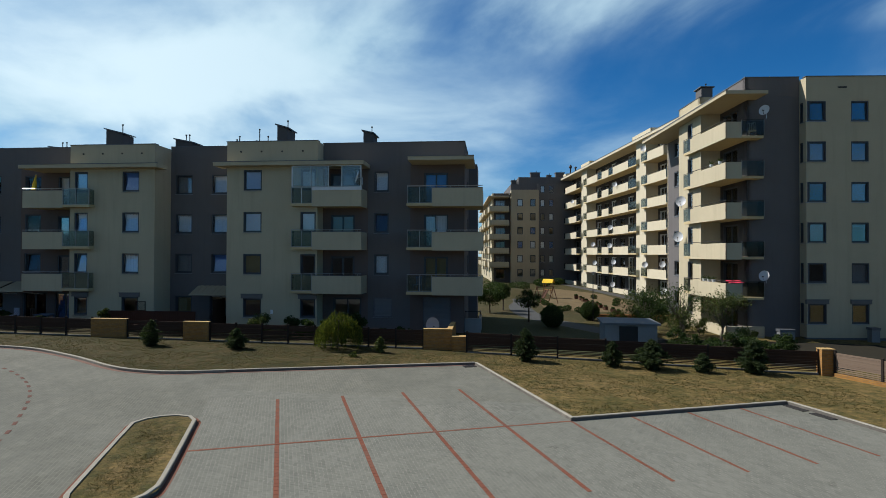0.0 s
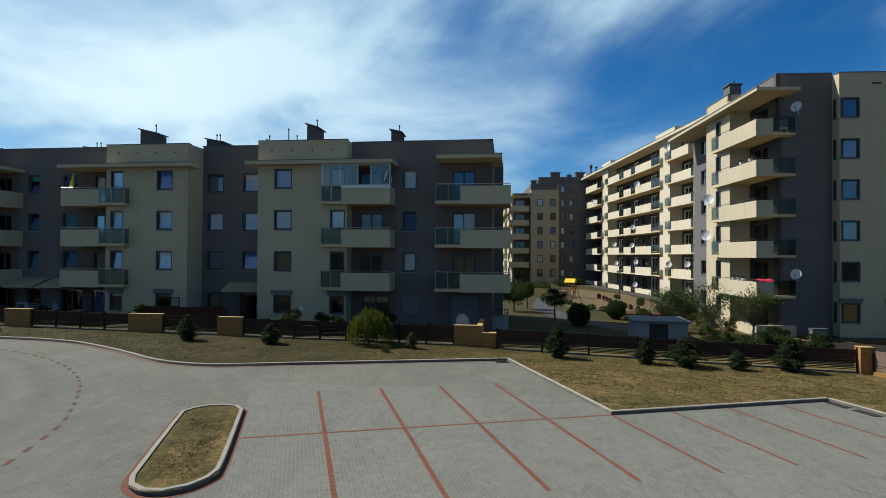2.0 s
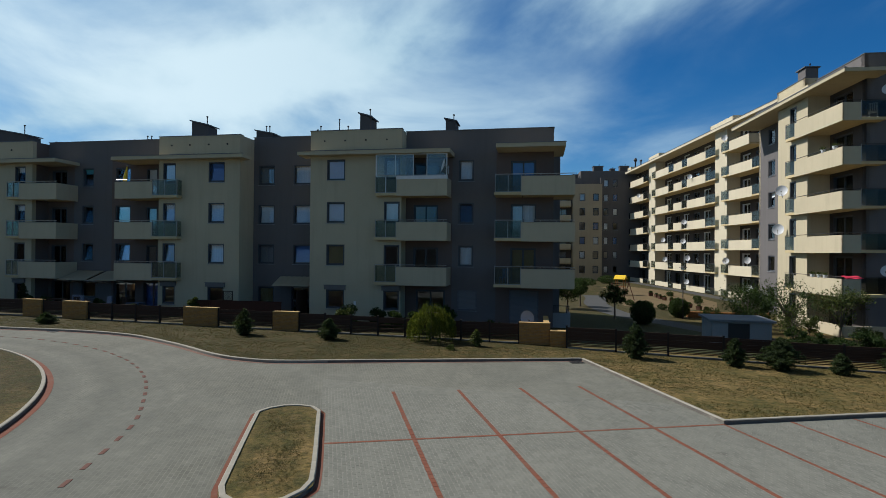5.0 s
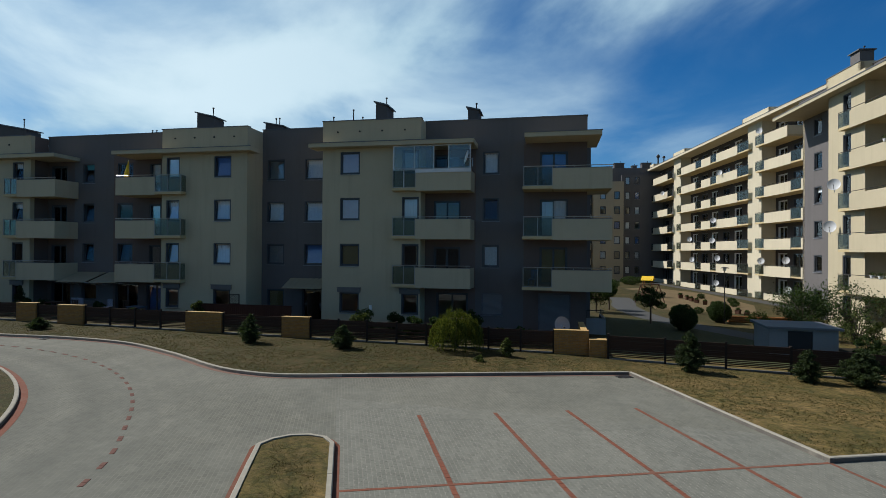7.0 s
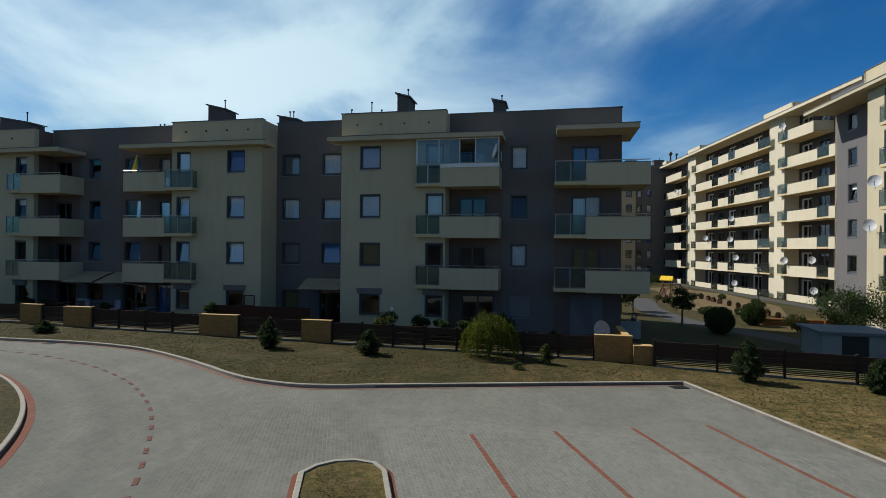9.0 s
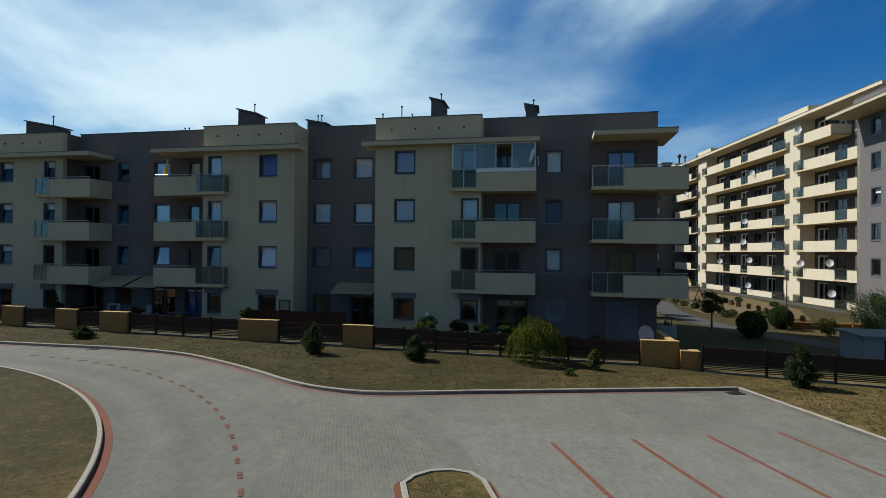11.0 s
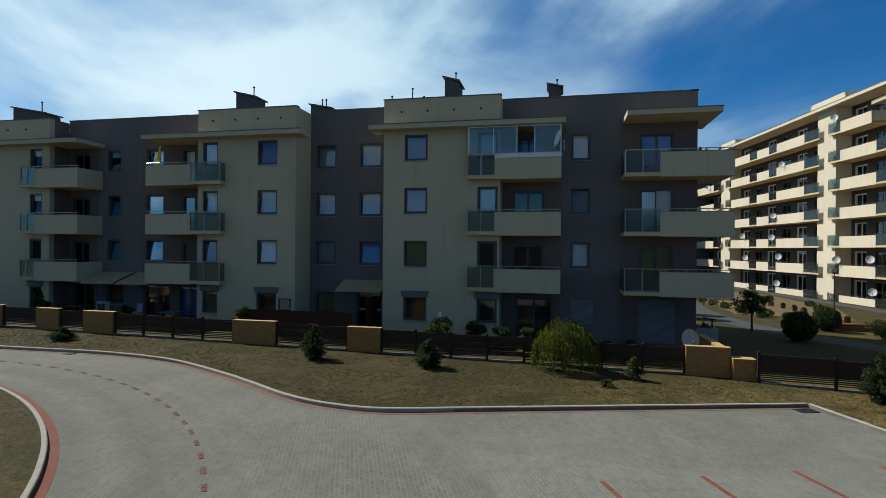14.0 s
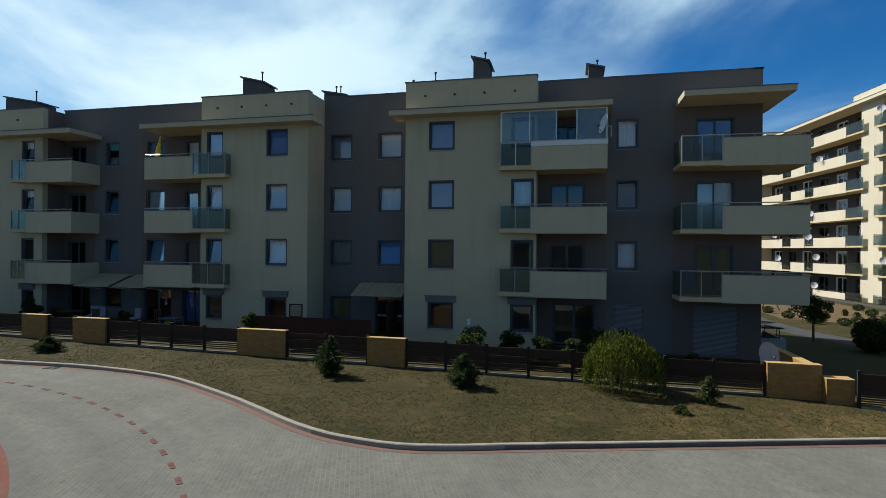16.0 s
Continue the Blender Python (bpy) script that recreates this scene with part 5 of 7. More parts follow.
for k in range(7):
    z0 = 2.22 + H2 * (k - 1)
    hh = 1.15
    if k == 0:
        z0, hh = -0.72, 1.0
    # long double balcony
    balcony_west(B2, [(0.03, 2.2), (2.0, 2.2), (2.0, 24.2), (0.4, 24.2), (0.03, 24.8)], z0,
                 [((0.0, 23.0), (0.0, 17.5)), ((0.0, 15.5), (0.0, 12.5)), ((0.0, 10.7), (0.0, 4.9))],
                 [((0.0, 24.8), (0.0, 23.02)), ((0.0, 17.48), (0.0, 15.52)), ((0.0, 12.48), (0.0, 10.72)), ((0.0, 4.88), (0.0, 2.2))], 0.4, hh, panelmat=PANELB)
    # the next one north
    balcony_west(B2, [(0.03, 27.2), (2.0, 27.2), (2.0, 40), (0.03, 40)], z0,
                 [((0.0, 40), (0.0, 37.6)), ((0.0, 36.2), (0.0, 29.0))], [((0.0, 37.58), (0.0, 36.22)), ((0.0, 28.98), (0.0, 26.6))], 0.4, hh, panelmat=PANELB)
    # single balcony by the front block, shorter under the roof
    south_end = -5.8 if k == 6 else -10.0
    balcony_west(B2, [(0.03, south_end), (2.0, south_end), (2.0, -0.05), (0.4, 0.6), (0.03, 0.6)], z0,
                 [((0.0, -1.3), (0.0, south_end)), ((0.0, south_end), (2.0, south_end))] if k == 6 else
                 [((0.0, -1.3), (0.0, -6.4)), ((0.0, -8.2), (0.0, south_end)), ((0.0, south_end), (2.0, south_end))],
                 [((0.0, 0.6), (0.0, -1.28))] + ([] if k == 6 else [((0.0, -6.42), (0.0, -8.18))]), 0.4, hh, panelmat=PANELB)

# ---- the far house across the court ----
C = thing("apartment_building", "distant seven-storey brownish apartment block with dark stair tower", "building", m=pose(0, 105.6, 0, 0, 0, 4.0))
LVC = [2.3 + 2.75 * k for k in range(6)]
facade(C, (3.8, 0.6), (9.0, 0.6), -1, 17.9, TAN, stack(1.2, 1.05, LVC, styles=("", "white", "blue", "")) + stack(3.7, 1.05, LVC, styles=("grey", "", "white", "blue", "")))
facade(C, (9.0, 1.4), (19.0, 1.4), -1, 19.2, GREY, stack(0.6, 0.9, LVC + [LVC[-1] + 2.75], styles=("white", "", "white")) + stack(2.3, 0.9, LVC + [LVC[-1] + 2.75], styles=("", "white", "blue")))
facade(C, (0.2, 2.6), (3.8, 2.6), -1, 17.4, BROWNG, stack(0.6, 2.0, LVC, 2.1, ("", "grey"), door=True, leaves=2))
facade(C, (0.2, 44.0), (0.2, 2.6), -1, 17.4, CREAM, [d for uu in (6.5, 14.5, 22.5, 31.5) for d in stack(uu, 1.8, LVC, 2.1, ("", "white"), door=True, leaves=2)])
g = Geo()
g.wall((3.797, 2.8), (3.797, 0.603), -1, 17.88, 0.25)
part("wall", g, TAN, C)
g = Geo()
g.wall((9.197, 0.603), (9.197, 1.398), -1, 17.88, 0.25)
part("wall", g, TAN, C)
g = Geo()
g.wall((19.0, 1.4), (19.0, 44), -1, 19, 0.3)
part("wall", g, TAN, C)
g = Geo()
g.wall((19.0, 44), (0.2, 44), -1, 17, 0.3)
part("wall", g, TAN, C)
roofC = part("roof", slab([(0.3, 2.7), (3.5, 2.7), (3.5, 0.8), (8.8, 0.8), (8.8, 1.6), (18.8, 1.6), (18.8, 43.8), (0.3, 43.8)], 16.9, 17.3), FELT, C)
g = Geo()
g.box(5.5, 18.5, 3.0, 18, 17.3, 20.7)
g.box(3.95, 5.49, 3.0, 18, 17.3, 19.3)
part("attic_storey", g, GREY, roofC, "dark attic storey set back on the roof")
for x, w, zt in ((4.7, 1.0, 20.1), (9.0, 1.8, 21.7), (11.8, 0.8, 21.2), (14.0, 1.7, 21.7)):
    chimney(roofC, x, 4.5, w, 1.4, 19.0, zt, 1, CHIM, 0.0)
g = Geo()
g.tube((16.1, 4.0, 20.5), (16.1, 4.0, 22.6), 0.14, n=8)
g.tube((16.1, 4.0, 22.6), (16.1, 4.0, 22.95), 0.18, 0.36, n=10)
g.tube((16.1, 4.0, 22.95), (16.1, 4.0, 23.35), 0.36, 0.12, n=10)
part("roof_ventilator", g, DARKSTEEL, roofC)
for k in range(6):
    z0 = 2.55 + 2.75 * k
    if k == 5:
        continue
    balcony_west(C, [(-0.5, 0.5), (3.4, 0.5), (3.4, 2.6), (0.2, 2.6), (0.2, 6.0), (-0.5, 6.0)], z0, [((-0.5, 6.0), (-0.5, 0.5)), ((-0.5, 0.5), (3.38, 0.5))], [], 0.2)
    for yy in (8.0, 16.0, 24.0, 32.0):
        balcony_west(C, [(-0.9, yy), (0.2, yy), (0.2, yy + 6.0), (-0.9, yy + 6.0)], z0, [((-0.9, yy + 6.0), (-0.9, yy)), ((-0.9, yy), (0.2, yy))], [], 0.2)
part("cornice", slab([(-0.7, 0.3), (3.4, 0.3), (3.4, 2.6), (0.2, 2.6), (0.2, 40), (-0.7, 40)], 16.4, 16.7), TAN, C)

# ---- fences and brick piers along the verge ----
def slat_fence(a, b, count, height, group, label, mat=SLAT, slats=11, gap=0.09, plinth=True, base=None):
    """A run of fence: posts and level slats between them, over a thin concrete footing."""
    a, b = Vector(a), Vector(b)
    d = b - a
    turn = math.degrees(math.atan2(d.y, d.x))
    w = d.length / count
    def post():
        g = Geo()
        g.box(-0.045, 0.045, -0.045, 0.045, -0.2, height + 0.04)
        g.box(-0.055, 0.055, -0.055, 0.055, height + 0.04, height + 0.06)
        return g
    def board():
        g = Geo()
        g.box(0.045, w - 0.045, -0.018, 0.012, 0.0, (height - 0.16) / slats * 0.97)
        return g
    def thin():
        g = Geo()
        g.box(0.045, w - 0.045, -0.018, 0.012, 0.0, (height - 0.16) / slats * 0.50)
        return g
    def foot():
        g = Geo()
        g.box(0.045, w - 0.045, -0.10, 0.05, -0.2, 0.04)
        return g
    for j in range(count):
        p = a + d * (j / count)
        z = gz(p.x, p.y) + 0.09
        ob = thing("fence_panel", label, "fence", group, pose(p.x, p.y, z, 0, 0, turn))
        part("post", shared(("fence_post", height), post, POST), (), ob)
        if j == count - 1:
            part("post", shared(("fence_post", height), post, POST), (), ob, m=pose(w, 0, 0))
        for k in range(slats):
            if random.random() < 0.985:
                part("slat", shared(("slat", round(w, 3), height, slats, mat.name, k < 4), thin if k < 4 else board, mat), (), ob,
                     m=pose(0, random.uniform(-0.004, 0.004), 0.13 + k * (height - 0.16) / slats, random.uniform(-4, 4), random.uniform(-0.25, 0.25), 0))
        if plinth:
            part("footing", shared(("footing", round(w, 3)), foot, FOOTING), (), ob, "thin grey concrete footing strip")


def pier(x0, x1, y, depth, height, label="yellow brick fence pier with a pale cap"):
    z = gz((x0 + x1) / 2, y) + 0.02
    ob = thing("brick_pier", label, "wall", "brick piers", pose(x0, y, z))
    g = Geo()
    g.box(0, x1 - x0, 0, depth, -0.2, height)
    part("brickwork", g, BRICK, ob)
    c = Geo()
    c.prism([(-0.012, -0.012), (x1 - x0 + 0.012, -0.012), (x1 - x0 + 0.012, depth + 0.012), (-0.012, depth + 0.012)], height, height + 0.03)
    part("cap", c, CAP, ob)
    return ob


piers = [(-38.6, -37.2), (-34.98, -33.61), (-32.08, -30.33), (-23.69, -21.5), (-17.95, -16.4)]
for x0, x1 in piers:
    pier(x0, x1, 29.95, 0.28, 1.14)
edge = [-62.0] + [v for p in piers for v in p] + [-3.80]
for x0, x1 in zip(edge[::2], edge[1::2]):
    slat_fence((x0 + 0.03, 30.1), (x1 - 0.03, 30.1), max(1, round((x1 - x0) / 1.62)), 1.05, "western fence", "dark stained slatted timber fence panel")
# bin store of yellow brick at the corner of the garden
pier(-3.80, -2.20, 29.9, 0.3, 1.20, "yellow brick garden wall front at the corner")
pier(-2.19, -1.40, 29.6, 0.50, 0.86, "lower yellow brick wall block at the corner")
ob = thing("garden_wall", "sunlit yellow brick garden wall running back to the house", "wall", m=pose(-2.52, 30.25, gz(-2.5, 31)))
g = Geo()
g.box(0, 0.28, -0.045, 3.3, -0.1, 1.20)
part("brickwork", g, BRICK, ob)
g = Geo()
g.box(-0.01, 0.29, 0, 3.3, 1.20, 1.22)
part("cap", g, CAP, ob)

slat_fence((-1.36, 29.45), (15.45, 27.1), 7, 1.10, "eastern fence", "dark slatted fence panel between steel posts", slats=13)
pier(15.45, 16.05, 26.85, 0.45, 1.30, "yellow brick gate pier with sunlit side")
slat_fence((16.0, 26.8), (20.6, 18.2), 5, 1.15, "side fence", "weathered grey-brown slatted fence panel over brick footing", mat=WEATHERED, slats=12, plinth=False)
ob = thing("brick_footing", "sunlit yellow brick footing under the side fence", "wall", m=pose(16.0, 26.8, gz(16, 26.8), 0, 0, math.degrees(math.atan2(-8.6, 4.6))))
g = Geo()
g.box(0, 9.75, -0.12, 0.10, -0.3, 0.26)
part("brickwork", g, BRICK, ob)

# board screen round the ground-floor terrace
ob = thing("board_screen", "red-brown boarded screen round a ground-floor terrace", "fence", m=pose(-25.1, 33.0, gz(-22, 33)))
for k in range(44):
    g = Geo()
    g.box(0.14 * k, 0.14 * k + 0.132, 0, 0.022 + 0.006 * (k % 2), 0, 1.30)
    part("board", g, SLATR, ob)
g = Geo()
g.box(-0.03, 6.2, -0.02, 0.05, 1.30, 1.34)
part("top_rail", g, SLATR, ob)
ob = thing("trellis", "small dark lattice trellis above the boarded screen", "trellis", m=pose(-23.02, 33.0, gz(-22, 33) + 1.34))
part("trellis_frame", bar_frame(0.68, 0.62, 0.05, 0, 0.04), SLAT, ob)
for k in range(-3, 5):
    for s in (1, -1):
        pts = []
        for q in range(25):
            x, z = 0.05 + 0.58 * q / 24, 0.0
            zz = 0.31 + s * (x - 0.34) + 0.16 * k
            if 0.05 <= zz <= 0.57:
                pts.append((x, zz))
        if len(pts) > 1:
            g = Geo()
            g.tube((pts[0][0], 0.02, pts[0][1]), (pts[-1][0], 0.02, pts[-1][1]), 0.011, n=4)
            part("lath", g, SLAT, ob)
ob = thing("door_side_screen", "dark boarded side screen by the entrance", "fence", m=pose(-18.95, 35.2, gz(-19, 35), 0, 0, 90))
for k in range(12):
    g = Geo()
    g.box(0.14 * k, 0.14 * k + 0.132, 0, 0.03, 0, 1.95)
    part("board", g, SLAT, ob)


# ---- planting ----
def leaf_quad(g, p, size, rng, flat=0.0, slim=0.28):
    n = Vector((rng.gauss(0, 1), rng.gauss(0, 1), rng.gauss(0, 1) + flat)).normalized()
    a = n.orthogonal().normalized()
    a.rotate(Matrix.Rotation(rng.uniform(0, 6.28), 3, n))
    b = n.cross(a)
    s = size * rng.uniform(0.6, 1.3)
    g.quad(p - a * s * 0.5, p + b * s * slim, p + a * s * 0.5, p - b * s * slim)


def conifer(x, y, h, w, seed, label, lumps=120, name="conifer_shrub", mat=None, z=None):
    """A young spruce or pine: a stem and tiers of drooping needle sprays."""
    rng = random.Random(seed)
    z = gz(x, y) + 0.08 if z is None else z
    ob = thing(name, label, "shrub", "young conifers", pose(x, y, z))
    st = Geo()
    st.tube((0, 0, -0.05), (0.02, 0.01, h * 0.95), 0.04, 0.008, 7)
    part("trunk", st, BARK, ob)
    g = Geo()
    for k in range(lumps):
        t = rng.random() ** 1.15
        zc = h * (0.03 + 0.93 * t)
        rmax = w / 2 * ((t + 0.16) / 0.46 if t < 0.30 else ((1 - t) / 0.70) ** 0.75) * (0.66 + 0.52 * rng.random()) + 0.03
        ang = rng.uniform(0, 6.283)
        out = Vector((math.cos(ang), math.sin(ang), 0))
        n = int(22 + rmax * 125)
        for j in range(n):
            r = rmax * (0.15 + 0.85 * (j + rng.random()) / n)
            p = out * r + Vector((rng.gauss(0, 0.035), rng.gauss(0, 0.035), zc + 0.10 * r - 0.10 * r * r / max(rmax, 0.1) + rng.gauss(0, 0.03)))
            leaf_quad(g, p, 0.085, rng, 0.6, 0.2)
    part("foliage", g, mat or CONIFER, ob)
    return ob


conifer(-18.55, 27.9, 1.45, 1.25, 1, "small dark green conifer on the dry verge")
conifer(-13.7, 27.9, 1.15, 1.25, 2, "low dark conifer with ragged outline on the verge")
conifer(-5.95, 28.4, 0.85, 0.65, 3, "tiny fresh green shrub on the verge", 70, "young_shrub", LEAFM)
conifer(-31.1, 27.9, 0.62, 1.3, 4, "flat dark shrub near the road bend", 90)
conifer(1.7, 27.65, 1.75, 1.35, 5, "young spruce before the slatted fence", 150)
conifer(5.9, 27.1, 1.30, 1.15, 6, "dark young conifer before the fence")
conifer(7.7, 26.9, 1.45, 1.9, 7, "broad dark conifer before the fence", 190)
conifer(9.95, 26.6, 0.90, 1.05, 8, "small round-topped conifer before the fence")
conifer(12.35, 26.8, 1.60, 1.55, 9, "dense dark conifer before the fence", 190)
conifer(-7.0, 27.0, 0.25, 0.5, 19, "low tuft of weeds in the verge", 14, "weed_tuft", LEAFM)


def weeping(x, y, h, w, seed):
    """A grafted weeping tree: short stem, dome of hanging shoots."""
    rng = random.Random(seed)
    ob = thing("weeping_tree", "small yellow-green weeping tree with hanging shoots", "tree", m=pose(x, y, gz(x, y) + 0.08))
    st = Geo()
    st.tube((0, 0, -0.05), (0.05, 0, h * 0.8), 0.06, 0.05, 8)
    for k in range(9):
        a = 6.283 * k / 9
        st.tube((0.05, 0, h * 0.78), (0.05 + math.cos(a) * w * 0.2, math.sin(a) * w * 0.2, h * (0.82 + 0.05 * (k % 2))), 0.03, 0.01, 5)
    part("trunk", st, BARK, ob)
    g = Geo()
    bunches = [(6.283 * (j + rng.uniform(-0.3, 0.3)) / 13, rng.uniform(0.72, 1.08), rng.uniform(0.84, 1.06)) for j in range(13)]
    for k in range(900):
        # shoots hang in uneven bunches
        turn, far, tall = rng.choice(bunches)
        a, r0 = rng.gauss(turn, 0.10), rng.random() ** 0.42
        lump = 1 + 0.22 * noise.noise(Vector((math.cos(a) * 1.6, math.sin(a) * 1.6, seed)))
        r = w / 2 * r0 * lump * far
        top = h * (1.0 - 0.42 * r0 ** 2.2) * (0.92 + 0.16 * lump - 0.12 * math.cos(a) * r0 * 0.5) * 0.95 * tall + rng.gauss(0, 0.05)
        drop = rng.uniform(0.42, 1.0) ** 0.7 * (top - 0.03) * (0.40 + 0.62 * r0)
        n = int(drop / 0.06) + 3
        for j in range(n):
            t = j / n
            p = Vector((math.cos(a) * (r + 0.10 * math.sin(t * 1.6)) + rng.gauss(0, 0.022), math.sin(a) * (r + 0.10 * math.sin(t * 1.6)) + rng.gauss(0, 0.022), top - drop * t ** 1.15))
            s = 0.095 * rng.uniform(0.7, 1.3)
            d = Vector((rng.gauss(0, 0.22), rng.gauss(0, 0.22), -1)).normalized()
            e = d.orthogonal().normalized()
            e.rotate(Matrix.Rotation(rng.uniform(0, 6.28), 3, d))
            g.quad(p - e * s * 0.10, p + d * s * 0.5 - e * s * 0.17, p + d * s, p + d * s * 0.5 + e * s * 0.17)
    part("crown", g, WILLOW, ob)


weeping(-8.5, 29.2, 1.92, 2.6, 11)


def broadleaf(x, y, h, w, seed, label, trunk=0.35, leaves=2200, mat=None, size=0.16, name="young_tree", lean=(0, 0), clumps=16, cat="tree", z=None):
    """A tree: tapered trunk, limbs, and a crown of leaf clumps with gaps."""
    rng = random.Random(seed)
    z = gz(x, y) + 0.08 if z is None else z
    ob = thing(name, label, cat, m=pose(x, y, z))
    st = Geo()
    fork = Vector((lean[0] * 0.6, lean[1] * 0.6, h * trunk))
    r = 0.03 + 0.018 * h
    st.tube((0, 0, -0.1), fork, r, r * 0.7, 8)
    g = Geo()
    cz = h * (trunk + 1) / 2
    hz = h * (1 - trunk) / 2
    for k in range(clumps):
        while True:
            q = Vector((rng.uniform(-1, 1), rng.uniform(-1, 1), rng.uniform(-1, 1)))
            if 0.25 < q.length < 1:
                break
        c = Vector((lean[0] + q.x * w / 2 * 0.8, lean[1] + q.y * w / 2 * 0.8, cz + q.z * hz * 0.85))
        mid = fork.lerp(c, 0.5) + Vector((0, 0, 0.06 * h))
        st.tube(fork, mid, r * 0.42, r * 0.25, 5)
        st.tube(mid, c, r * 0.25, 0.006, 5)
        cr = w * rng.uniform(0.13, 0.24)
        for j in range(int(leaves * 1.8) // clumps):
            u = Vector((rng.gauss(0, 1), rng.gauss(0, 1), rng.gauss(0, 0.7)))
            u = u.normalized() * cr * rng.random() ** 0.45
            leaf_quad(g, c + u, size, rng, 0.4)
    part("trunk", st, BARK, ob)
    part("crown", g, mat or LEAFM, ob)
    return ob


def ball(x, y, w, h, seed, label, mat=None, leaves=6500, size=0.11, z=None, name="round_shrub"):
    """A clipped shrub with a dense uneven surface of leaves."""
    rng = random.Random(seed)
    ob = thing(name, label, "shrub", m=pose(x, y, gz(x, y) + 0.07 if z is None else z))
    st = Geo()
    for k in range(5):
        a = 1.257 * k
        st.tube((0.04 * math.cos(a), 0.04 * math.sin(a), -0.05), (w * 0.3 * math.cos(a), w * 0.3 * math.sin(a), h * 0.7), 0.025, 0.008, 5)
    part("stems", st, BARK, ob)
    g = Geo()
    for j in range(leaves):
        u = Vector((rng.gauss(0, 1), rng.gauss(0, 1), rng.gauss(0, 1))).normalized()
        bump = 1 + 0.14 * noise.noise(u * 2.3 + Vector((seed, 0, 0)))
        r = (0.35 + 0.65 * rng.random() ** 0.4) * bump
        leaf_quad(g, Vector((u.x * w / 2 * r, u.y * w / 2 * r, h * 0.5 + u.z * h * 0.5 * r)), size, rng)
    part("foliage", g, mat or LEAFD, ob)
    return ob


# garden shrubs behind the western fence
for x, y, w, h, s, m_ in ((-14.0, 31.6, 1.5, 1.55, 21, LEAFM), (-11.3, 32.0, 1.3, 1.2, 22, LEAFD), (-10.0, 31.7, 1.0, 1.35, 23, LEAFD), (-8.0, 31.9, 1.1, 1.7, 24, LEAFD),
                          (-24.7, 32.3, 0.9, 1.5, 25, LEAFM), (-5.4, 32.4, 1.2, 0.9, 27, LEAFD), (-6.7, 32.4, 0.8, 0.8, 28, LEAFD)):
    broadleaf(x, y, h, w, s, "loose green garden shrub behind the fence", 0.10, 1300, m_, 0.12, "garden_shrub", clumps=14, cat="shrub")
conifer(-38.9, 33.5, 1.8, 0.75, 29, "slim dark conifer in a front garden", 130)

for k, (x, y, w, h) in enumerate(((-39.9, 34.6, 1.0, 0.9), (-38.0, 34.3, 1.0, 0.8), (-33.7, 34.6, 0.9, 0.8), (-28.3, 31.6, 1.0, 0.95), (-12.6, 33.4, 1.3, 1.3), (-9.2, 34.0, 1.4, 1.4))):
    broadleaf(x, y, h, w, 60 + k, "dark leafy shrub in a shaded front garden", 0.08, 1500, LEAFD, 0.11, "garden_shrub", clumps=14, cat="shrub")

# trees and shrubs of the court
broadleaf(2.95, 43.7, 2.6, 2.0, 31, "young tree with thin trunk beside the court path", 0.45, 1500, LEAFD, 0.13)
broadleaf(-0.2, 50.3, 2.9, 3.0, 32, "small dark tree at the court's edge", 0.3, 2600, LEAFD, 0.15)
broadleaf(1.1, 53.0, 2.8, 2.2, 33, "small dark tree at the court's edge", 0.35, 1900, LEAFD, 0.15)
ball(4.5, 41.0, 1.75, 1.7, 34, "large round clipped dark shrub")
ball(8.25, 46.5, 1.6, 1.6, 35, "large round clipped dark shrub by the lamp")
broadleaf(11.7, 41.8, 3.1, 4.0, 36, "spreading small tree near the house corner", 0.3, 1300, LEAFD, 0.11, clumps=26)
broadleaf(13.2, 38.6, 4.0, 3.9, 37, "airy young tree before the eastern house", 0.22, 1250, LEAFD, 0.12, lean=(-0.3, 0), clumps=30)
broadleaf(15.1, 37.2, 3.6, 3.1, 38, "airy young tree before the eastern house", 0.22, 1500, LEAFM, 0.12, lean=(0.2, 0), clumps=24)
broadleaf(12.4, 36.8, 2.2, 2.2, 39, "loose shrub before the eastern house", 0.15, 900, LEAFM, 0.10, "garden_shrub", clumps=20, cat="shrub")

for k, (x, y, h, w) in enumerate(((13.9, 41.5, 1.6, 2.0), (14.6, 39.6, 1.3, 1.6), (13.3, 44.0, 1.7, 2.0), (16.6, 36.9, 1.0, 1.4), (10.3, 38.8, 1.1, 1.5), (9.9, 43.6, 1.2, 1.6))):
    broadleaf(x, y, h, w, 90 + k, "low leafy shrub along the eastern house", 0.08, 800, LEAFM if k % 2 else LEAFD, 0.11, "garden_shrub", clumps=16, cat="shrub")

# belt of low dark shrubs before the eastern house
for k in range(11):
    x, y = 9.9 + 0.72 * k, 30.4 + 0.9 * ((k * 5) % 3) + 0.12 * k
    broadleaf(x, y, 0.75 + 0.22 * ((k * 7) % 4), 1.25, 140 + k, "low dark bushy shrub in the planting bed", 0.06, 900, LEAFD, 0.11, "bed_shrub", clumps=14, cat="shrub")
broadleaf(10.9, 39.6, 3.0, 3.0, 171, "dense dark small tree before the eastern house", 0.28, 3000, LEAFD, 0.12, clumps=30)

# tufts of dry grass on the verges
g = Geo()
rng = random.Random(77)
edge_x = [p.x for p in BEND] + [K1.x, LOT.x, K2.x, 16.0]
edge_y = [p.y for p in BEND] + [K1.y, LOT.y, K2.y, K2.y - 3.0]


def verge_ok(x, y):
    """Between the kerb and the fence."""
    return float(np.interp(x, edge_x, edge_y)) + 0.22 < y < (29.75 if x < -1.4 else 29.3 - 0.14 * (x + 1.4))


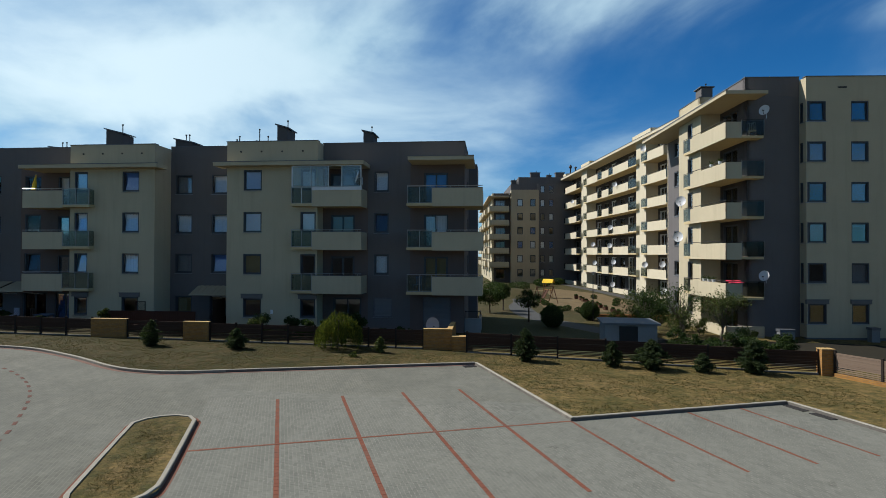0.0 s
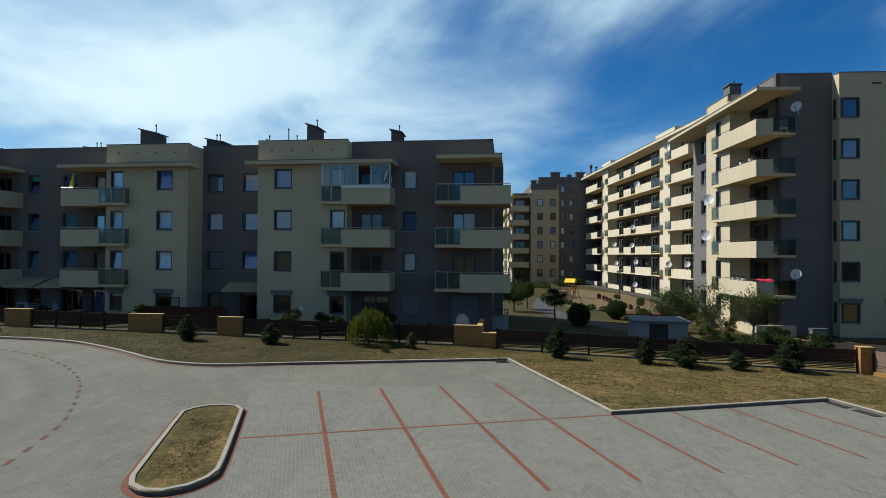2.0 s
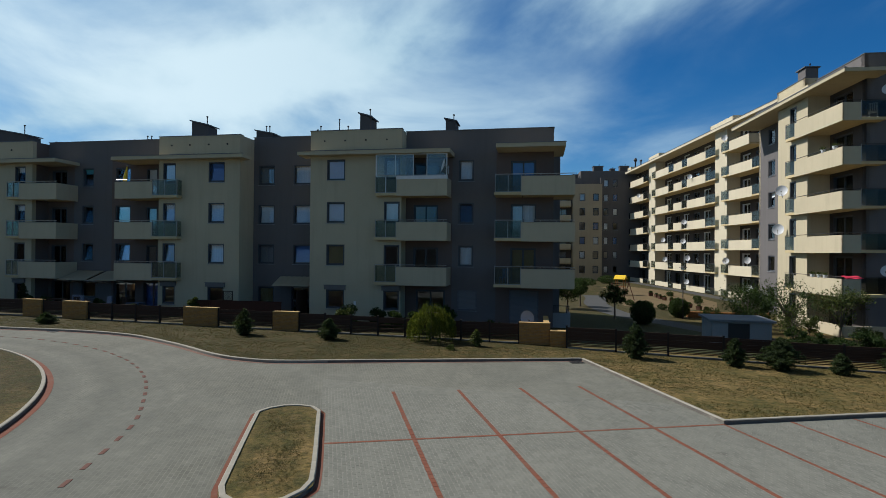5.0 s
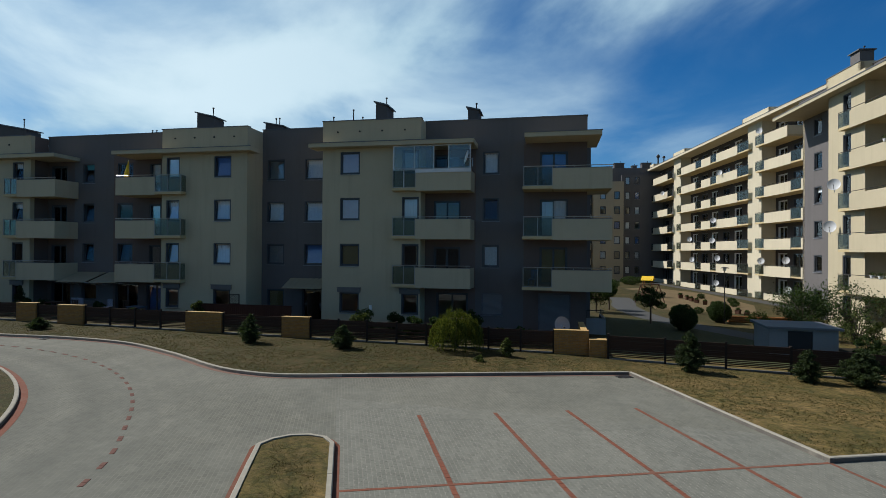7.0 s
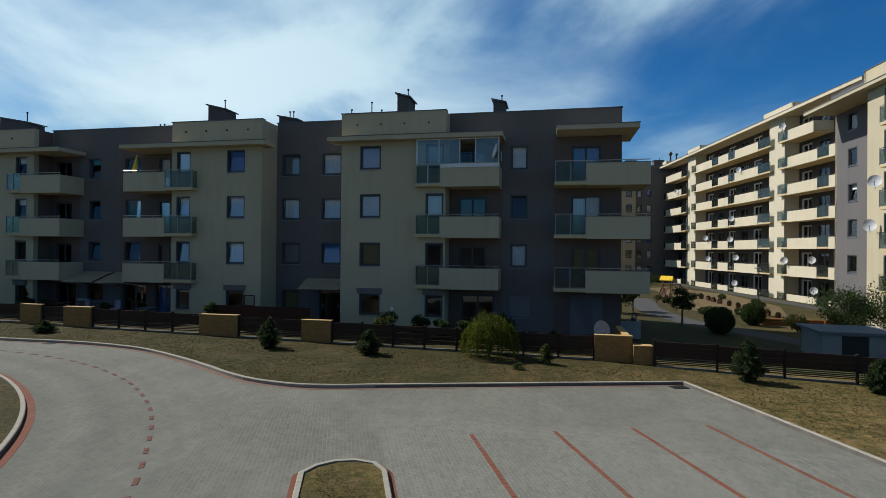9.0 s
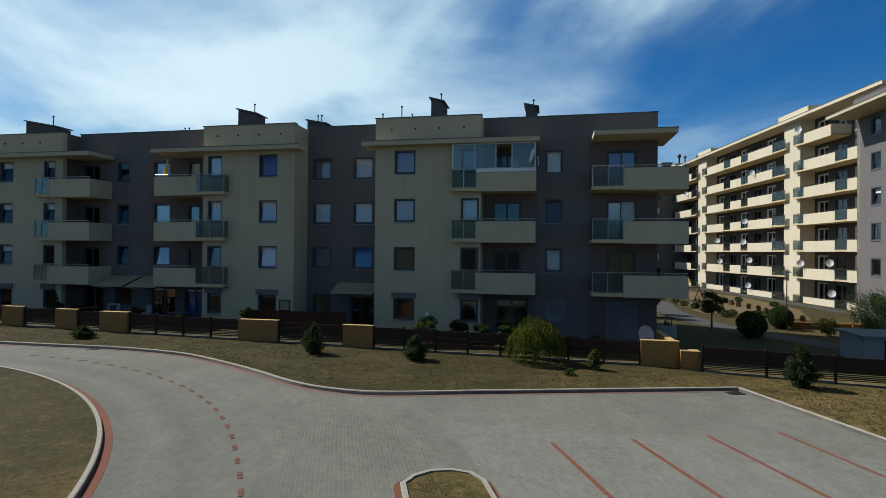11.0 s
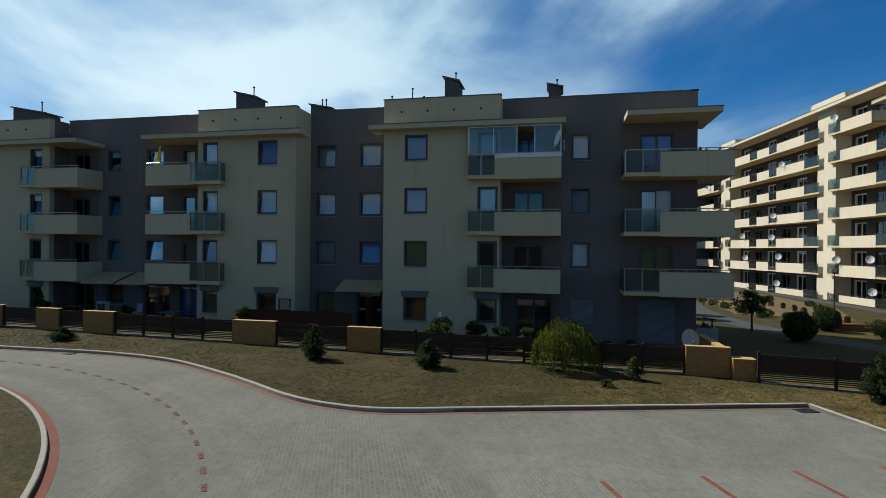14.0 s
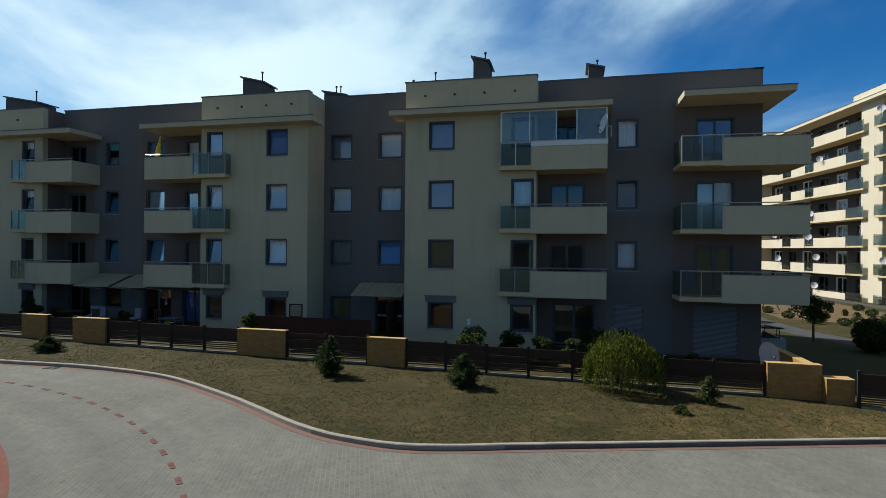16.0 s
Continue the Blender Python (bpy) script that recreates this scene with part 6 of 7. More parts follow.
count = 0
while count < 24000:
    x, y = rng.uniform(-42, 15), rng.uniform(18.4, 29.8)
    if not verge_ok(x, y) or noise.noise(Vector((x * 0.6, y * 0.6, 0))) + rng.gauss(0, 0.25) < -0.30:
        continue
    count += 1
    z = gz(x, y) + 0.085
    for j in range(3):
        a = rng.uniform(0, 6.28)
        h = rng.uniform(0.02, 0.055)
        dx, dy = math.cos(a) * 0.012, math.sin(a) * 0.012
        lx, ly = rng.gauss(0, 0.04), rng.gauss(0, 0.04)
        g.add([(x + lx * 0.5 - dx, y + ly * 0.5 - dy, z), (x + lx * 0.5 + dx, y + ly * 0.5 + dy, z), (x + lx * 1.5, y + ly * 1.5, z + h)], ((0, 1, 2),))
for n_, spot in ((3200, "round"), (2600, "island")):
    for j in range(n_):
        if spot == "round":
            a, r = rng.uniform(-0.15, 1.75), DISC_R - 0.25 - 7.5 * rng.random() ** 1.6
            x, y = DISC_C.x + r * math.cos(a), DISC_C.y + r * math.sin(a)
        else:
            t = rng.random()
            x, y = -9.95 + 1.7 * t + rng.uniform(-0.62, 0.62), 15.55 - 4.6 * t + rng.uniform(-0.3, 0.3)
        if noise.noise(Vector((x * 0.9, y * 0.9, 3))) + rng.gauss(0, 0.3) < 0.0:
            continue
        z = gz(x, y) + 0.09
        for i in range(3):
            a = rng.uniform(0, 6.28)
            h = rng.uniform(0.015, 0.04)
            dx, dy = math.cos(a) * 0.010, math.sin(a) * 0.010
            lx, ly = rng.gauss(0, 0.04), rng.gauss(0, 0.04)
            g.add([(x + lx * 0.5 - dx, y + ly * 0.5 - dy, z), (x + lx * 0.5 + dx, y + ly * 0.5 + dy, z), (x + lx * 1.5, y + ly * 1.5, z + h)], ((0, 1, 2),))
solid("grass", g, STRAW, "short dry grass tufts on the verge", "grass", kind="stuff")

# ---- the court between the houses ----
def patch(name, pts, lift, mat, label, cat):
    bm = bmesh.new()
    bm.faces.new([bm.verts.new((x, y, gz(x, y) + 0.09 + lift)) for x, y in pts])
    bmesh.ops.triangulate(bm, faces=bm.faces[:])
    me = bpy.data.meshes.new(name)
    bm.to_mesh(me)
    bm.free()
    me.materials.append(mat)
    ob = new(name, me)
    if me.polygons[0].normal.z < 0:
        me.flip_normals()
    return tagged(ob, label, cat, kind="structure")


def ribbon_path(name, line, width, lift, mat, label, cat):
    g = Geo()
    line = smooth(line, 1.0)
    for j in range(len(line) - 1):
        d = (line[j + 1] - line[j]).normalized()
        n = Vector((d.y, -d.x)) * (width / 2)
        a, b = line[j], line[j + 1]
        g.quad(*[(p.x, p.y, gz(p.x, p.y) + 0.09 + lift) for p in (a + n, b + n, b - n, a - n)])
    return solid(name, g, mat, label, cat, kind="structure")


ribbon_path("pavement", [(13.5, 33.0), (9.5, 37.5), (6.5, 42.5), (3.7, 47.8), (2.9, 56.6), (3.7, 65.4), (2.7, 77.5)], 2.3, 0.012, PATH, "grey paved path winding through the court", "path")
patch("play_ground", [(5.4, 55.1), (13.1, 53.2), (15.8, 61.9), (15.5, 77.5), (10.5, 88.6), (6.0, 84.2), (5.5, 68.1)], 0.014, EARTH, "bare sandy ground of the play area", "ground")
ribbon_path("pavement", [(18.9, 60), (18.2, 66), (16.6, 80), (13.4, 103)], 1.7, 0.018, PATH, "pale pavement along the balcony wing", "path")

# flat patch before the eastern house, much darker than the turf round it
patch("planting_bed", [(10.2, 30.8), (16.4, 28.4), (25, 28.6), (25, 37.5), (16, 37.5), (10.5, 36.5)], 0.016, DARKGROUND, "dark soil of the planting bed before the eastern house", "ground")

patch("green_lawn", [(-1.1, 30.6), (9.8, 29.5), (9.6, 34.6), (6.0, 41.0), (3.0, 46.2), (-1.1, 46.6)], 0.010, LAWN, "dark green lawn between the fence and the court path", "lawn")
# wall and mound at the back of the court
g = Geo()
n = 14
for j in range(n):
    for i in range(6):
        def hill(a, b):
            x, y = -6 + 14 * a / n, 68 + 15 * b / 6
            return (x, y, gz(x, y) + 0.09 + 1.0 * math.sin(math.pi * min(max(a / n, 0), 1)) * math.sin(math.pi * b / 6))
        g.quad(hill(j, i), hill(j + 1, i), hill(j + 1, i + 1), hill(j, i + 1))
solid("mound", g, TURF, "low grassy mound at the end of the court", "ground", kind="structure")
for k, (x, y, w, h) in enumerate(((-2.9, 65.6, 3.5, 1.6), (0.7, 79.7, 3.3, 1.5), (4.3, 86.4, 3.7, 1.3), (8.8, 95.3, 3.3, 1.4), (-5.1, 73.1, 4.3, 1.9), (12.1, 102.0, 2.9, 1.3))):
    ball(x, y, w, h, 50 + k, "dark hedge shrub at the end of the court", LEAFD, 1500, 0.2, name="hedge_shrub")

# planters in a row along the wing
def planter():
    g = Geo()
    prof = [(0.26, 0), (0.30, 0.42), (0.34, 0.45), (0.34, 0.5), (0.28, 0.5)]
    n = 4
    for (r0, z0), (r1, z1) in zip(prof, prof[1:]):
        g.add([(r0 * 1.4 * math.cos(math.pi / 4 + math.pi / 2 * k), r0 * 1.4 * math.sin(math.pi / 4 + math.pi / 2 * k), z0) for k in range(4)]
              + [(r1 * 1.4 * math.cos(math.pi / 4 + math.pi / 2 * k), r1 * 1.4 * math.sin(math.pi / 4 + math.pi / 2 * k), z1) for k in range(4)],
              [(k, (k + 1) % 4, 4 + (k + 1) % 4, 4 + k) for k in range(4)])
    return g


first = thing("planter", "square brown planter with a low shrub in the court", "planter", "court planters")
part("pot", planter(), TERRA, first)
rng = random.Random(5)
g = Geo()
for j in range(260):
    u = Vector((rng.gauss(0, 1), rng.gauss(0, 1), rng.gauss(0, 1))).normalized() * rng.random() ** 0.4
    leaf_quad(g, Vector((u.x * 0.30, u.y * 0.30, 0.58 + u.z * 0.16)), 0.12, rng)
part("shrub", g, LEAFD, first)
for k in range(10):
    t = k / 9
    x, y = 10.55 + 1.15 * t + 0.12 * math.sin(k * 1.7), 69.0 - 17.5 * t
    m_ = pose(x, y, gz(x, y) + 0.09, 0, 0, 17 * k) @ Matrix.Diagonal((0.8, 0.8, 0.85, 1))
    if k == 0:
        first.matrix_basis = m_
    else:
        copy_thing(first, m_)
for k, (x, y) in enumerate(((6.6, 52.9), (7.4, 54.0), (8.3, 52.5), (9.6, 53.5), (6.0, 55.8), (5.8, 59.4), (5.6, 62.5), (5.5, 65.8), (13.4, 59.8), (12.8, 69.3), (14.4, 64.0))):
    ball(x, y, 0.9, 0.6, 70 + k, "low dark shrub edging the play area", LEAFD, 420, 0.13, name="low_shrub")

# low wall and handrail of the cellar ramp beside the long house
ob = thing("ramp_wall", "low pale concrete wall of a cellar ramp with handrail", "wall", m=pose(-1.86, 37.0, gz(-1.3, 37.0)))
g = Geo()
g.box(0, 1.12, 0, 0.16, -0.1, 1.05)
g.box(0.96, 1.12, 0.163, 2.6, -0.1, 1.05)
part("wall", g, HUT, ob)
g = Geo()
rail = [(0.02, 0.08, 1.52), (0.86, 0.08, 1.52), (1.04, 0.14, 1.50), (1.04, 0.9, 1.40), (1.04, 2.5, 1.36)]
for a, b in zip(rail, rail[1:]):
    g.tube(a, b, 0.028, n=6)
for a in (rail[0], rail[1], rail[3], rail[4]):
    g.tube((a[0], a[1], 1.0), a, 0.02, n=6)
part("handrail", g, DARKSTEEL, ob)

# timber edging in steps near the wing
ob = thing("timber_edging", "orange-brown timber edging of a raised bed", "edging", m=pose(9.0, 47.2, gz(9.0, 47.2) + 0.05, 0, 0, -4))
for k in range(3):
    g = Geo()
    g.tube((0, 0, 0.10 + 0.17 * k), (6.0, 0.0, 0.10 + 0.17 * k), 0.085, n=8)
    part("log", g, LOG, ob)
for k in range(4):
    g = Geo()
    g.tube((0.1 + 1.93 * k, -0.12, -0.1), (0.1 + 1.93 * k, -0.12, 0.62), 0.06, n=8)
    part("stake", g, LOG, ob)

# slide tower
ob = thing("slide_tower", "timber play tower with yellow roof and slide", "play equipment", m=pose(7.2, 70.0, gz(7.2, 70.0) + 0.09, 0, 0, -22) @ Matrix.Diagonal((0.72, 0.72, 0.80, 1)))
for x in (-0.65, 0.65):
    for y in (-0.65, 0.65):
        g = Geo()
        g.tube((x, y, 0), (x, y, 2.6), 0.06, n=7)
        part("post", g, LOG, ob)
g = Geo()
g.box(-0.75, 0.75, -0.75, 0.75, 1.25, 1.33)
part("deck", g, LOG, ob)
for s in (-1, 1):
    g = Geo()
    g.add([(-0.9, s * 0.02, 3.05), (0.9, s * 0.02, 3.05), (0.95, s * 0.85, 2.45), (-0.95, s * 0.85, 2.45), (-0.9, s * 0.02, 3.0), (0.9, s * 0.02, 3.0), (0.95, s * 0.85, 2.40), (-0.95, s * 0.85, 2.40)],
          ((0, 1, 2, 3), (7, 6, 5, 4), (0, 4, 5, 1), (3, 2, 6, 7), (0, 3, 7, 4), (1, 5, 6, 2)))
    part("roof_board", g, YPLASTIC, ob, "yellow roof board")
g = Geo()
g.add([(-0.3, -0.7, 1.35), (0.3, -0.7, 1.35), (0.3, -3.6, 0.2), (-0.3, -3.6, 0.2), (-0.3, -0.7, 1.29), (0.3, -0.7, 1.29), (0.3, -3.6, 0.14), (-0.3, -3.6, 0.14)],
      ((0, 1, 2, 3), (7, 6, 5, 4), (0, 4, 5, 1), (3, 2, 6, 7), (0, 3, 7, 4), (1, 5, 6, 2)))
part("slide", g, TERRA, ob, "dark red slide chute")
for x in (-0.33, 0.33):
    g = Geo()
    g.tube((x, -0.7, 1.5), (x, -3.6, 0.32), 0.05, n=6)
    part("slide_side", g, TERRA, ob, "red-brown slide side rail")
ob = thing("swing_frame", "red-brown swing frame on the play area", "play equipment", m=pose(6.0, 61.8, gz(6.0, 61.8) + 0.10, 0, 0, 35) @ Matrix.Diagonal((0.8, 0.9, 0.85, 1)))
for x in (-1.5, 1.5):
    for y in (-0.9, 0.9):
        g = Geo()
        g.tube((x, y, 0), (x, 0, 2.2), 0.06, n=6)
        part("leg", g, TERRA, ob)
g = Geo()
g.tube((-1.6, 0, 2.2), (1.6, 0, 2.2), 0.06, n=6)
part("beam", g, TERRA, ob)

# lamp post
ob = thing("street_lamp", "dark steel lamp post with a flat round head", "lamp", m=pose(8.4, 45.9, gz(8.4, 45.9) + 0.08))
g = Geo()
g.tube((0, 0, 0), (0, 0, 0.7), 0.07, 0.06, 8)
g.tube((0, 0, 0.7), (0, 0, 3.85), 0.04, 0.032, 8)
part("pole", g, DARKSTEEL, ob)
g = Geo()
g.tube((0, 0, 3.85), (0, 0, 4.02), 0.09, 0.12, 10)
part("lantern", g, WHITE, ob, "frosted lantern")
g = Geo()
g.tube((0, 0, 4.02), (0, 0, 4.07), 0.30, 0.26, 14)
g.tube((0, 0, 4.07), (0, 0, 4.12), 0.26, 0.05, 14)
part("hood", g, DARKSTEEL, ob)

# low service hut behind the fence
ob = thing("service_hut", "low pale rendered hut with a flat blue-grey roof and dark door", "hut", m=pose(6.85, 33.5, gz(8, 34) + 0.05, 0, 0, -4) @ Matrix.Diagonal((1.1, 1, 1, 1)))
g = Geo()
g.wall((0, 0), (2.75, 0), 0, 1.35, 0.12, [(0.75, 1.75, 0.1, 1.25)])
part("wall", g, HUT, ob)
for a, b in (((2.75, 0.003), (2.75, 2.6)), ((2.75, 2.6), (0, 2.6)), ((0, 2.6), (0, 0.003))):
    g = Geo()
    g.wall(a, b, 0, 1.348, 0.12)
    part("wall", g, HUT, ob)
g = Geo()
g.box(-0.15, 2.9, -0.2, 2.8, 1.35, 1.46)
part("roof", g, LEAD, ob)
g = Geo()
g.box(0.76, 1.74, 0.03, 0.08, 0.11, 1.24)
part("door", g, DARKSTEEL, ob)

# meter cabinets against the eastern house
for a, w, h, lab in ((2.75, 0.95, 0.70, "pale grey meter cabinet with a dark lid"), (9.3, 0.55, 0.85, "narrow pale meter cabinet with a dark lid")):
    mm = B1.matrix_basis @ pose(a, -1.6 if a < 5 else -0.75, 0)
    ob = thing("meter_cabinet", lab, "cabinet", m=Matrix.Translation((mm.translation.x, mm.translation.y, gz(mm.translation.x, mm.translation.y) + 0.05)) @ mm.to_3x3().to_4x4())
    g = Geo()
    g.box(0, w, 0, 0.4, 0, h)
    part("cabinet_body", g, CABINET, ob)
    g = Geo()
    g.box(-0.04, w + 0.04, -0.04, 0.44, h, h + 0.16)
    part("lid", g, SHEET, ob)

# ---- satellite dishes ----
def dish(parent_m, x, y, z, r, az, label="grey-white satellite dish on a short arm", mat=None):
    """A dish that looks along the azimuth az (degrees, 0 = -y, 90 = +x), a little upwards."""
    ob = thing("satellite_dish", label, "dish", "satellite dishes", (parent_m or Matrix()) @ pose(x, y, z, 0, 0, az))
    g = Geo()
    n, rings = 20, 4
    pts = [[(r * i / rings * math.cos(6.283 * k / n), -0.05 + 0.22 * r * (i / rings) ** 2 * -1.0, 1.08 * r * i / rings * math.sin(6.283 * k / n)) for k in range(n)] for i in range(1, rings + 1)]
    tilt = Matrix.Rotation(radians(-14), 3, "X")
    T = lambda p: tuple(tilt @ Vector(p))
    c = T((0, -0.05, 0))
    for k in range(n):
        g.add([c, T(pts[0][k]), T(pts[0][(k + 1) % n])], ((0, 1, 2),))
        for i in range(rings - 1):
            g.add([T(pts[i][k]), T(pts[i + 1][k]), T(pts[i + 1][(k + 1) % n]), T(pts[i][(k + 1) % n])], ((0, 1, 2, 3),))
    part("reflector", g, mat or DISH, ob)
    g = Geo()
    g.tube(T((0, -0.05, -r)), T((0, -0.75 * r - 0.1, -0.35 * r)), 0.012, n=5)
    g.tube(T((0, -0.75 * r - 0.1, -0.35 * r)), T((0, -0.6 * r, -0.25 * r)), 0.035, n=6)
    part("feed_arm", g, DARKSTEEL, ob)
    g = Geo()
    g.tube(c, (0, 0.25, -0.1), 0.025, n=6)
    g.tube((0, 0.25, -0.5), (0, 0.25, 0.0), 0.025, n=6)
    part("bracket", g, STEEL, ob)
    return ob


dish(None, -8.72, 34.6, 10.15, 0.40, -70, "white satellite dish beside the glazed top balcony", mat=WHITE)
dish(None, -3.45, 31.1, 1.02, 0.40, 22, "large grey satellite dish standing behind the fence", mat=DULL)
MB1, MB2 = B1.matrix_basis, B2.matrix_basis
dish(MB1, 2.60, -0.15, 15.13, 0.34, -50)
dish(MB1, 2.56, -0.15, 3.70, 0.34, -50)
dish(MB1, -0.1, 7.30, 9.57, 0.40, -34)
dish(MB1, -0.1, 7.80, 6.62, 0.40, -34)
for b, z in ((9.07, 15.38), (10.86, 9.20), (11.19, 6.49), (17.95, 3.84), (9.61, 4.09), (9.92, 0.80), (-1.27, 3.90), (-6.1, 4.02), (-6.44, 0.97), (18.8, 6.85), (-0.77, 18.67), (30.5, 15.0)):
    dish(MB2, -0.28, b, z, 0.36 if z < 14 else 0.34, -33, "white satellite dish on a balcony parapet")

# ---- things on balconies ----
# folded yellow parasol
ob = thing("parasol", "folded yellow parasol leaning on a top-floor balcony", "parasol", m=pose(-32.5, 35.3, 8.5, 6, 14, 0))
g = Geo()
g.tube((0, 0, 0), (0, 0, 2.25), 0.018, n=6)
part("pole", g, WHITE, ob)
g = Geo()
g.tube((0, 0, 1.1), (0, 0, 1.35), 0.13, 0.15, 9)
g.tube((0, 0, 1.35), (0, 0, 2.2), 0.15, 0.03, 9)
part("canopy", g, YELLOW, ob)
# red airer cloth and white chairs on the eastern house
ob = thing("red_blanket", "red blanket hung over a balcony parapet", "textile", m=MB1 @ pose(0.25, 0.02, 2.02))
g = Geo()
for k in range(12):
    a, b = k / 12, (k + 1) / 12
    za, zb = 1.20 + 0.02 * math.sin(9 * a), 1.20 + 0.02 * math.sin(9 * b)
    g.add([(a, -0.06, za), (b, -0.06, zb), (b, 0.55, zb + 0.14), (a, 0.55, za + 0.14), (a, -0.075, za - 0.02), (b, -0.075, zb - 0.02), (b, 0.55, zb + 0.12), (a, 0.55, za + 0.12)],
          ((0, 1, 2, 3), (7, 6, 5, 4), (0, 4, 5, 1), (3, 2, 6, 7)))
part("cloth", g, RED, ob)


def chair(m, mat, label):
    ob = thing("balcony_chair", label, "chair", "balcony chairs", m)
    g = Geo()
    g.box(-0.24, 0.24, -0.24, 0.24, 0.40, 0.44)
    part("seat", g, mat, ob)
    for x in (-0.2, 0.2):
        for y in (-0.2, 0.2):
            g = Geo()
            g.tube((x * 1.1, y * 1.1, 0), (x, y, 0.42), 0.02, n=5)
            part("leg", g, mat, ob)
    for k in range(4):
        g = Geo()
        g.box(-0.2 + 0.11 * k, -0.13 + 0.11 * k, 0.22, 0.25, 0.46, 0.92)
        part("back_slat", g, mat, ob)
    g = Geo()
    g.box(-0.24, 0.24, 0.21, 0.26, 0.90, 0.96)
    part("top_rail", g, mat, ob)
    return ob


chair(MB1 @ pose(2.1, 0.5, 13.45, 0, 0, 150), WHITE, "white plastic chair behind the glass of a top balcony")
chair(pose(-4.6, 35.7, 8.47, 0, 0, 30), DARKSTEEL, "dark chair on an upper balcony")
chair(pose(-5.0, 35.9, 2.65, 0, 0, -20), CURTAINS["blue"], "blue chair on the lowest end balcony")


def garden_chair(x, y, turn, cushion=None):
    """A dark garden chair with a boarded back, some with a cushion."""
    ob = chair(pose(x, y, gz(x, y) + 0.09, 0, 0, turn), SLAT, "dark timber garden chair on the shaded terrace")
    if cushion:
        g = Geo()
        g.prism([(-0.20, -0.22), (0.20, -0.22), (0.22, -0.1), (0.22, 0.14), (-0.22, 0.14), (-0.22, -0.1)], 0.44, 0.52)
        part("seat_cushion", g, cushion, ob, "blue and white chequered seat cushion")
        g = Geo()
        g.prism([(-0.20, 0.13), (0.20, 0.13), (0.21, 0.21), (-0.21, 0.21)], 0.523, 0.98)
        part("back_cushion", g, cushion, ob, "blue and white chequered back cushion")


def chequered():
    k = Mat("chequered_cloth", 0.95)
    ch = k.n.new("ShaderNodeTexChecker")
    ch.inputs["Scale"].default_value = 11.0
    ch.inputs["Color1"].default_value, ch.inputs["Color2"].default_value = (0.42, 0.43, 0.46, 1), (0.07, 0.09, 0.17, 1)
    k.l.new(k.n.new("ShaderNodeTexCoord").outputs["Object"], ch.inputs["Vector"])
    return k.color(k.mix(k.math("MULTIPLY", k.noise(9, 4), 0.4), ch.outputs[0], (0.12, 0.12, 0.15))).m


CHEQUER = chequered()
for x, y, turn, soft_ in ((-35.5, 34.3, 10, CHEQUER), (-34.95, 34.2, -5, CHEQUER), (-34.5, 33.7, 190, None), (-32.75, 34.3, -8, CHEQUER), (-31.6, 34.4, 12, None)):
    garden_chair(x, y, turn, soft_)


def garden_table(x, y, long, mat, label):
    ob = thing("garden_table", label, "table", m=pose(x, y, gz(x, y) + 0.09))
    for k in range(6):
        g = Geo()
        g.box(-long / 2, long / 2, -0.38 + 0.128 * k, -0.38 + 0.128 * k + 0.118, 0.68, 0.71)
        part("top_board", g, mat, ob)
    g = Geo()
    g.box(-long / 2 + 0.05, long / 2 - 0.05, -0.33, 0.33, 0.62, 0.678)
    part("apron", g, mat, ob)
    for x_ in (-long / 2 + 0.08, long / 2 - 0.08):
        for y_ in (-0.30, 0.30):
            g = Geo()
            g.box(x_ - 0.03, x_ + 0.03, y_ - 0.03, y_ + 0.03, 0, 0.62)
            part("leg", g, mat, ob)


garden_table(-30.1, 33.8, 1.05, plain("blue_table_paint", (0.05, 0.075, 0.12), 0.7), "dull blue garden table on the shaded terrace")
garden_table(-36.6, 34.0, 1.1, SLAT, "dark slatted garden table under the awning")
for z0, items in ((2.02, ((0.5, 1.9), (0.5, 2.6), (0.5, 3.4))), (10.45, ((0.5, 0.9), (0.5, 2.2)))):
    for a, b in items:
        ob = thing("flower_pot", "white flower pot on a balcony parapet", "pot", "balcony pots", MB1 @ pose(0.05, b, z0 + 1.15))
        g = Geo()
        g.tube((0, 0, 0), (0, 0, 0.2), 0.11, 0.15, 10)
        part("pot", g, WHITE, ob)
        g = Geo()
        rng = random.Random(int(b * 10))
        for j in range(310):
            leaf_quad(g, Vector((rng.gauss(0, 0.09), rng.gauss(0, 0.09), 0.27 + rng.gauss(0, 0.06))), 0.05, rng)
        part("plant", g, LEAFM, ob)

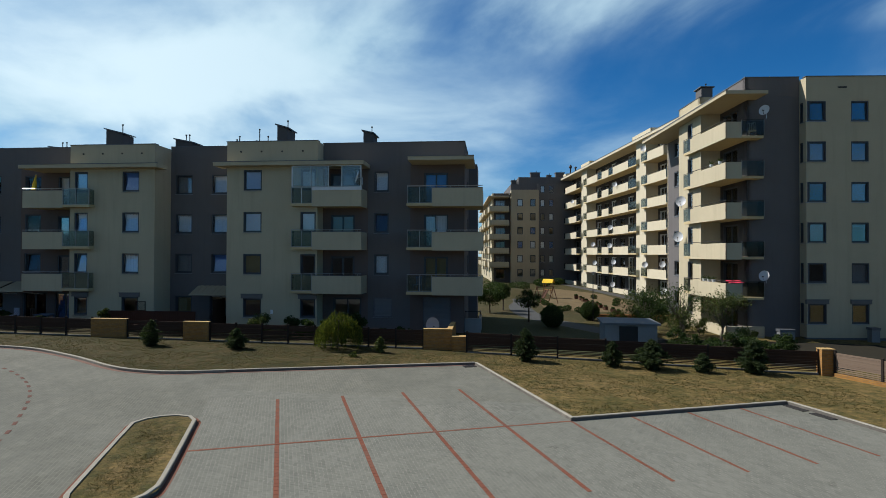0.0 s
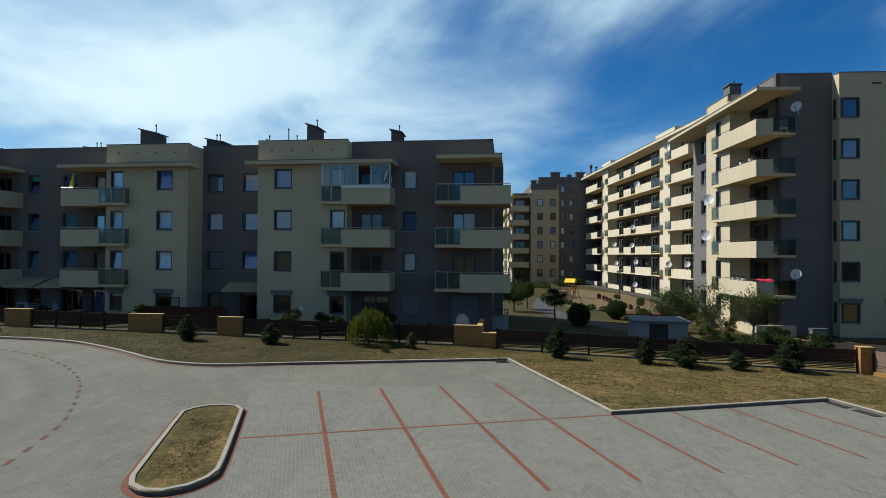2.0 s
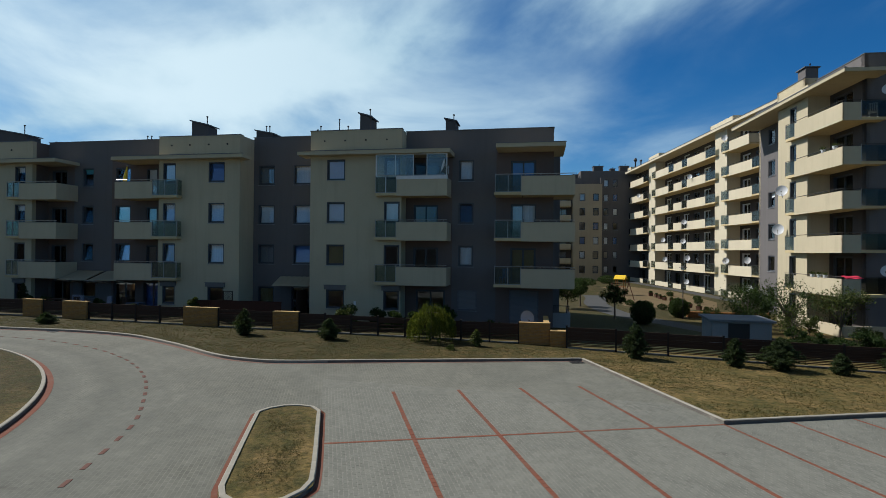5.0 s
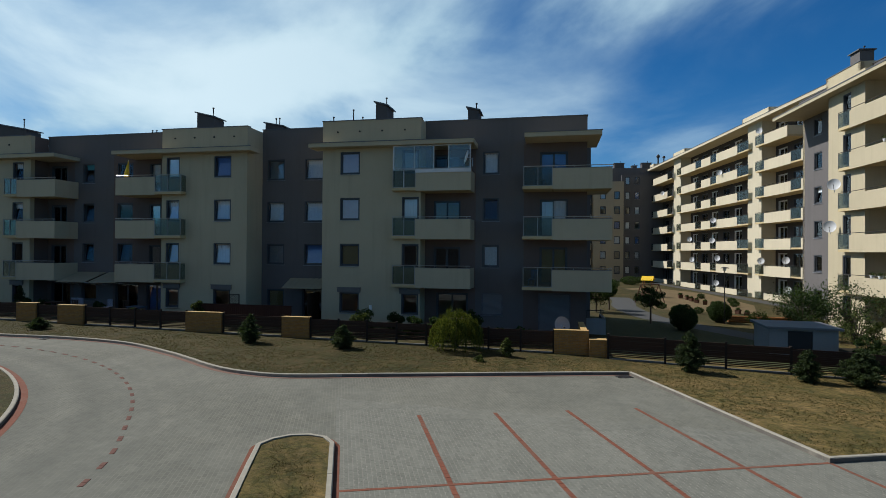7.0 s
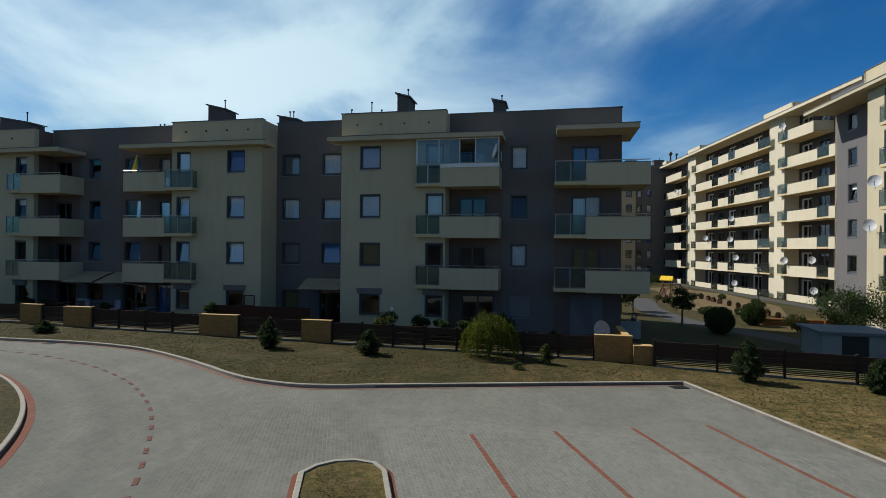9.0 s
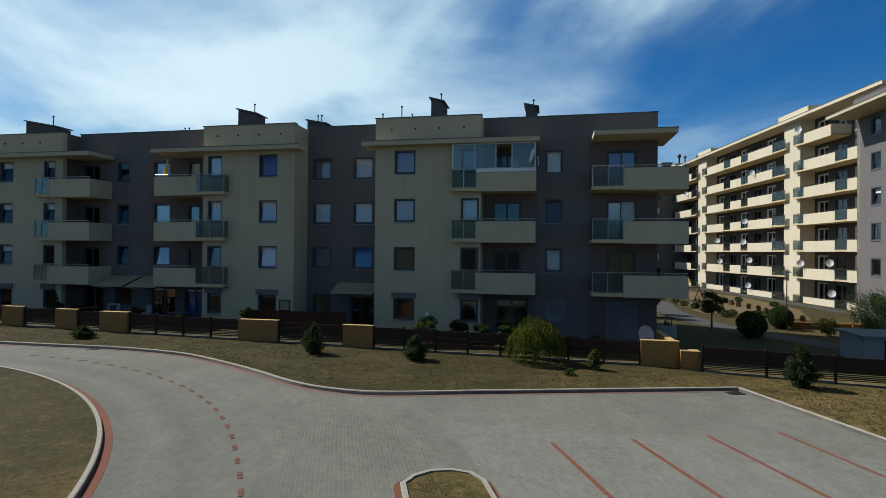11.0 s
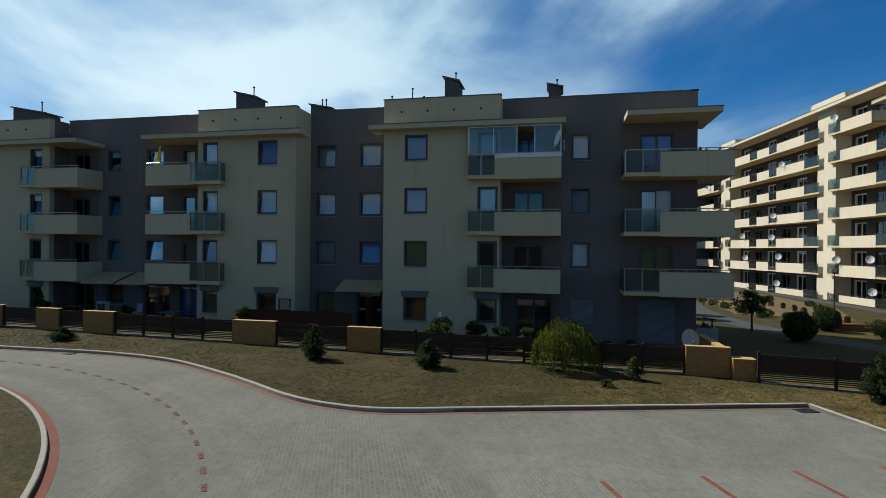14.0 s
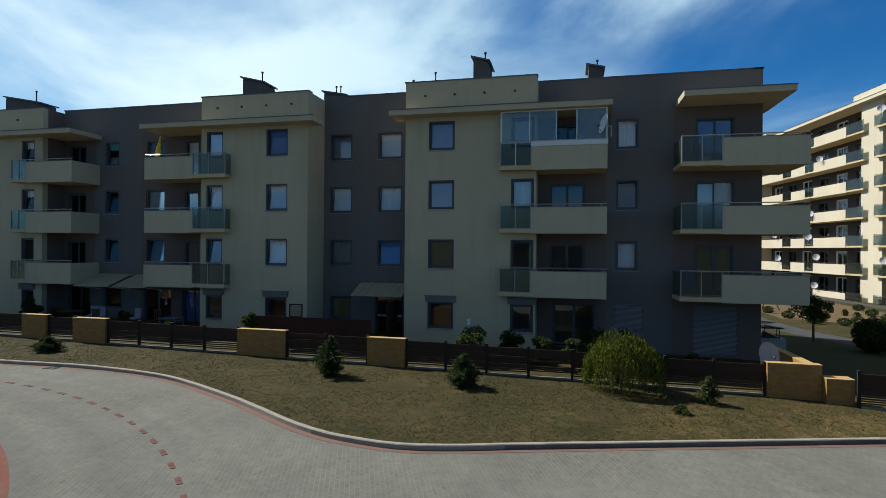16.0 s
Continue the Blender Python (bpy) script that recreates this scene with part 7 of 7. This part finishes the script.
# ---- paving blocks of the parking bays ----
BW, BL = 0.10, 0.20


def paver(u, v, du, dv):
    """Corners of one block in the bays' own frame, with a small chamfer."""
    out = []
    for inset, z in ((0.0, -0.02), (0.0, 0.0029), (0.001, 0.0032)):
        for a, b in ((u + inset, v), (u + du - inset, v), (u + du - inset, v + dv), (u + inset, v + dv)):
            out.append((a, b, z))
    return out


PAVER_FACES = [(8, 9, 10, 11)] + [(r + j, r + (j + 1) % 4, r + 4 + (j + 1) % 4, r + 4 + j) for r in (0, 4) for j in range(4)]


def one_paver():
    q = Geo()
    q.add(paver(0.004, 0.0005, BW - 0.008, BL - 0.001), PAVER_FACES)
    return q


rng = random.Random(404)
bays = bpy.data.objects["road"]
loose = Geo()
bed = Geo()
for j in range(16):
    for i in range(22):
        q = [lot(-11.65 + 21.8 * a / 22, -10.5 + 21.3 * b / 16) for a, b in ((i, j), (i + 1, j), (i + 1, j + 1), (i, j + 1))]
        if not all(8.8 < y < 20.2 for x, y in q):
            continue
        bed.quad(*[(x, y, gz(x, y) + 0.0024) for x, y in q])
solid("joint_sand", bed, JOINT, "pale sand in the joints of the paving", "sand", kind="structure")
picked = 0
for i in range(-118, 100):
    for j in range(-53, 55):
        u, v = i * BW, (j + 0.5 * (i % 2)) * BL
        if u > -0.1 and v > -0.1:
            continue
        x, y = lot(u, v)
        if not (8.8 < y < 20.0 and u > -11.8 and x < 13.0):
            continue
        lift = gz(x, y) + rng.uniform(-0.0003, 0.0003)
        if picked < 300 and -4.6 < u < -2.3 and -5.4 < v < -2.75:
            picked += 1
            part("paving_block", shared(("paving_block",), one_paver, PAVER), (), bays, m=pose(x, y, lift, 0, 0, LOT_TURN))
        else:
            co = []
            for a, b, z in paver(u + 0.004, v + 0.0005, BW - 0.008, BL - 0.001):
                q = lot(a, b)
                co.append((q[0], q[1], lift + z))
            loose.add(co, PAVER_FACES)
rest = part("paving_blocks", loose, PAVER, bays, "grey concrete paving blocks with sanded joints")
tagged(rest, "grey concrete paving blocks with sanded joints", kind="stuff")
